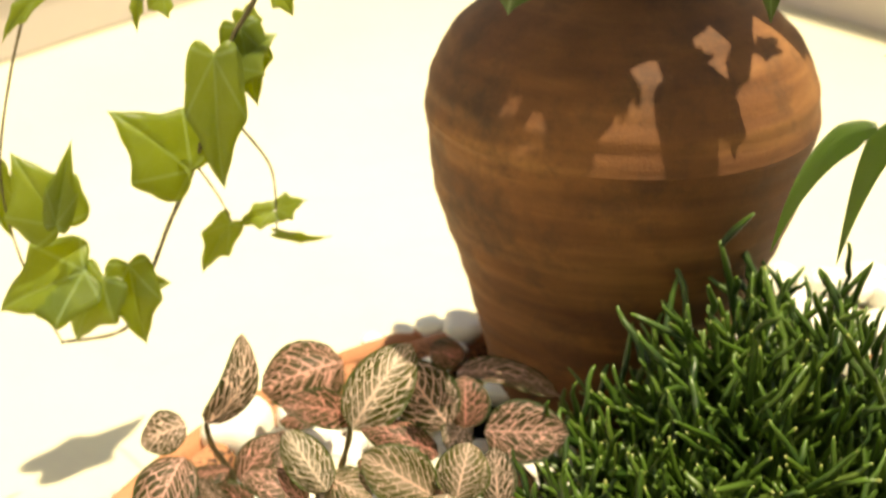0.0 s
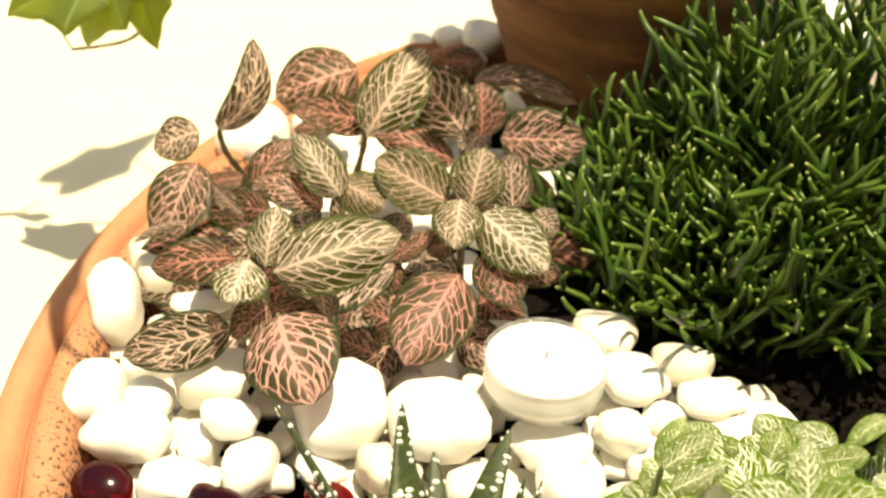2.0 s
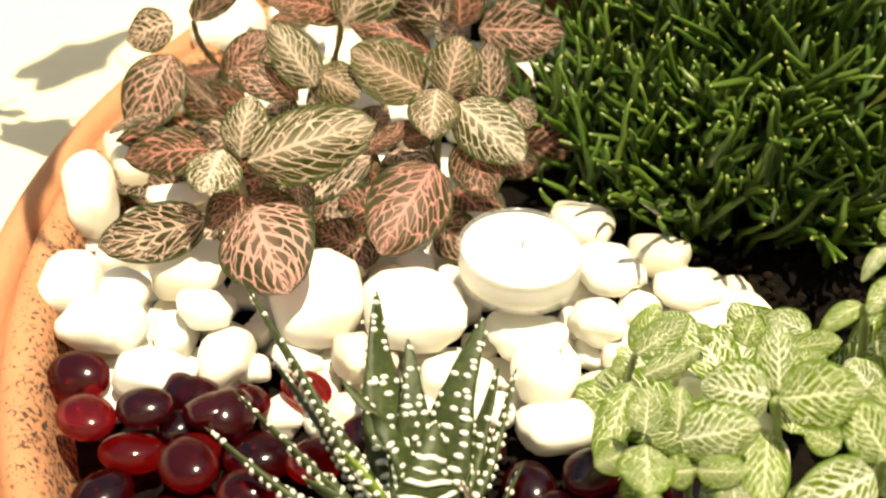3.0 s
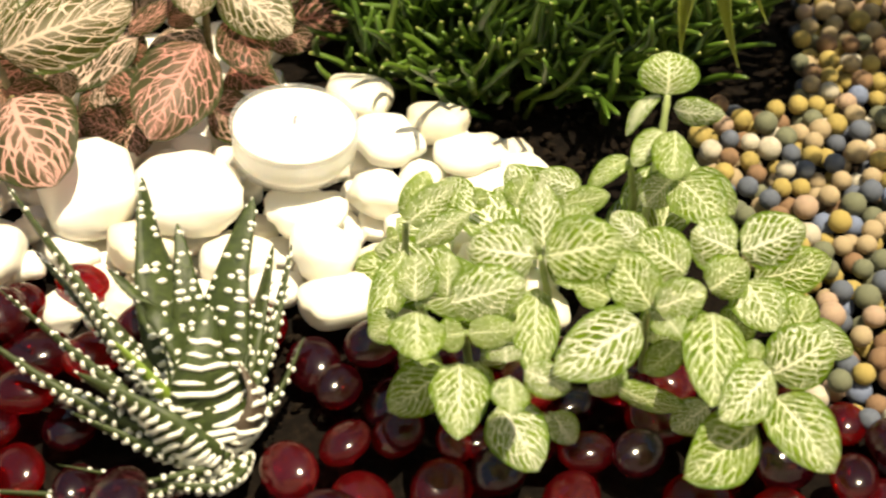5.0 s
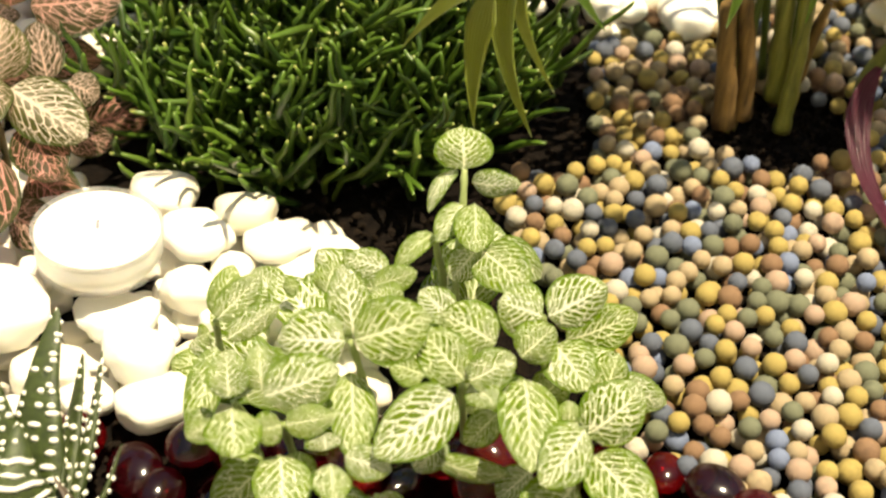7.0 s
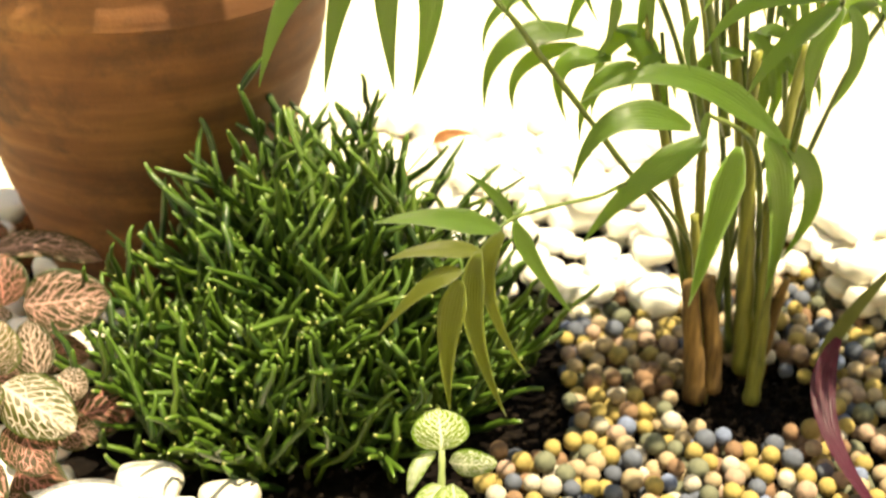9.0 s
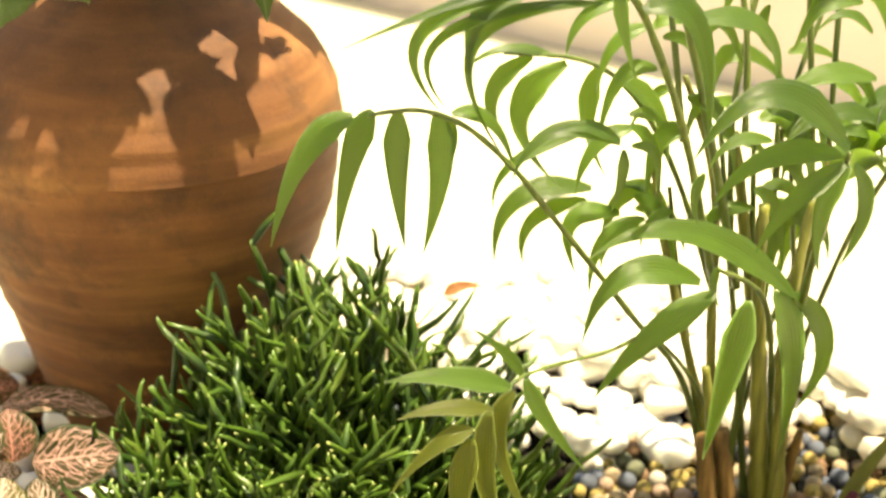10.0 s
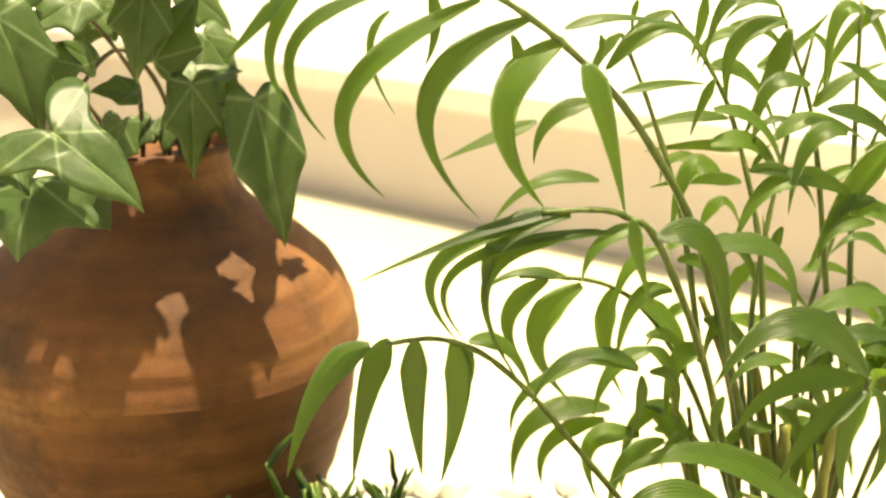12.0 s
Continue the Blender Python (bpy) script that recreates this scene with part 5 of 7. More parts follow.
def build_candle():
    at = Vector((0.0283, 0.304, 0.0205))
    c = thing("tealight_candle", at, "white tealight candle in a clear cup resting on pebbles", "candle")
    c.rotation_euler = (radians(-2), radians(3), 0)
    cup = [(0.0, 0.0), (0.0165, 0.0), (0.0180, 0.0012), (0.0188, 0.0118), (0.0190, 0.0128), (0.0184, 0.0130), (0.0180, 0.0118), (0.0172, 0.0018), (0.0, 0.0012)]
    part("cup", lathe(cup, 64), M_CUP, c, "clear plastic cup")
    wax = [(0.0, 0.0014), (0.0168, 0.0020), (0.0177, 0.0110), (0.0174, 0.0119), (0.0120, 0.0122), (0.0030, 0.0124), (0.0, 0.0122)]
    part("wax", lathe(smooth_rows(wax, 3), 64), M_WAX, c, "white wax")
    bm = bmesh.new()
    tube_rows(bm, None, [Vector(p) for p in ((0.0, 0, 0.012), (0.0002, 0, 0.0145), (0.0006, 0.0003, 0.0150))], [0.0006, 0.0006, 0.0004], 6)
    part("wick", bm, M_WICK, c, "short unburnt wick")


build_candle()


# ---- clay balls ----
def ball_mesh(mat, k):
    bm = bmesh.new()
    bmesh.ops.create_icosphere(bm, subdivisions=2, radius=1.0)
    for v in bm.verts:
        v.co *= 1 + 0.05 * noise.noise(v.co * 1.3 + Vector((k * 5.1, 0, 0)))
    me = bpy.data.meshes.new("clay_ball")
    bm.to_mesh(me)
    bm.free()
    me.materials.append(mat)
    me.shade_smooth()
    return me


def ball_places():
    """Settles balls over the bed to the right of the nerve plant, close but uneven, some in a second layer."""
    rng = random.Random(31)
    places, cell = [], {}

    def near(p, r):
        key = (int(p.x // 0.01), int(p.y // 0.01))
        for i in (-1, 0, 1):
            for j in (-1, 0, 1):
                for q, s in cell.get((key[0] + i, key[1] + j), ()):
                    if (q - p).length < 0.86 * (r + s):
                        return True
        return False

    for layer, tries in ((0, 40000), (1, 40000)):
        for _ in range(tries):
            x, y = rng.uniform(0.14, 0.37), rng.uniform(0.14, 0.43)
            if not inside_dish(x, y, 0.004):
                continue
            left = 0.158 + 0.10 * max(0.0, y - 0.30) ** 0.8 + (0.60 * (0.222 - y) if y < 0.222 else 0.0) + 0.012 * max(0.0, min(1.0, (0.262 - abs(y - 0.25) - 0.2) * 10))
            if x < left + rng.uniform(-0.004, 0.004) or (y > 0.33 and x < 0.196 + 0.35 * (y - 0.33)):
                continue
            if ((x - 0.268) / 0.030) ** 2 + ((y - 0.335) / 0.025) ** 2 < 1 or y > 0.421 - 0.12 * abs(x - 0.28):
                continue
            r = rng.choice((0.0032, 0.0034, 0.0037, 0.0040))
            z = 0.002 + rng.uniform(-0.0010, 0.0010) if layer == 0 else 0.0064 + rng.uniform(-0.0014, 0.0018)
            p = Vector((x, y, z))
            if near(p, r):
                continue
            places.append((p, r))
            cell.setdefault((int(x // 0.01), int(y // 0.01)), []).append((p, r))
    return places


def build_balls():
    rng = random.Random(41)
    meshes = [ball_mesh(m, k) for k, m in enumerate(CLAYS)]
    names = ("ochre yellow", "sandy beige", "brown", "grey-green", "slate grey", "pale rose", "cream", "dull blue")
    odds = (24, 20, 11, 16, 11, 7, 8, 5)
    places = sorted(ball_places(), key=lambda q: abs(q[0].x - 0.20) + abs(q[0].y - 0.25))
    rest = [bmesh.new() for _ in CLAYS]
    for n, (p, r) in enumerate(places):
        k = rng.choices(range(8), odds)[0]
        if n < 300:
            ob = new("clay_ball", meshes[k])
            ob.matrix_world = Matrix.Translation(p) @ Matrix.Rotation(rng.uniform(0, 6), 4, "X") @ Matrix.Scale(r, 4)
            tagged(ob, names[k] + " round clay ball lying on the soil", "clay ball", "clay balls")
        else:
            bmesh.ops.create_icosphere(rest[k], subdivisions=2, radius=r, matrix=Matrix.Translation(p))
    bed = thing("clay_ball_bed", (0.26, 0.30, 0.0), "bed of small multicoloured clay balls over the soil", "clay balls", kind="stuff")
    for bm, m in zip(rest, CLAYS):
        if len(bm.verts):
            bmesh.ops.translate(bm, verts=bm.verts, vec=-bed.location)
            o = part("balls", bm, m, bed)
            o["kind"] = "stuff"
        else:
            bm.free()


build_balls()

# ---- palm ----
PALM = thing("parlour_palm", (0.272, 0.361, -0.003), "young parlour palm with arching green fronds rising from the dish", "plant")
PURPLE = thing("purple_leaf_plant", (0.305, 0.327, -0.003), "small plant with strap leaves, purple beneath and olive above", "plant")
IVY = thing("ivy_plant", (0.0747, 0.505, 0.186), "ivy with lobed green leaves growing out of the clay vase", "plant")


def palm_leaflet(base, mid, tip, width):
    span = (Vector(mid) - Vector(base)).length + (Vector(tip) - Vector(mid)).length
    strap("leaflet", PALM, M_PALM_BACKLIT if base[1] < 0.295 and base[2] < 0.14 else M_PALM, base, mid, tip, min(width * 1.22, 0.205 * span), slim=1.3)


def palm_stem(points, radius):
    stalk("stem", PALM, M_PALM_STEM if radius > 0.002 else M_PALM_RIB, points, radius, 0.5)


def purple_leaf(base, mid, tip, width, dark):
    strap("leaf", PURPLE, M_PURPLE if dark else M_OLIVE, base, mid, tip, width, "purple leaf" if dark else "olive leaf")


def ivy_stem(points, radius):
    stalk("vine", IVY, M_IVY_STEM, points, radius, 0.6)


def ivy_leaf(base, tip, width, turn, lobes):
    """A five-lobed blade with a deep notch at its stalk; lobes fades it towards a plain pointed leaf."""
    base, tip = Vector(base), Vector(tip)
    size = (tip - base).length
    half = [(-0.02, 0.0), (-0.13, 0.16), (-0.16, 0.30), (-0.05, 0.40), (0.10, 0.40), (0.19, 0.39), (0.29, 0.47), (0.41, 0.54), (0.44, 0.42), (0.47, 0.29), (0.54, 0.215), (0.70, 0.16), (0.86, 0.06), (1.0, 0.0)]
    soft = [(-0.02, 0.0), (-0.08, 0.12), (-0.06, 0.24), (0.02, 0.33), (0.12, 0.39), (0.22, 0.41), (0.32, 0.40), (0.42, 0.37), (0.51, 0.33), (0.60, 0.28), (0.69, 0.22), (0.78, 0.16), (0.90, 0.07), (1.0, 0.0)]
    arrow = [(-0.02, 0.0), (-0.16, 0.10), (-0.29, 0.28), (-0.30, 0.48), (-0.20, 0.60), (-0.06, 0.58), (0.02, 0.47), (0.12, 0.36), (0.26, 0.31), (0.42, 0.30), (0.58, 0.24), (0.74, 0.15), (0.88, 0.07), (1.0, 0.0)]
    flat = False
    if lobes > 1:
        half, lobes = arrow, 1.0
        flat = True
    half = [(a[0] * lobes + b[0] * (1 - lobes), a[1] * lobes + b[1] * (1 - lobes)) for a, b in zip(half, soft)]
    rng = random.Random(round(base.x * 9e5) ^ round(tip.z * 8e5))
    ph, cup = rng.uniform(0, 6), 0.04 if flat else rng.uniform(-0.08, 0.18)
    wide = 1.1 * width / size
    fine = []
    for k in range(len(half) - 1):
        p = [Vector(half[max(0, min(len(half) - 1, k + d))]) for d in (-1, 0, 1, 2)]
        for s in range(3):
            t = s / 3
            fine.append(0.5 * (2 * p[1] + (p[2] - p[0]) * t + (2 * p[0] - 5 * p[1] + 4 * p[2] - p[3]) * t * t + (3 * p[1] - p[0] - 3 * p[2] + p[3]) * t ** 3))
    fine.append(Vector(half[-1]))
    loop = [Vector((p.x, p.y)) for p in fine] + [Vector((p.x, -p.y)) for p in reversed(fine[1:-1])]
    bm = bmesh.new()
    uvl = bm.loops.layers.uv.new("UVMap")
    mid = Vector((0.22, 0.0))

    def spot(q):
        x, y = q.x, q.y * wide
        z = 0.10 * x * (1 - x) * 2 - 0.22 * max(0, x - 0.4) ** 2 + cup * abs(y) - 0.25 * y * y + 0.018 * math.sin(7 * x + ph) * math.sin(9 * y + ph) - 0.03 * math.exp(-(y / 0.03) ** 2)
        return Vector((x, y, z)) * size

    centre = (bm.verts.new(spot(mid)), mid)
    rings = [[(bm.verts.new(spot(mid + (q - mid) * k)), mid + (q - mid) * k) for q in loop] for k in (0.3, 0.55, 0.8, 1.0)]
    n = len(loop)
    for s in range(n):
        faces = [(centre, rings[0][s], rings[0][(s + 1) % n])]
        for a, b in zip(rings, rings[1:]):
            faces.append((a[s], b[s], b[(s + 1) % n], a[(s + 1) % n]))
        for vs in faces:
            f = bm.faces.new([v[0] for v in vs])
            for lp, v in zip(f.loops, vs):
                lp[uvl].uv = v[1]
    bmesh.ops.recalc_face_normals(bm, faces=bm.faces)
    bmesh.ops.solidify(bm, geom=bm.faces[:], thickness=-0.0003)
    bmesh.ops.transform(bm, matrix=Matrix.Translation(-IVY.location) @ frame_of(base, tip, turn), verts=bm.verts)
    part("leaf", bm, M_IVY_BACKLIT if base.x < -0.03 else M_IVY, IVY)


# palm: high frond
palm_stem([(0.2585, 0.3600, 0.1025), (0.2398, 0.3550, 0.1604), (0.2223, 0.3500, 0.2068), (0.1953, 0.3400, 0.2453), (0.1717, 0.3300, 0.2671), (0.1523, 0.3300, 0.2812), (0.1355, 0.3300, 0.2888)], 0.0016)
palm_leaflet((0.1759, 0.3300, 0.2636), (0.1800, 0.3250, 0.2500), (0.1876, 0.3250, 0.2208), 0.0121)
palm_leaflet((0.1700, 0.3300, 0.2702), (0.1495, 0.3250, 0.2525), (0.1641, 0.3250, 0.2248), 0.0086)
palm_leaflet((0.1603, 0.3300, 0.2762), (0.1294, 0.3300, 0.2557), (0.1467, 0.3300, 0.2223), 0.0068)
palm_leaflet((0.1461, 0.3300, 0.2814), (0.1084, 0.3300, 0.2583), (0.1202, 0.3300, 0.2304), 0.0061)
palm_leaflet((0.1221, 0.3300, 0.2847), (0.0950, 0.3300, 0.2719), (0.1046, 0.3300, 0.2472), 0.0042)
palm_leaflet((0.1015, 0.3300, 0.2870), (0.0900, 0.3300, 0.2707), (0.0971, 0.3300, 0.2537), 0.0034)
palm_leaflet((0.0954, 0.3300, 0.2845), (0.0874, 0.3300, 0.2764), (0.0797, 0.3300, 0.2684), 0.0064)
palm_leaflet((0.1719, 0.3350, 0.2721), (0.1866, 0.3350, 0.2749), (0.2040, 0.3350, 0.2717), 0.0034)
palm_leaflet((0.1847, 0.3350, 0.2608), (0.2036, 0.3350, 0.2727), (0.2179, 0.3350, 0.2560), 0.0050)
palm_leaflet((0.1915, 0.3400, 0.2527), (0.2053, 0.3400, 0.2548), (0.2181, 0.3400, 0.2538), 0.0029)
palm_leaflet((0.1865, 0.3450, 0.2685), (0.1874, 0.3450, 0.2641), (0.1849, 0.3450, 0.2572), 0.0098)
palm_leaflet((0.1384, 0.3500, 0.2823), (0.1403, 0.3500, 0.2716), (0.1371, 0.3500, 0.2612), 0.0058)
palm_leaflet((0.1621, 0.3500, 0.2688), (0.1651, 0.3500, 0.2579), (0.1630, 0.3500, 0.2465), 0.0060)
palm_leaflet((0.1299, 0.3600, 0.2753), (0.1234, 0.3600, 0.2646), (0.1310, 0.3600, 0.2463), 0.0022)
# palm: middle frond
palm_stem([(0.2484, 0.3600, 0.1079), (0.2253, 0.3450, 0.1660), (0.1978, 0.3250, 0.2127), (0.1880, 0.3250, 0.2209), (0.1794, 0.3250, 0.2237), (0.1628, 0.3250, 0.2244)], 0.0014)
palm_leaflet((0.1694, 0.3250, 0.2242), (0.1452, 0.3250, 0.2205), (0.1120, 0.3250, 0.2096), 0.0036)
palm_leaflet((0.1711, 0.3250, 0.2231), (0.1500, 0.3250, 0.2185), (0.1474, 0.3250, 0.1984), 0.0070)
palm_leaflet((0.1613, 0.3250, 0.2214), (0.1310, 0.3250, 0.2123), (0.1387, 0.3250, 0.1901), 0.0045)
palm_leaflet((0.1796, 0.3250, 0.2179), (0.1373, 0.3250, 0.2117), (0.1403, 0.3250, 0.1909), 0.0033)
palm_leaflet((0.1848, 0.3250, 0.2168), (0.1453, 0.3250, 0.2093), (0.1605, 0.3250, 0.1707), 0.0040)
palm_leaflet((0.1873, 0.3200, 0.2219), (0.1896, 0.3200, 0.2100), (0.1949, 0.3200, 0.1947), 0.0103)
palm_leaflet((0.1953, 0.3200, 0.2154), (0.2129, 0.3200, 0.2112), (0.2193, 0.3200, 0.1737), 0.0089)
palm_leaflet((0.2121, 0.3250, 0.2098), (0.2387, 0.3250, 0.2057), (0.2422, 0.3250, 0.1779), 0.0072)
palm_leaflet((0.1981, 0.3350, 0.2148), (0.1842, 0.3350, 0.2110), (0.1794, 0.3350, 0.1995), 0.0048)
# palm: long low frond over the floor
palm_stem([(0.2624, 0.3650, -0.0035), (0.2430, 0.3600, 0.0637), (0.2129, 0.3500, 0.1047), (0.1784, 0.3400, 0.1492), (0.1650, 0.3350, 0.1662), (0.1499, 0.3350, 0.1808), (0.1357, 0.3350, 0.1871), (0.1211, 0.3350, 0.1870)], 0.0013)
palm_leaflet((0.1168, 0.3350, 0.1872), (0.1023, 0.3350, 0.1775), (0.0925, 0.3350, 0.1503), 0.0078)
palm_leaflet((0.1225, 0.3350, 0.1882), (0.1158, 0.3350, 0.1741), (0.1113, 0.3350, 0.1464), 0.0079)
palm_leaflet((0.1298, 0.3350, 0.1877), (0.1294, 0.3350, 0.1690), (0.1318, 0.3350, 0.1450), 0.0096)
palm_leaflet((0.1405, 0.3350, 0.1859), (0.1426, 0.3350, 0.1673), (0.1373, 0.3350, 0.1420), 0.0100)
palm_leaflet((0.1442, 0.3350, 0.1844), (0.1464, 0.3350, 0.1773), (0.1453, 0.3350, 0.1701), 0.0035)
palm_leaflet((0.1455, 0.3350, 0.1850), (0.1574, 0.3350, 0.1821), (0.1650, 0.3350, 0.1659), 0.0071)
palm_leaflet((0.1883, 0.3450, 0.1703), (0.1667, 0.3450, 0.1637), (0.1625, 0.3450, 0.1495), 0.0034)
# palm: fronds behind
palm_stem([(0.2546, 0.3700, 0.0980), (0.2393, 0.3750, 0.1403), (0.2234, 0.3800, 0.1687), (0.2046, 0.3800, 0.1824), (0.1772, 0.3800, 0.1870)], 0.0012)
palm_leaflet((0.1987, 0.3800, 0.1820), (0.1815, 0.3800, 0.1653), (0.1986, 0.3800, 0.1388), 0.0088)
palm_leaflet((0.2097, 0.3800, 0.1796), (0.2067, 0.3800, 0.1605), (0.2158, 0.3800, 0.1399), 0.0123)
palm_leaflet((0.2159, 0.3800, 0.1764), (0.2342, 0.3800, 0.1615), (0.2337, 0.3800, 0.1406), 0.0144)
palm_leaflet((0.1869, 0.3800, 0.1851), (0.1726, 0.3800, 0.1740), (0.1790, 0.3800, 0.1573), 0.0069)
palm_leaflet((0.1947, 0.3800, 0.1843), (0.1771, 0.3800, 0.1889), (0.1636, 0.3800, 0.1822), 0.0036)
palm_leaflet((0.1912, 0.3200, 0.1771), (0.1704, 0.3200, 0.1838), (0.1587, 0.3200, 0.1696), 0.0053)
palm_leaflet((0.1912, 0.3200, 0.1776), (0.1788, 0.3200, 0.1841), (0.1688, 0.3200, 0.1802), 0.0044)
palm_leaflet((0.1922, 0.3200, 0.1752), (0.1925, 0.3200, 0.1656), (0.1895, 0.3200, 0.1554), 0.0058)
palm_leaflet((0.1948, 0.3200, 0.1758), (0.2031, 0.3200, 0.1730), (0.2038, 0.3200, 0.1613), 0.0052)
palm_leaflet((0.2248, 0.3300, 0.1605), (0.2217, 0.3300, 0.1520), (0.2250, 0.3300, 0.1418), 0.0058)
palm_leaflet((0.2151, 0.3900, 0.1324), (0.1860, 0.3900, 0.1324), (0.1800, 0.3900, 0.1078), 0.0080)
palm_leaflet((0.2132, 0.3900, 0.1284), (0.1924, 0.3900, 0.1231), (0.1908, 0.3900, 0.1062), 0.0058)
palm_leaflet((0.2170, 0.3700, 0.1309), (0.1983, 0.3700, 0.1314), (0.2024, 0.3700, 0.1094), 0.0082)
palm_leaflet((0.2233, 0.3700, 0.1276), (0.2130, 0.3700, 0.1212), (0.2114, 0.3700, 0.1105), 0.0083)
# palm: leaf spray towards the window
palm_stem([(0.2751, 0.3450, 0.0950), (0.2669, 0.3300, 0.1246), (0.2569, 0.3100, 0.1544), (0.2465, 0.2900, 0.1799)], 0.0015)
palm_leaflet((0.2455, 0.2900, 0.1810), (0.2202, 0.2900, 0.2008), (0.1986, 0.2900, 0.1829), 0.0107)
palm_leaflet((0.2439, 0.2900, 0.1794), (0.2202, 0.2900, 0.1814), (0.2056, 0.2900, 0.1685), 0.0082)
palm_leaflet((0.2460, 0.2900, 0.1766), (0.2302, 0.2900, 0.1668), (0.2206, 0.2900, 0.1525), 0.0083)
palm_leaflet((0.2470, 0.2900, 0.1762), (0.2395, 0.2900, 0.1622), (0.2421, 0.2900, 0.1437), 0.0059)
palm_leaflet((0.2484, 0.2900, 0.1760), (0.2549, 0.2900, 0.1618), (0.2486, 0.2900, 0.1449), 0.0060)
palm_leaflet((0.2659, 0.3100, 0.1933), (0.2451, 0.3100, 0.1962), (0.2334, 0.3100, 0.1852), 0.0096)
palm_leaflet((0.2820, 0.3300, 0.1727), (0.2656, 0.3300, 0.1764), (0.2508, 0.3300, 0.1670), 0.0069)
palm_leaflet((0.2836, 0.3400, 0.1971), (0.2731, 0.3400, 0.2044), (0.2637, 0.3400, 0.1989), 0.0076)
# palm: tall fronds
palm_stem([(0.2582, 0.3650, 0.1544), (0.2569, 0.3700, 0.1923), (0.2514, 0.3800, 0.2282), (0.2412, 0.3800, 0.2491), (0.2258, 0.3800, 0.2693)], 0.0012)
palm_stem([(0.2842, 0.3650, 0.1513), (0.2771, 0.3700, 0.2118), (0.2769, 0.3800, 0.2380), (0.2634, 0.3800, 0.2697)], 0.0012)
palm_stem([(0.2352, 0.3650, 0.1570), (0.2276, 0.3700, 0.2062), (0.2197, 0.3800, 0.2394), (0.2090, 0.3800, 0.2630)], 0.0012)
palm_stem([(0.2908, 0.3650, 0.1506), (0.2893, 0.3700, 0.2166), (0.2932, 0.3800, 0.2705)], 0.0012)
palm_stem([(0.2566, 0.3650, 0.1216), (0.2556, 0.3700, 0.1688), (0.2680, 0.3800, 0.2158), (0.2765, 0.3800, 0.2602)], 0.0012)
palm_stem([(0.2731, 0.3650, 0.1064), (0.2757, 0.3700, 0.1586), (0.2933, 0.3800, 0.1982), (0.3067, 0.3800, 0.2325)], 0.0012)
palm_leaflet((0.2620, 0.3700, 0.2640), (0.2555, 0.3700, 0.2465), (0.2477, 0.3700, 0.2294), 0.0117)
palm_leaflet((0.2608, 0.3700, 0.2661), (0.2425, 0.3700, 0.2613), (0.2417, 0.3700, 0.2397), 0.0115)
palm_leaflet((0.2725, 0.3700, 0.2383), (0.2840, 0.3700, 0.2472), (0.3002, 0.3700, 0.2519), 0.0047)
palm_leaflet((0.2530, 0.3600, 0.2312), (0.2684, 0.3600, 0.2378), (0.2892, 0.3600, 0.2259), 0.0057)
palm_leaflet((0.2823, 0.3600, 0.2111), (0.2580, 0.3600, 0.2194), (0.2431, 0.3600, 0.2018), 0.0071)
palm_leaflet((0.2961, 0.3600, 0.2279), (0.2814, 0.3600, 0.2103), (0.2688, 0.3600, 0.1862), 0.0163)
palm_leaflet((0.2585, 0.3900, 0.2206), (0.2437, 0.3900, 0.2235), (0.2233, 0.3900, 0.2226), 0.0041)
palm_leaflet((0.2535, 0.3900, 0.2317), (0.2349, 0.3900, 0.2332), (0.2170, 0.3900, 0.2286), 0.0041)
palm_leaflet((0.2598, 0.3900, 0.2096), (0.2444, 0.3900, 0.2119), (0.2260, 0.3900, 0.2102), 0.0049)
palm_leaflet((0.2121, 0.4000, 0.2110), (0.1899, 0.4000, 0.2126), (0.1740, 0.4000, 0.1981), 0.0052)
palm_leaflet((0.1935, 0.3600, 0.2464), (0.1776, 0.3600, 0.2423), (0.1735, 0.3600, 0.2286), 0.0053)
palm_leaflet((0.2047, 0.4400, 0.2234), (0.1878, 0.4400, 0.2183), (0.1686, 0.4400, 0.2112), 0.0056)
palm_leaflet((0.2585, 0.3600, 0.2023), (0.2562, 0.3600, 0.1935), (0.2635, 0.3600, 0.1848), 0.0101)
palm_leaflet((0.2266, 0.3600, 0.2768), (0.2254, 0.3600, 0.2668), (0.2227, 0.3600, 0.2578), 0.0077)
palm_leaflet((0.2948, 0.3600, 0.2390), (0.2832, 0.3600, 0.2504), (0.2727, 0.3600, 0.2545), 0.0060)
palm_leaflet((0.2109, 0.3500, 0.2736), (0.1988, 0.3500, 0.2676), (0.1906, 0.3500, 0.2567), 0.0042)
palm_leaflet((0.2366, 0.3700, 0.2492), (0.2323, 0.3700, 0.2406), (0.2293, 0.3700, 0.2318), 0.0042)
palm_leaflet((0.2517, 0.3700, 0.2193), (0.2553, 0.3700, 0.2246), (0.2581, 0.3700, 0.2272), 0.0025)
palm_leaflet((0.2509, 0.4000, 0.1920), (0.2589, 0.4000, 0.2016), (0.2663, 0.4000, 0.1904), 0.0086)
palm_leaflet((0.2805, 0.4000, 0.1791), (0.2766, 0.4000, 0.1857), (0.2748, 0.4000, 0.1942), 0.0080)
palm_leaflet((0.2384, 0.4000, 0.1850), (0.2489, 0.4000, 0.1881), (0.2629, 0.4000, 0.1765), 0.0059)
palm_leaflet((0.2599, 0.3900, 0.1738), (0.2728, 0.3900, 0.1767), (0.2924, 0.3900, 0.1579), 0.0086)
palm_leaflet((0.2835, 0.3800, 0.2088), (0.2939, 0.3800, 0.2139), (0.3114, 0.3800, 0.2147), 0.0057)
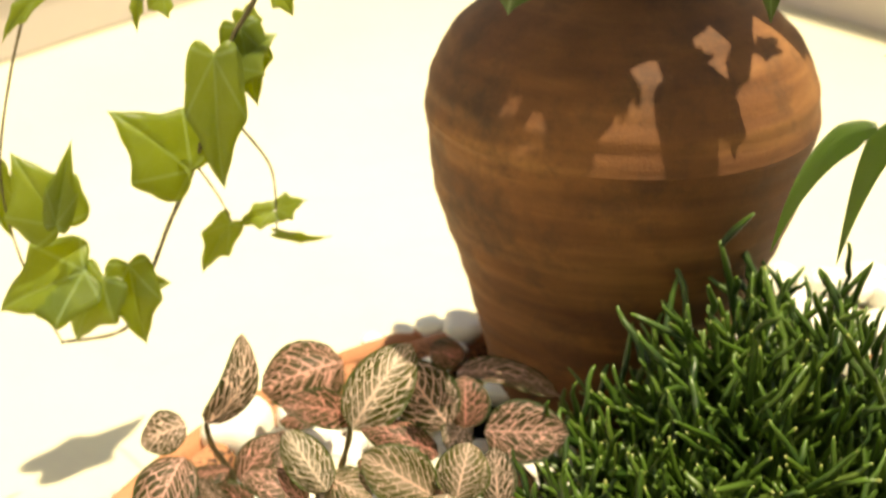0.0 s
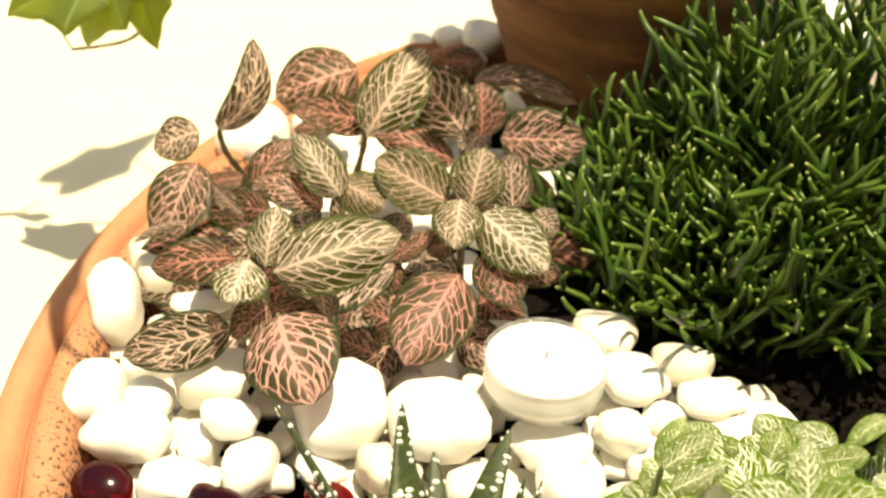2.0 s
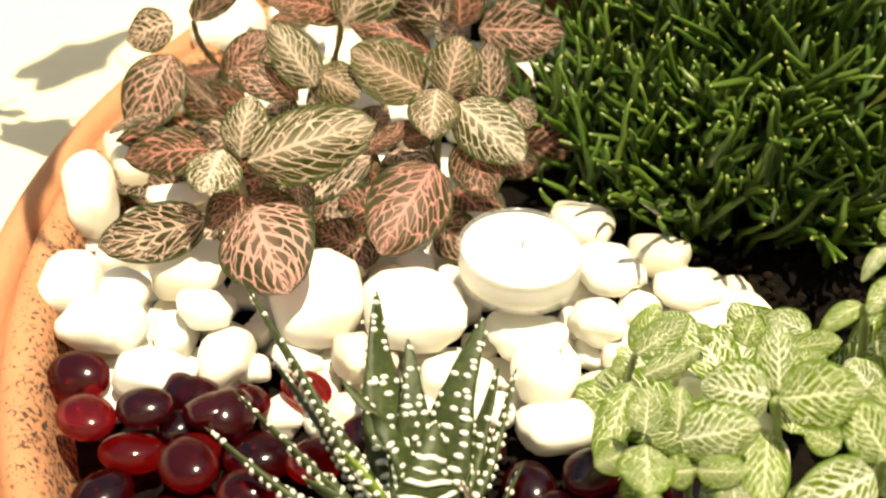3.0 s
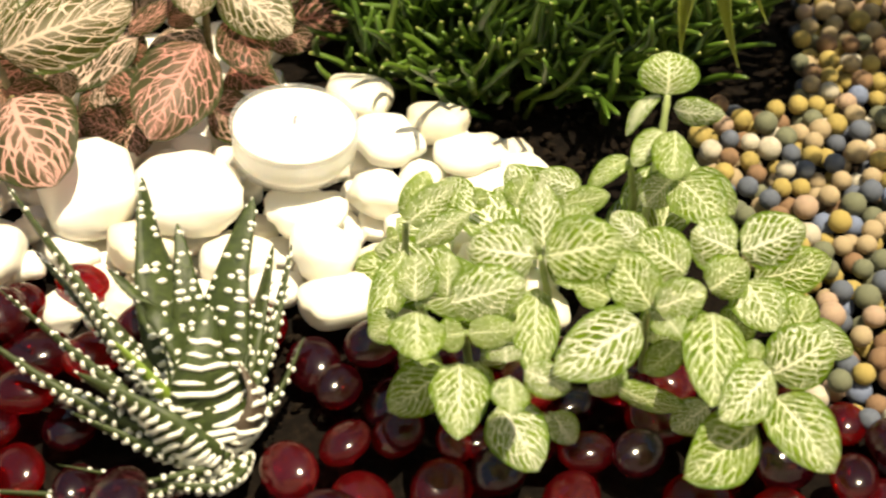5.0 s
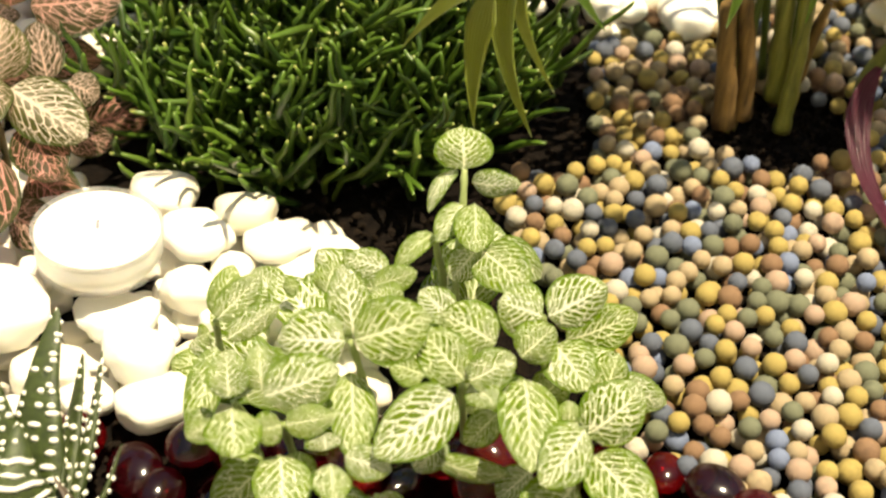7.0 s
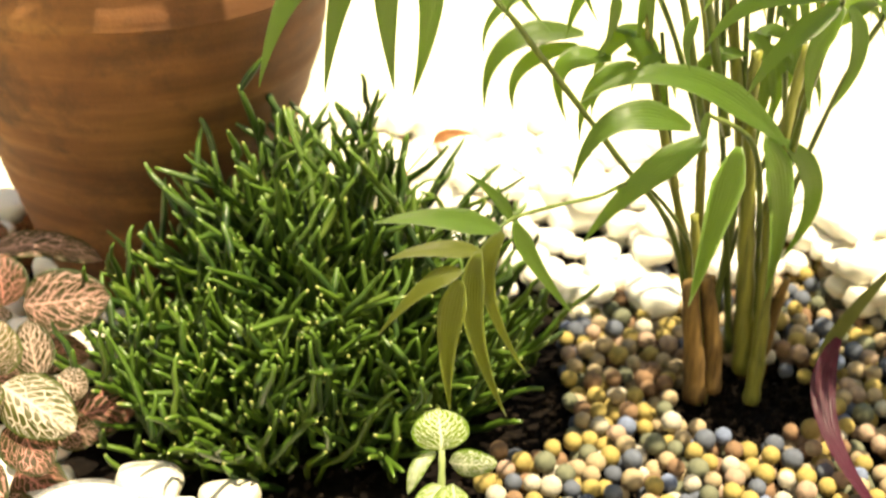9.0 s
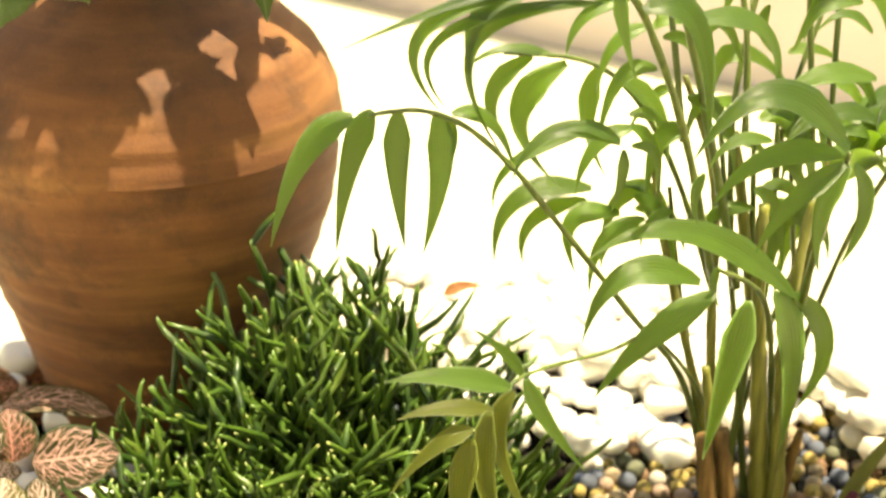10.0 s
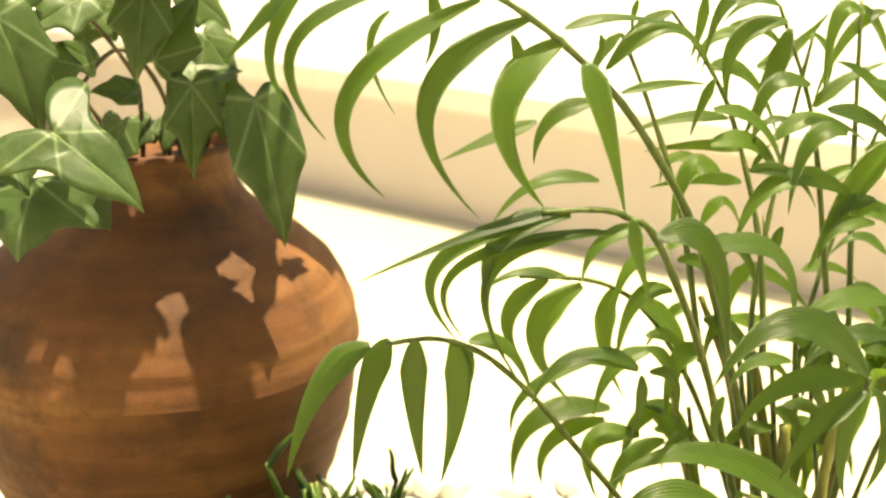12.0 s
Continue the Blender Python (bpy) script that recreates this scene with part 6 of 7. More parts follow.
palm_leaflet((0.2862, 0.3900, 0.1754), (0.2974, 0.3900, 0.1765), (0.3096, 0.3900, 0.1690), 0.0119)
palm_leaflet((0.2483, 0.4000, 0.1633), (0.2398, 0.4000, 0.1599), (0.2317, 0.4000, 0.1481), 0.0071)
palm_leaflet((0.2643, 0.4000, 0.1574), (0.2781, 0.4000, 0.1537), (0.2942, 0.4000, 0.1542), 0.0057)
palm_leaflet((0.2594, 0.3500, 0.1601), (0.2450, 0.3500, 0.1617), (0.2377, 0.3500, 0.1529), 0.0072)
palm_leaflet((0.3028, 0.3800, 0.2665), (0.2891, 0.3800, 0.2597), (0.2786, 0.3800, 0.2379), 0.0044)
palm_leaflet((0.2001, 0.3500, 0.2772), (0.1986, 0.3500, 0.2725), (0.1985, 0.3500, 0.2676), 0.0026)
palm_leaflet((0.2574, 0.3700, 0.2711), (0.2474, 0.3700, 0.2732), (0.2383, 0.3700, 0.2666), 0.0069)
palm_leaflet((0.2702, 0.3700, 0.2619), (0.2770, 0.3700, 0.2544), (0.2761, 0.3700, 0.2436), 0.0054)
palm_leaflet((0.2090, 0.3800, 0.2630), (0.2017, 0.3800, 0.2563), (0.1983, 0.3800, 0.2459), 0.0042)
palm_leaflet((0.2934, 0.3800, 0.2687), (0.3019, 0.3800, 0.2592), (0.3080, 0.3800, 0.2439), 0.0063)
palm_leaflet((0.2626, 0.3900, 0.2482), (0.2748, 0.3900, 0.2532), (0.2885, 0.3900, 0.2658), 0.0075)
# palm: fuller growth round the canes
palm_leaflet((0.2287, 0.3549, 0.1369), (0.2204, 0.3549, 0.1347), (0.2178, 0.3549, 0.1254), 0.0058)
palm_leaflet((0.2172, 0.3694, 0.1662), (0.2286, 0.3694, 0.1638), (0.2328, 0.3694, 0.1482), 0.0045)
palm_leaflet((0.2293, 0.3540, 0.1760), (0.2430, 0.3540, 0.1680), (0.2490, 0.3540, 0.1479), 0.0073)
palm_leaflet((0.2203, 0.3656, 0.1967), (0.2079, 0.3656, 0.1919), (0.2037, 0.3656, 0.1767), 0.0048)
palm_leaflet((0.2223, 0.3701, 0.1322), (0.2361, 0.3701, 0.1277), (0.2425, 0.3701, 0.1134), 0.0063)
palm_leaflet((0.2572, 0.3540, 0.1413), (0.2662, 0.3540, 0.1336), (0.2721, 0.3540, 0.1095), 0.0080)
palm_leaflet((0.2836, 0.3580, 0.1619), (0.2737, 0.3580, 0.1588), (0.2704, 0.3580, 0.1435), 0.0077)
palm_leaflet((0.2913, 0.3592, 0.1576), (0.3013, 0.3592, 0.1550), (0.3060, 0.3592, 0.1433), 0.0060)
palm_leaflet((0.2951, 0.3716, 0.1261), (0.2811, 0.3716, 0.1238), (0.2792, 0.3716, 0.1124), 0.0085)
palm_leaflet((0.2227, 0.3611, 0.1940), (0.2325, 0.3611, 0.1915), (0.2368, 0.3611, 0.1777), 0.0059)
palm_leaflet((0.2501, 0.3659, 0.1566), (0.2644, 0.3659, 0.1518), (0.2706, 0.3659, 0.1411), 0.0051)
palm_leaflet((0.2881, 0.3524, 0.1647), (0.2716, 0.3524, 0.1653), (0.2675, 0.3524, 0.1537), 0.0065)
palm_leaflet((0.2722, 0.3564, 0.1745), (0.2802, 0.3564, 0.1656), (0.2841, 0.3564, 0.1428), 0.0080)
palm_leaflet((0.2816, 0.3613, 0.1248), (0.2725, 0.3613, 0.1236), (0.2718, 0.3613, 0.0904), 0.0065)
palm_leaflet((0.2524, 0.3656, 0.1872), (0.2449, 0.3656, 0.1818), (0.2435, 0.3656, 0.1608), 0.0047)
palm_leaflet((0.2885, 0.3530, 0.1589), (0.3004, 0.3530, 0.1565), (0.3052, 0.3530, 0.1437), 0.0045)
palm_leaflet((0.2731, 0.3725, 0.1273), (0.2898, 0.3725, 0.1191), (0.2983, 0.3725, 0.0980), 0.0080)
palm_leaflet((0.2631, 0.3656, 0.1615), (0.2756, 0.3656, 0.1587), (0.2834, 0.3656, 0.1299), 0.0080)
palm_leaflet((0.2810, 0.3635, 0.1286), (0.2914, 0.3635, 0.1215), (0.2962, 0.3635, 0.1067), 0.0083)
palm_leaflet((0.2924, 0.3698, 0.1557), (0.3083, 0.3698, 0.1519), (0.3154, 0.3698, 0.1334), 0.0084)
palm_leaflet((0.2916, 0.3713, 0.1703), (0.3035, 0.3713, 0.1652), (0.3106, 0.3713, 0.1470), 0.0061)
palm_leaflet((0.2717, 0.3626, 0.1556), (0.2811, 0.3626, 0.1523), (0.2865, 0.3626, 0.1225), 0.0064)
palm_leaflet((0.2998, 0.3727, 0.1173), (0.2860, 0.3727, 0.1153), (0.2820, 0.3727, 0.0864), 0.0059)
palm_leaflet((0.3066, 0.3686, 0.1458), (0.2962, 0.3686, 0.1387), (0.2958, 0.3686, 0.1115), 0.0079)
palm_leaflet((0.2607, 0.3543, 0.1425), (0.2728, 0.3543, 0.1399), (0.2772, 0.3543, 0.1256), 0.0066)
palm_leaflet((0.2432, 0.3575, 0.1980), (0.2364, 0.3575, 0.1975), (0.2349, 0.3575, 0.1835), 0.0066)
palm_leaflet((0.2377, 0.3657, 0.1597), (0.2254, 0.3657, 0.1571), (0.2243, 0.3657, 0.1301), 0.0078)
palm_leaflet((0.2854, 0.3569, 0.1513), (0.3027, 0.3569, 0.1484), (0.3126, 0.3569, 0.1339), 0.0055)
palm_leaflet((0.2838, 0.3671, 0.1236), (0.2713, 0.3671, 0.1232), (0.2692, 0.3671, 0.1101), 0.0056)
palm_leaflet((0.2422, 0.3581, 0.1715), (0.2346, 0.3581, 0.1708), (0.2321, 0.3581, 0.1562), 0.0047)
palm_leaflet((0.2140, 0.3589, 0.1658), (0.2005, 0.3589, 0.1610), (0.1950, 0.3589, 0.1445), 0.0060)
palm_leaflet((0.2611, 0.3589, 0.1327), (0.2453, 0.3589, 0.1325), (0.2421, 0.3589, 0.1199), 0.0073)
palm_leaflet((0.2187, 0.3641, 0.1395), (0.2301, 0.3641, 0.1289), (0.2372, 0.3641, 0.1031), 0.0071)
palm_leaflet((0.2951, 0.3559, 0.1625), (0.3103, 0.3559, 0.1573), (0.3216, 0.3559, 0.1292), 0.0077)
palm_leaflet((0.2830, 0.3602, 0.1774), (0.2984, 0.3602, 0.1738), (0.3067, 0.3602, 0.1501), 0.0063)
palm_leaflet((0.2328, 0.3599, 0.1991), (0.2441, 0.3599, 0.1971), (0.2515, 0.3599, 0.1798), 0.0073)
palm_leaflet((0.2184, 0.3722, 0.1405), (0.2310, 0.3722, 0.1365), (0.2371, 0.3722, 0.1227), 0.0082)
palm_leaflet((0.2211, 0.3597, 0.1331), (0.2057, 0.3597, 0.1269), (0.2029, 0.3597, 0.1074), 0.0056)
palm_leaflet((0.2260, 0.3716, 0.1386), (0.2148, 0.3716, 0.1340), (0.2119, 0.3716, 0.1149), 0.0073)
palm_leaflet((0.2722, 0.3627, 0.1446), (0.2808, 0.3627, 0.1377), (0.2866, 0.3627, 0.1077), 0.0053)
palm_leaflet((0.2232, 0.3643, 0.1828), (0.2097, 0.3643, 0.1810), (0.2043, 0.3643, 0.1575), 0.0053)
palm_leaflet((0.2855, 0.3592, 0.1654), (0.2739, 0.3592, 0.1615), (0.2705, 0.3592, 0.1404), 0.0058)
palm_leaflet((0.2642, 0.3630, 0.1656), (0.2772, 0.3630, 0.1610), (0.2845, 0.3630, 0.1466), 0.0064)
palm_leaflet((0.2119, 0.3573, 0.1671), (0.2208, 0.3573, 0.1593), (0.2243, 0.3573, 0.1402), 0.0047)
palm_leaflet((0.2435, 0.3881, 0.2190), (0.2316, 0.3881, 0.2202), (0.2287, 0.3881, 0.2118), 0.0054)
palm_leaflet((0.2449, 0.3636, 0.2743), (0.2340, 0.3636, 0.2730), (0.2286, 0.3636, 0.2521), 0.0044)
palm_leaflet((0.2287, 0.3551, 0.2429), (0.2457, 0.3551, 0.2377), (0.2546, 0.3551, 0.2194), 0.0050)
palm_leaflet((0.2328, 0.3638, 0.2299), (0.2500, 0.3638, 0.2294), (0.2591, 0.3638, 0.2120), 0.0076)
palm_leaflet((0.2426, 0.3554, 0.2229), (0.2577, 0.3554, 0.2210), (0.2670, 0.3554, 0.2092), 0.0058)
palm_leaflet((0.2668, 0.3638, 0.2469), (0.2516, 0.3638, 0.2475), (0.2483, 0.3638, 0.2271), 0.0081)
palm_leaflet((0.2891, 0.3551, 0.2024), (0.2732, 0.3551, 0.2017), (0.2694, 0.3551, 0.1899), 0.0063)
palm_leaflet((0.3023, 0.3833, 0.2190), (0.3218, 0.3833, 0.2138), (0.3350, 0.3833, 0.1868), 0.0074)
palm_leaflet((0.2740, 0.3521, 0.2335), (0.2604, 0.3521, 0.2324), (0.2553, 0.3521, 0.2089), 0.0087)
palm_leaflet((0.2355, 0.3611, 0.2217), (0.2231, 0.3611, 0.2227), (0.2202, 0.3611, 0.1956), 0.0072)
palm_leaflet((0.2841, 0.3568, 0.2478), (0.2943, 0.3568, 0.2442), (0.3010, 0.3568, 0.2319), 0.0067)
palm_leaflet((0.2568, 0.3587, 0.2378), (0.2484, 0.3587, 0.2371), (0.2445, 0.3587, 0.2312), 0.0059)
palm_leaflet((0.2790, 0.3574, 0.2696), (0.2697, 0.3574, 0.2692), (0.2677, 0.3574, 0.2441), 0.0054)
palm_leaflet((0.2433, 0.3865, 0.2496), (0.2593, 0.3865, 0.2453), (0.2714, 0.3865, 0.2212), 0.0083)
palm_leaflet((0.2907, 0.3580, 0.2092), (0.2773, 0.3580, 0.2072), (0.2706, 0.3580, 0.1936), 0.0073)
palm_leaflet((0.2689, 0.3563, 0.2402), (0.2872, 0.3563, 0.2353), (0.2985, 0.3563, 0.2205), 0.0092)
palm_leaflet((0.2643, 0.3540, 0.2187), (0.2472, 0.3540, 0.2174), (0.2380, 0.3540, 0.1988), 0.0073)
palm_leaflet((0.2488, 0.3848, 0.2630), (0.2610, 0.3848, 0.2619), (0.2693, 0.3848, 0.2537), 0.0051)
palm_leaflet((0.2830, 0.3573, 0.2049), (0.2964, 0.3573, 0.2036), (0.3057, 0.3573, 0.1803), 0.0079)
palm_leaflet((0.2547, 0.3816, 0.2615), (0.2410, 0.3816, 0.2603), (0.2361, 0.3816, 0.2515), 0.0058)
# palm: low leaves
palm_leaflet((0.2300, 0.3350, 0.1204), (0.2022, 0.3350, 0.1276), (0.1902, 0.3350, 0.1041), 0.0099)
palm_leaflet((0.2330, 0.3300, 0.1188), (0.2097, 0.3300, 0.1050), (0.1931, 0.3300, 0.0860), 0.0147)
palm_leaflet((0.2420, 0.3250, 0.1172), (0.2379, 0.3250, 0.0909), (0.2321, 0.3250, 0.0586), 0.0121)
palm_leaflet((0.2544, 0.3300, 0.1155), (0.2648, 0.3300, 0.0905), (0.2644, 0.3300, 0.0527), 0.0136)
palm_leaflet((0.2683, 0.3400, 0.1084), (0.2845, 0.3400, 0.0865), (0.2758, 0.3400, 0.0624), 0.0094)
palm_leaflet((0.2684, 0.3400, 0.1079), (0.2269, 0.3400, 0.1380), (0.1937, 0.3400, 0.1318), 0.0100)
palm_leaflet((0.2329, 0.3300, 0.1280), (0.2319, 0.3300, 0.1202), (0.2359, 0.3300, 0.1115), 0.0090)
palm_stem([(0.2831, 0.3600, -0.0042), (0.2713, 0.3500, 0.0648), (0.2573, 0.3400, 0.1078), (0.2330, 0.3300, 0.1270)], 0.0015)
palm_stem([(0.2677, 0.3620, 0.0003), (0.2532, 0.3600, 0.0524), (0.2190, 0.3400, 0.0984), (0.1915, 0.3200, 0.1090), (0.1569, 0.3000, 0.1176), (0.1452, 0.2920, 0.1134), (0.1374, 0.2880, 0.1094)], 0.0009)
palm_leaflet((0.1517, 0.2950, 0.1172), (0.1324, 0.2950, 0.1246), (0.1148, 0.2950, 0.1253), 0.0065)
palm_leaflet((0.1445, 0.2900, 0.1143), (0.1293, 0.2900, 0.1178), (0.1170, 0.2900, 0.1161), 0.0065)
palm_leaflet((0.1380, 0.2880, 0.1102), (0.1273, 0.2880, 0.1075), (0.1140, 0.2880, 0.0935), 0.0084)
palm_leaflet((0.1377, 0.2880, 0.1075), (0.1342, 0.2880, 0.0892), (0.1358, 0.2880, 0.0629), 0.0080)
palm_leaflet((0.1427, 0.2880, 0.1158), (0.1417, 0.2880, 0.0916), (0.1537, 0.2880, 0.0565), 0.0067)
palm_leaflet((0.1506, 0.2900, 0.1195), (0.1454, 0.2900, 0.1030), (0.1602, 0.2900, 0.0695), 0.0054)
palm_leaflet((0.1567, 0.3000, 0.1177), (0.1505, 0.3000, 0.1267), (0.1413, 0.3000, 0.1350), 0.0051)
palm_leaflet((0.1566, 0.2980, 0.1179), (0.1638, 0.2980, 0.1025), (0.1770, 0.2980, 0.0830), 0.0052)
# palm: canes
palm_stem([(0.2626, 0.3630, -0.0034), (0.2515, 0.3630, 0.0509), (0.2318, 0.3650, 0.1204), (0.2278, 0.3700, 0.1495)], 0.0022)
palm_stem([(0.2642, 0.3630, -0.0024), (0.2533, 0.3630, 0.0743), (0.2487, 0.3650, 0.1392), (0.2364, 0.3700, 0.1778)], 0.0022)
palm_stem([(0.2822, 0.3630, -0.0034), (0.2750, 0.3630, 0.0567), (0.2634, 0.3650, 0.1166), (0.2565, 0.3700, 0.1567)], 0.0034)
palm_stem([(0.2883, 0.3630, -0.0170), (0.2862, 0.3630, 0.0451), (0.2885, 0.3650, 0.0912), (0.2997, 0.3700, 0.1382)], 0.0026)
palm_stem([(0.2847, 0.3630, -0.0039), (0.2798, 0.3630, 0.0559), (0.2894, 0.3650, 0.1069), (0.2944, 0.3700, 0.1491)], 0.0022)
palm_stem([(0.2748, 0.3630, 0.0061), (0.2637, 0.3630, 0.0728), (0.2543, 0.3650, 0.1283), (0.2502, 0.3700, 0.1652)], 0.0016)
palm_stem([(0.2667, 0.3630, -0.0029), (0.2668, 0.3630, 0.0483), (0.2724, 0.3650, 0.1155), (0.2726, 0.3700, 0.1632)], 0.0018)
palm_stem([(0.2596, 0.3630, 0.0012), (0.2481, 0.3630, 0.0611), (0.2390, 0.3650, 0.1024), (0.2344, 0.3700, 0.1388)], 0.0016)
palm_stem([(0.2805, 0.3630, -0.0004), (0.2681, 0.3630, 0.0905), (0.2615, 0.3650, 0.1540)], 0.0016)
palm_stem([(0.2890, 0.3630, -0.0075), (0.2865, 0.3630, 0.0740), (0.2765, 0.3650, 0.1466)], 0.0016)
palm_stem([(0.2713, 0.3470, 0.0091), (0.2682, 0.3482, 0.0429), (0.2647, 0.3495, 0.0757), (0.2612, 0.3508, 0.1085), (0.2604, 0.3520, 0.1368)], 0.0040)
palm_stem([(0.2715, 0.3380, 0.0005), (0.2730, 0.3410, 0.0269), (0.2721, 0.3440, 0.0662), (0.2728, 0.3470, 0.1067), (0.2780, 0.3500, 0.1378)], 0.0034)
palm_stem([(0.2542, 0.3450, -0.0010), (0.2522, 0.3473, 0.0266), (0.2493, 0.3497, 0.0501), (0.2452, 0.3520, 0.0773)], 0.0030)
# purple-backed leaves at the dish edge
purple_leaf((0.2879, 0.3250, 0.0217), (0.2933, 0.3200, 0.0472), (0.3044, 0.3100, 0.0765), 0.0063, False)
purple_leaf((0.2891, 0.3180, 0.0397), (0.2753, 0.2970, 0.0160), (0.2719, 0.2294, 0.0160), 0.0115, True)
# ivy: leaves over the vase mouth
ivy_leaf((0.0385, 0.3900, 0.2402), (0.0621, 0.3800, 0.2186), 0.0292, 0, 2)
ivy_leaf((0.0257, 0.4080, 0.2713), (0.0364, 0.4040, 0.2354), 0.0248, 0, 0.45)
ivy_leaf((0.0318, 0.4400, 0.2147), (0.0236, 0.4300, 0.1909), 0.0468, 12, 0.8)
ivy_leaf((0.0474, 0.4450, 0.2061), (0.0547, 0.4400, 0.1956), 0.0146, 0, 0.2)
ivy_leaf((0.1045, 0.4400, 0.2365), (0.1121, 0.4300, 0.1872), 0.0273, 0, 0.3)
ivy_leaf((0.0740, 0.4620, 0.2476), (0.0913, 0.4700, 0.2693), 0.0238, 0, 0.55)
ivy_leaf((0.0721, 0.4600, 0.2721), (0.0668, 0.4520, 0.2420), 0.0211, 0, 0.6)
ivy_leaf((0.0856, 0.4550, 0.2401), (0.0839, 0.4500, 0.2080), 0.0199, 0, 0.65)
ivy_leaf((0.0862, 0.5000, 0.2321), (0.1111, 0.5050, 0.2364), 0.0244, 0, 0.82)
ivy_leaf((0.1024, 0.5050, 0.2195), (0.1057, 0.5100, 0.2418), 0.0151, 0, 0.6)
ivy_leaf((0.0679, 0.4700, 0.2354), (0.0520, 0.4680, 0.2376), 0.0129, 0, 0.4)
ivy_leaf((0.0516, 0.4300, 0.2737), (0.0307, 0.4250, 0.2631), 0.0188, 0, 0.82)
ivy_leaf((0.0533, 0.4450, 0.2506), (0.0420, 0.4400, 0.2591), 0.0130, 0, 0.6)
ivy_leaf((0.0631, 0.4800, 0.2237), (0.0563, 0.4750, 0.2017), 0.0163, 0, 0.6)
ivy_leaf((0.0368, 0.4300, 0.2559), (0.0453, 0.4250, 0.2387), 0.0203, 0, 0.5)
ivy_leaf((0.0639, 0.4800, 0.2644), (0.0464, 0.4750, 0.2484), 0.0172, 0, 0.82)
ivy_leaf((0.0928, 0.5200, 0.2648), (0.1120, 0.5250, 0.2463), 0.0189, 0, 0.82)
ivy_leaf((0.0751, 0.5000, 0.2189), (0.0652, 0.4950, 0.2078), 0.0127, 0, 0.6)
ivy_leaf((0.0812, 0.4950, 0.2196), (0.0780, 0.4900, 0.2075), 0.0107, 0, 0.5)
ivy_leaf((0.0983, 0.5000, 0.2143), (0.1028, 0.5000, 0.2194), 0.0128, 0, 0.6)
ivy_leaf((0.0337, 0.4300, 0.2784), (0.0162, 0.4300, 0.2654), 0.0189, 0, 0.82)
ivy_leaf((0.0237, 0.4200, 0.2305), (0.0109, 0.4100, 0.2215), 0.0288, 0, 0.82)
ivy_leaf((0.0444, 0.4500, 0.2812), (0.0364, 0.4500, 0.2672), 0.0198, 0, 0.82)
ivy_leaf((0.0971, 0.5100, 0.2490), (0.1093, 0.5050, 0.2300), 0.0190, 0, 0.7)
ivy_stem([(0.0712, 0.5050, 0.1930), (0.0716, 0.5000, 0.2223), (0.0680, 0.4800, 0.2406), (0.0520, 0.4500, 0.2667)], 0.0011)
ivy_stem([(0.0874, 0.5050, 0.1985), (0.0783, 0.5000, 0.2325), (0.0618, 0.4800, 0.2488), (0.0387, 0.4500, 0.2281)], 0.0011)
ivy_stem([(0.0938, 0.5050, 0.1981), (0.0985, 0.5000, 0.2207), (0.1043, 0.4800, 0.2302)], 0.0011)
ivy_stem([(0.0810, 0.5050, 0.1968), (0.0821, 0.5000, 0.2260), (0.0791, 0.4800, 0.2461)], 0.0011)
ivy_stem([(0.0682, 0.5050, 0.1955), (0.0517, 0.5000, 0.2276), (0.0344, 0.4800, 0.2383), (0.0288, 0.4500, 0.2603)], 0.0011)
# ivy: trailing vine
ivy_stem([(0.0276, 0.4900, 0.2139), (-0.0126, 0.4800, 0.2274), (-0.0489, 0.4850, 0.2087), (-0.0650, 0.4900, 0.1786), (-0.0767, 0.4900, 0.1581), (-0.0914, 0.4900, 0.1137), (-0.1033, 0.4900, 0.0884), (-0.1131, 0.4900, 0.0645), (-0.1204, 0.4900, 0.0464), (-0.1304, 0.4900, 0.0380), (-0.1521, 0.4900, 0.0343)], 0.0012)
ivy_stem([(-0.0775, 0.4930, 0.1330), (-0.0645, 0.4950, 0.1140), (-0.0616, 0.4950, 0.1020), (-0.0616, 0.4950, 0.0823)], 0.0006)
ivy_stem([(-0.0914, 0.4900, 0.1137), (-0.0840, 0.4930, 0.0992), (-0.0794, 0.4950, 0.0868)], 0.0005)
ivy_leaf((-0.0923, 0.4850, 0.1129), (-0.1191, 0.4780, 0.1398), 0.0374, 0, 0.4)
ivy_leaf((-0.0799, 0.4800, 0.1601), (-0.0799, 0.4780, 0.1057), 0.0252, 0, 0.35)
ivy_leaf((-0.0749, 0.4900, 0.1530), (-0.0580, 0.4920, 0.1656), 0.0227, 0, 0.55)
ivy_leaf((-0.0712, 0.4920, 0.1673), (-0.0660, 0.4900, 0.1364), 0.0197, 0, 0.5)
ivy_leaf((-0.1434, 0.4800, 0.0917), (-0.1597, 0.4820, 0.1210), 0.0324, 0, 0.45)
ivy_leaf((-0.1433, 0.4740, 0.0950), (-0.1349, 0.4760, 0.1280), 0.0132, 20, 0.3)
ivy_leaf((-0.1357, 0.4780, 0.0731), (-0.1714, 0.4740, 0.0582), 0.0386, 0, 0.5)
ivy_leaf((-0.1285, 0.4760, 0.0711), (-0.1425, 0.4740, 0.0433), 0.0276, 0, 0.5)
ivy_leaf((-0.1183, 0.4780, 0.0756), (-0.1140, 0.4740, 0.0409), 0.0232, 0, 0.4)
ivy_leaf((-0.1146, 0.4800, 0.0658), (-0.1027, 0.4800, 0.0670), 0.0120, 0, 0.5)
ivy_leaf((-0.1423, 0.4700, 0.0611), (-0.1544, 0.4680, 0.0584), 0.0143, 0, 0.4)
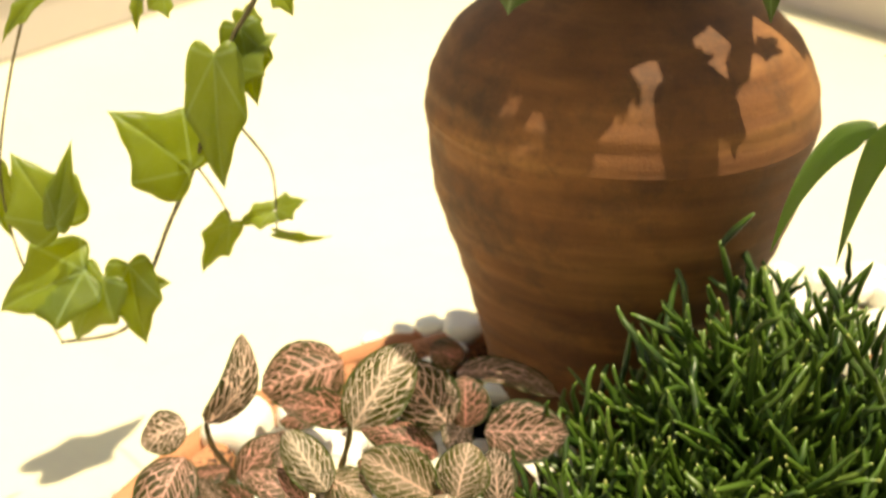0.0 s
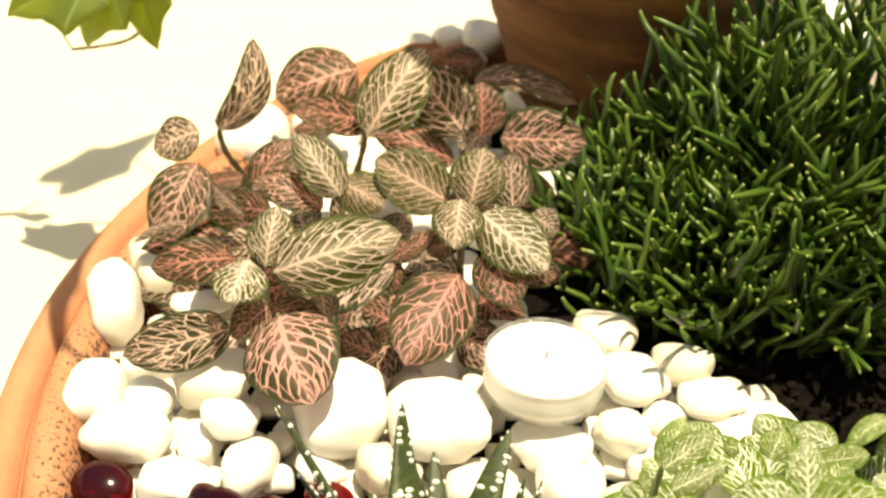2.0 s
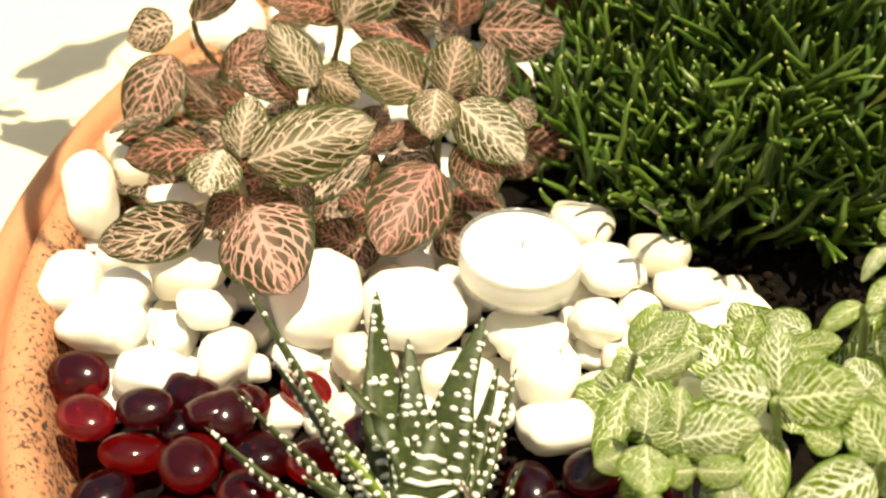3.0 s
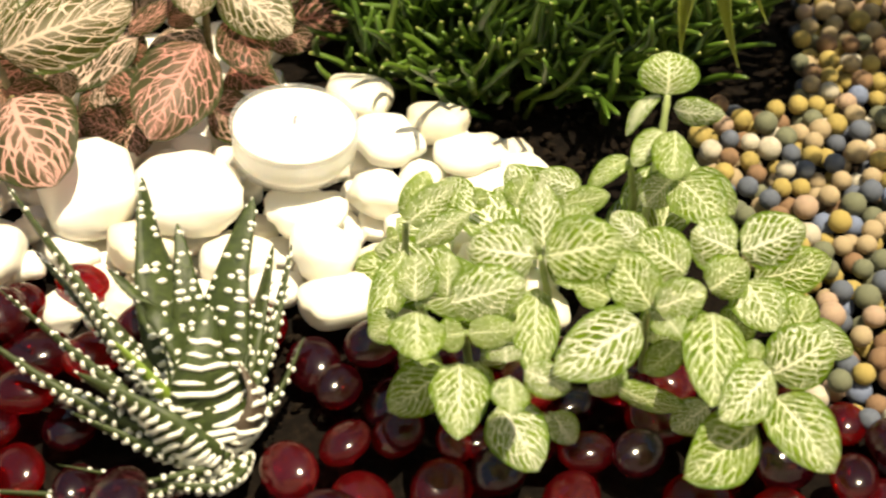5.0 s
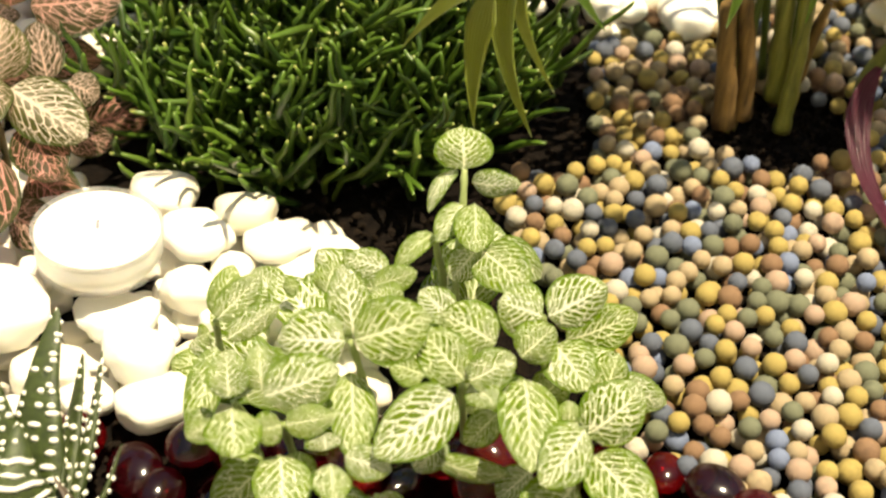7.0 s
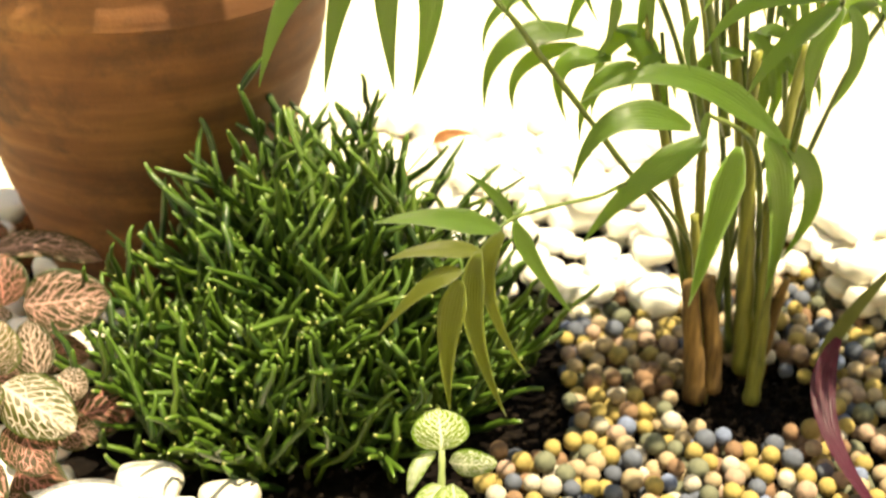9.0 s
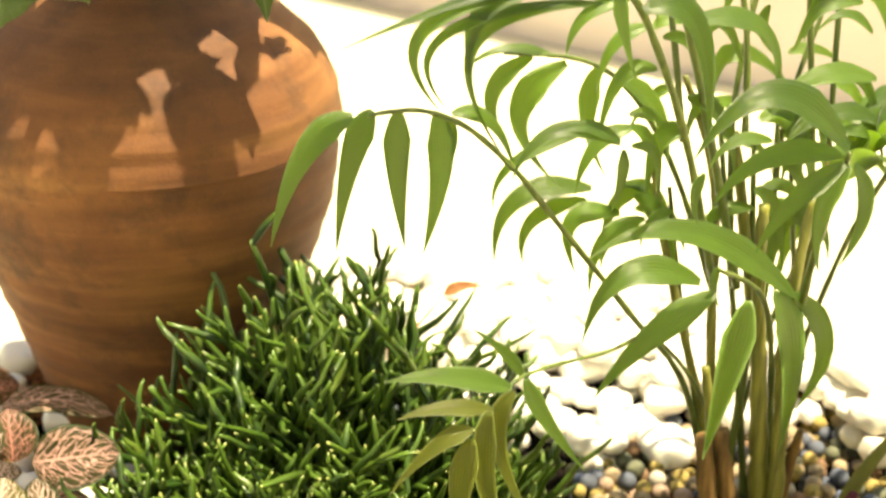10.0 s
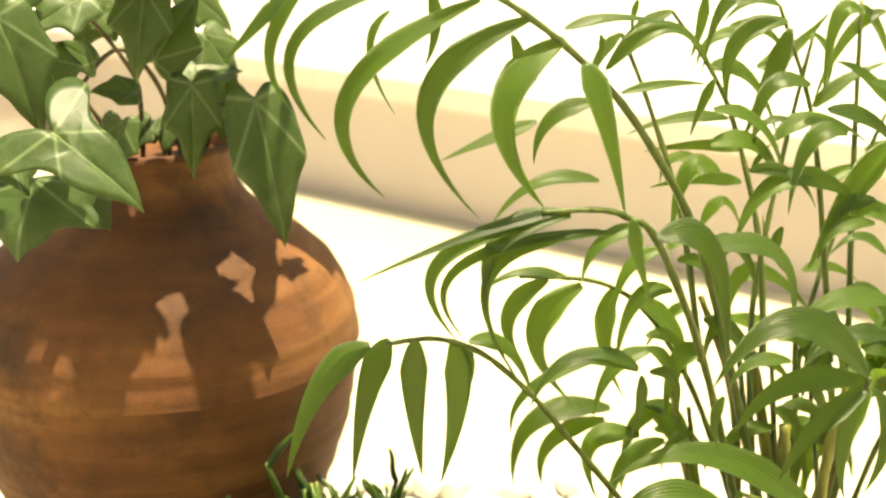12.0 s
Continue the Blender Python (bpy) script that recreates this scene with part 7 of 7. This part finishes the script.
ivy_leaf((-0.0799, 0.4950, 0.0863), (-0.0935, 0.4930, 0.0643), 0.0149, 0, 0.62)
ivy_leaf((-0.0630, 0.4950, 0.0910), (-0.0781, 0.4950, 0.0853), 0.0113, 0, 0.62)
ivy_leaf((-0.0611, 0.4950, 0.0917), (-0.0493, 0.4950, 0.0964), 0.0117, 0, 0.62)
ivy_leaf((-0.0612, 0.4950, 0.0813), (-0.0394, 0.4950, 0.0787), 0.0059, 60, 0.62)
ivy_leaf((-0.1083, 0.4950, 0.1803), (-0.1108, 0.4950, 0.1637), 0.0054, 0, 0.62)
ivy_leaf((-0.0990, 0.4950, 0.1793), (-0.1057, 0.4950, 0.1733), 0.0168, 0, 0.62)
ivy_leaf((-0.1434, 0.4900, 0.1805), (-0.1612, 0.4900, 0.1623), 0.0091, 0, 0.62)
ivy_leaf((-0.0576, 0.5000, 0.1802), (-0.0517, 0.5000, 0.1694), 0.0106, 0, 0.62)
ivy_leaf((-0.0701, 0.4950, 0.1729), (-0.0655, 0.4950, 0.1599), 0.0105, 0, 0.62)
ivy_leaf((-0.1708, 0.4950, 0.1092), (-0.1683, 0.4950, 0.0774), 0.0133, 0, 0.62)
ivy_stem([(-0.1475, 0.5000, 0.1842), (-0.1588, 0.4950, 0.1508), (-0.1679, 0.4930, 0.1101), (-0.1648, 0.4900, 0.0773), (-0.1551, 0.4870, 0.0481), (-0.1508, 0.4870, 0.0360)], 0.0006)
# ivy: a second vine that arches high over the rim of the dish and shades it
ivy_stem([(0.0560, 0.4850, 0.2000), (0.0250, 0.4700, 0.2750), (-0.0350, 0.4550, 0.3000), (-0.0830, 0.4200, 0.2900), (-0.0930, 0.3750, 0.2780), (-0.0860, 0.3250, 0.2700)], 0.0010)
ivy_stem([(-0.0350, 0.4550, 0.3000), (-0.0750, 0.5100, 0.2900), (-0.1050, 0.5450, 0.2780)], 0.0006)
ivy_leaf((-0.0880, 0.3860, 0.2780), (-0.0850, 0.3120, 0.2640), 0.0420, 60, 0.5)
ivy_leaf((-0.0930, 0.3580, 0.2780), (-0.1100, 0.3150, 0.2700), 0.0300, 60, 0.3)
ivy_leaf((-0.1250, 0.5130, 0.2780), (-0.0860, 0.5600, 0.2700), 0.0330, 0, 0.6)
ivy_leaf((-0.0800, 0.4160, 0.2860), (-0.0980, 0.4080, 0.2800), 0.0120, 60, 0.5)
# ivy: upper leaves, which shade the vase
ivy_leaf((0.1374, 0.4832, 0.2976), (0.1805, 0.4931, 0.2767), 0.0308, -26, 0.80)
ivy_leaf((0.1046, 0.4346, 0.3076), (0.1350, 0.4151, 0.3185), 0.0293, -15, 0.98)
ivy_leaf((0.1102, 0.4998, 0.2787), (0.1275, 0.4478, 0.2836), 0.0514, -7, 0.00)
ivy_leaf((0.0376, 0.4781, 0.3266), (0.0396, 0.5236, 0.3383), 0.0436, -3, 0.49)
ivy_leaf((0.0934, 0.4299, 0.3243), (0.0798, 0.4502, 0.3316), 0.0141, -10, 0.57)
ivy_leaf((0.1123, 0.4740, 0.3254), (0.1034, 0.4315, 0.3218), 0.0291, 18, 0.30)
ivy_leaf((0.0550, 0.4464, 0.3349), (0.0542, 0.4818, 0.3351), 0.0208, 22, 0.94)
ivy_leaf((0.0248, 0.4743, 0.2877), (0.0765, 0.4591, 0.2808), 0.0544, -27, 0.81)
ivy_leaf((0.0811, 0.4348, 0.2770), (0.0717, 0.4244, 0.2769), 0.0103, 3, 0.15)
ivy_leaf((0.1342, 0.4563, 0.3206), (0.1251, 0.4230, 0.3236), 0.0094, -15, 0.66)
ivy_leaf((0.0746, 0.4242, 0.3054), (0.0727, 0.4714, 0.3120), 0.0179, 15, 0.46)
ivy_leaf((0.0496, 0.4439, 0.3157), (0.0326, 0.4402, 0.3067), 0.0181, 1, 0.55)
ivy_leaf((0.0814, 0.4576, 0.3000), (0.1112, 0.4425, 0.2809), 0.0385, -21, 0.57)
ivy_leaf((0.1463, 0.4618, 0.3120), (0.1292, 0.4489, 0.3184), 0.0127, -18, 1.00)
ivy_leaf((0.1132, 0.4396, 0.3261), (0.1227, 0.4447, 0.3203), 0.0117, 8, 0.58)
ivy_leaf((0.0650, 0.4682, 0.2954), (0.0663, 0.4257, 0.2889), 0.0366, -29, 0.56)


# ---- lower leaves of the two nerve plants, half hidden under the upper ones ----
def underleaves():
    rng = random.Random(77)
    for make, at, rx, ry, count in ((pink_leaf, (-0.03, 0.375), 0.062, 0.05, 34), (green_leaf, (0.105, 0.238), 0.058, 0.045, 40)):
        for _ in range(count):
            a, d = rng.uniform(0, 2 * math.pi), math.sqrt(rng.random())
            base = Vector((at[0] + rx * d * math.cos(a), at[1] + ry * d * math.sin(a), rng.uniform(0.008, 0.022)))
            way = Vector((math.cos(a) + rng.uniform(-0.6, 0.6), math.sin(a) + rng.uniform(-0.9, 0.3), rng.uniform(-0.2, 0.35))).normalized()
            size = rng.uniform(0.017, 0.027)
            tip = base + way * size
            tip.z = max(0.008, tip.z)
            if make is green_leaf and tip.y < 0.218:
                continue
            make(tuple(base), tuple(tip), size * 0.62, rng.uniform(-25, 25), 0.15)


underleaves()


# ---- palm: sheaths at the foot of the canes, and the fuller growth behind ----
def palm_growth():
    rng = random.Random(91)
    for x, y, lean, r in ((0.2615, 0.3640, -0.006, 0.0030), (0.2660, 0.3650, -0.002, 0.0026), (0.2810, 0.3590, 0.002, 0.0034), (0.2845, 0.3560, 0.006, 0.0028)):
        pts = [Vector((x + lean * u * u, y, -0.004 + 0.045 * u)) - PALM.location for u in (0, 0.15, 0.35, 0.6, 0.85, 1.0)]
        bm = bmesh.new()
        tube_rows(bm, None, pts, [r * k for k in (1.1, 1.2, 1.05, 0.85, 0.7, 0.5)], 10)
        bmesh.ops.recalc_face_normals(bm, faces=bm.faces)
        part("sheath", bm, M_SHEATH, PALM, "brown papery sheath")
    for pts, r in ((((0.2497, 0.3420, 0.0040), (0.2483, 0.3433, 0.0200), (0.2455, 0.3447, 0.0395), (0.2439, 0.3460, 0.0533)), 0.0040), (((0.2563, 0.3420, 0.0065), (0.2555, 0.3433, 0.0236), (0.2522, 0.3447, 0.0431), (0.2500, 0.3460, 0.0546)), 0.0034)):
        bm = bmesh.new()
        tube_rows(bm, None, [q - PALM.location for q in spline(pts, 4)], [r * (1.12 - 0.035 * k) * (1 + 0.08 * math.sin(k * 1.9)) for k in range(13)], 10)
        bmesh.ops.recalc_face_normals(bm, faces=bm.faces)
        part("sheath", bm, M_SHEATH, PALM, "brown papery sheath")
    for k in range(2):
        a = radians(rng.uniform(-35, 15))
        foot = Vector((0.272 + rng.uniform(-0.012, 0.014), 0.363 + rng.uniform(-0.004, 0.008), 0.0))
        out = Vector((math.cos(a), math.sin(a), 0))
        high, reach = rng.uniform(0.15, 0.24), rng.uniform(0.04, 0.09)
        rach = spline([foot, foot + out * reach * 0.15 + Vector((0, 0, high * 0.55)), foot + out * reach * 0.5 + Vector((0, 0, high)), foot + out * reach * 1.2 + Vector((0, 0, high * 1.02))], 8)
        stalk("stem", PALM, M_PALM_RIB, [tuple(q) for q in rach[::4]], 0.0013, 0.5)
        n = len(rach)
        for i in range(int(n * 0.55), n - 1):
            d = (rach[i + 1] - rach[i - 1]).normalized()
            side = d.cross(Vector((0, 0, 1))).normalized()
            for s in (-1, 1):
                size = rng.uniform(0.038, 0.062)
                way = (side * s + d * 0.7).normalized()
                mid = rach[i] + way * size * 0.55 + Vector((0, 0, 0.004))
                tip = rach[i] + way * size * 0.95 + Vector((0, 0, -size * rng.uniform(0.15, 0.55)))
                palm_leaflet(tuple(rach[i]), tuple(mid), tuple(tip), rng.uniform(0.006, 0.009))


palm_growth()


# ---- crumbs of soil where it lies bare ----
def build_crumbs():
    rng = random.Random(123)
    bm = bmesh.new()
    for x0, y0, rx, ry, count in ((0.268, 0.336, 0.036, 0.031, 420), (0.10, 0.325, 0.06, 0.02, 160), (0.05, 0.345, 0.03, 0.02, 80), (0.02, 0.235, 0.05, 0.03, 160), (0.20, 0.36, 0.03, 0.03, 120)):
        for _ in range(count):
            a, d = rng.uniform(0, 6.283), math.sqrt(rng.random())
            r = rng.uniform(0.0006, 0.0022)
            p = Vector((x0 + rx * d * math.cos(a), y0 + ry * d * math.sin(a), rng.uniform(-0.002, 0.0015)))
            m = Matrix.Translation(p) @ Euler((rng.uniform(0, 3), rng.uniform(0, 3), 0)).to_matrix().to_4x4() @ Matrix.Diagonal((r, r * 0.8, r * 0.65, 1))
            vs = bmesh.ops.create_icosphere(bm, subdivisions=1, radius=1.0, matrix=m)["verts"]
            for v in vs:
                v.co += Vector((rng.uniform(-1, 1), rng.uniform(-1, 1), rng.uniform(-1, 1))) * r * 0.22
    tagged(part("soil_crumbs", bm, M_CRUMB, smooth=False), "loose dark crumbs of potting soil", "soil", kind="stuff")


build_crumbs()
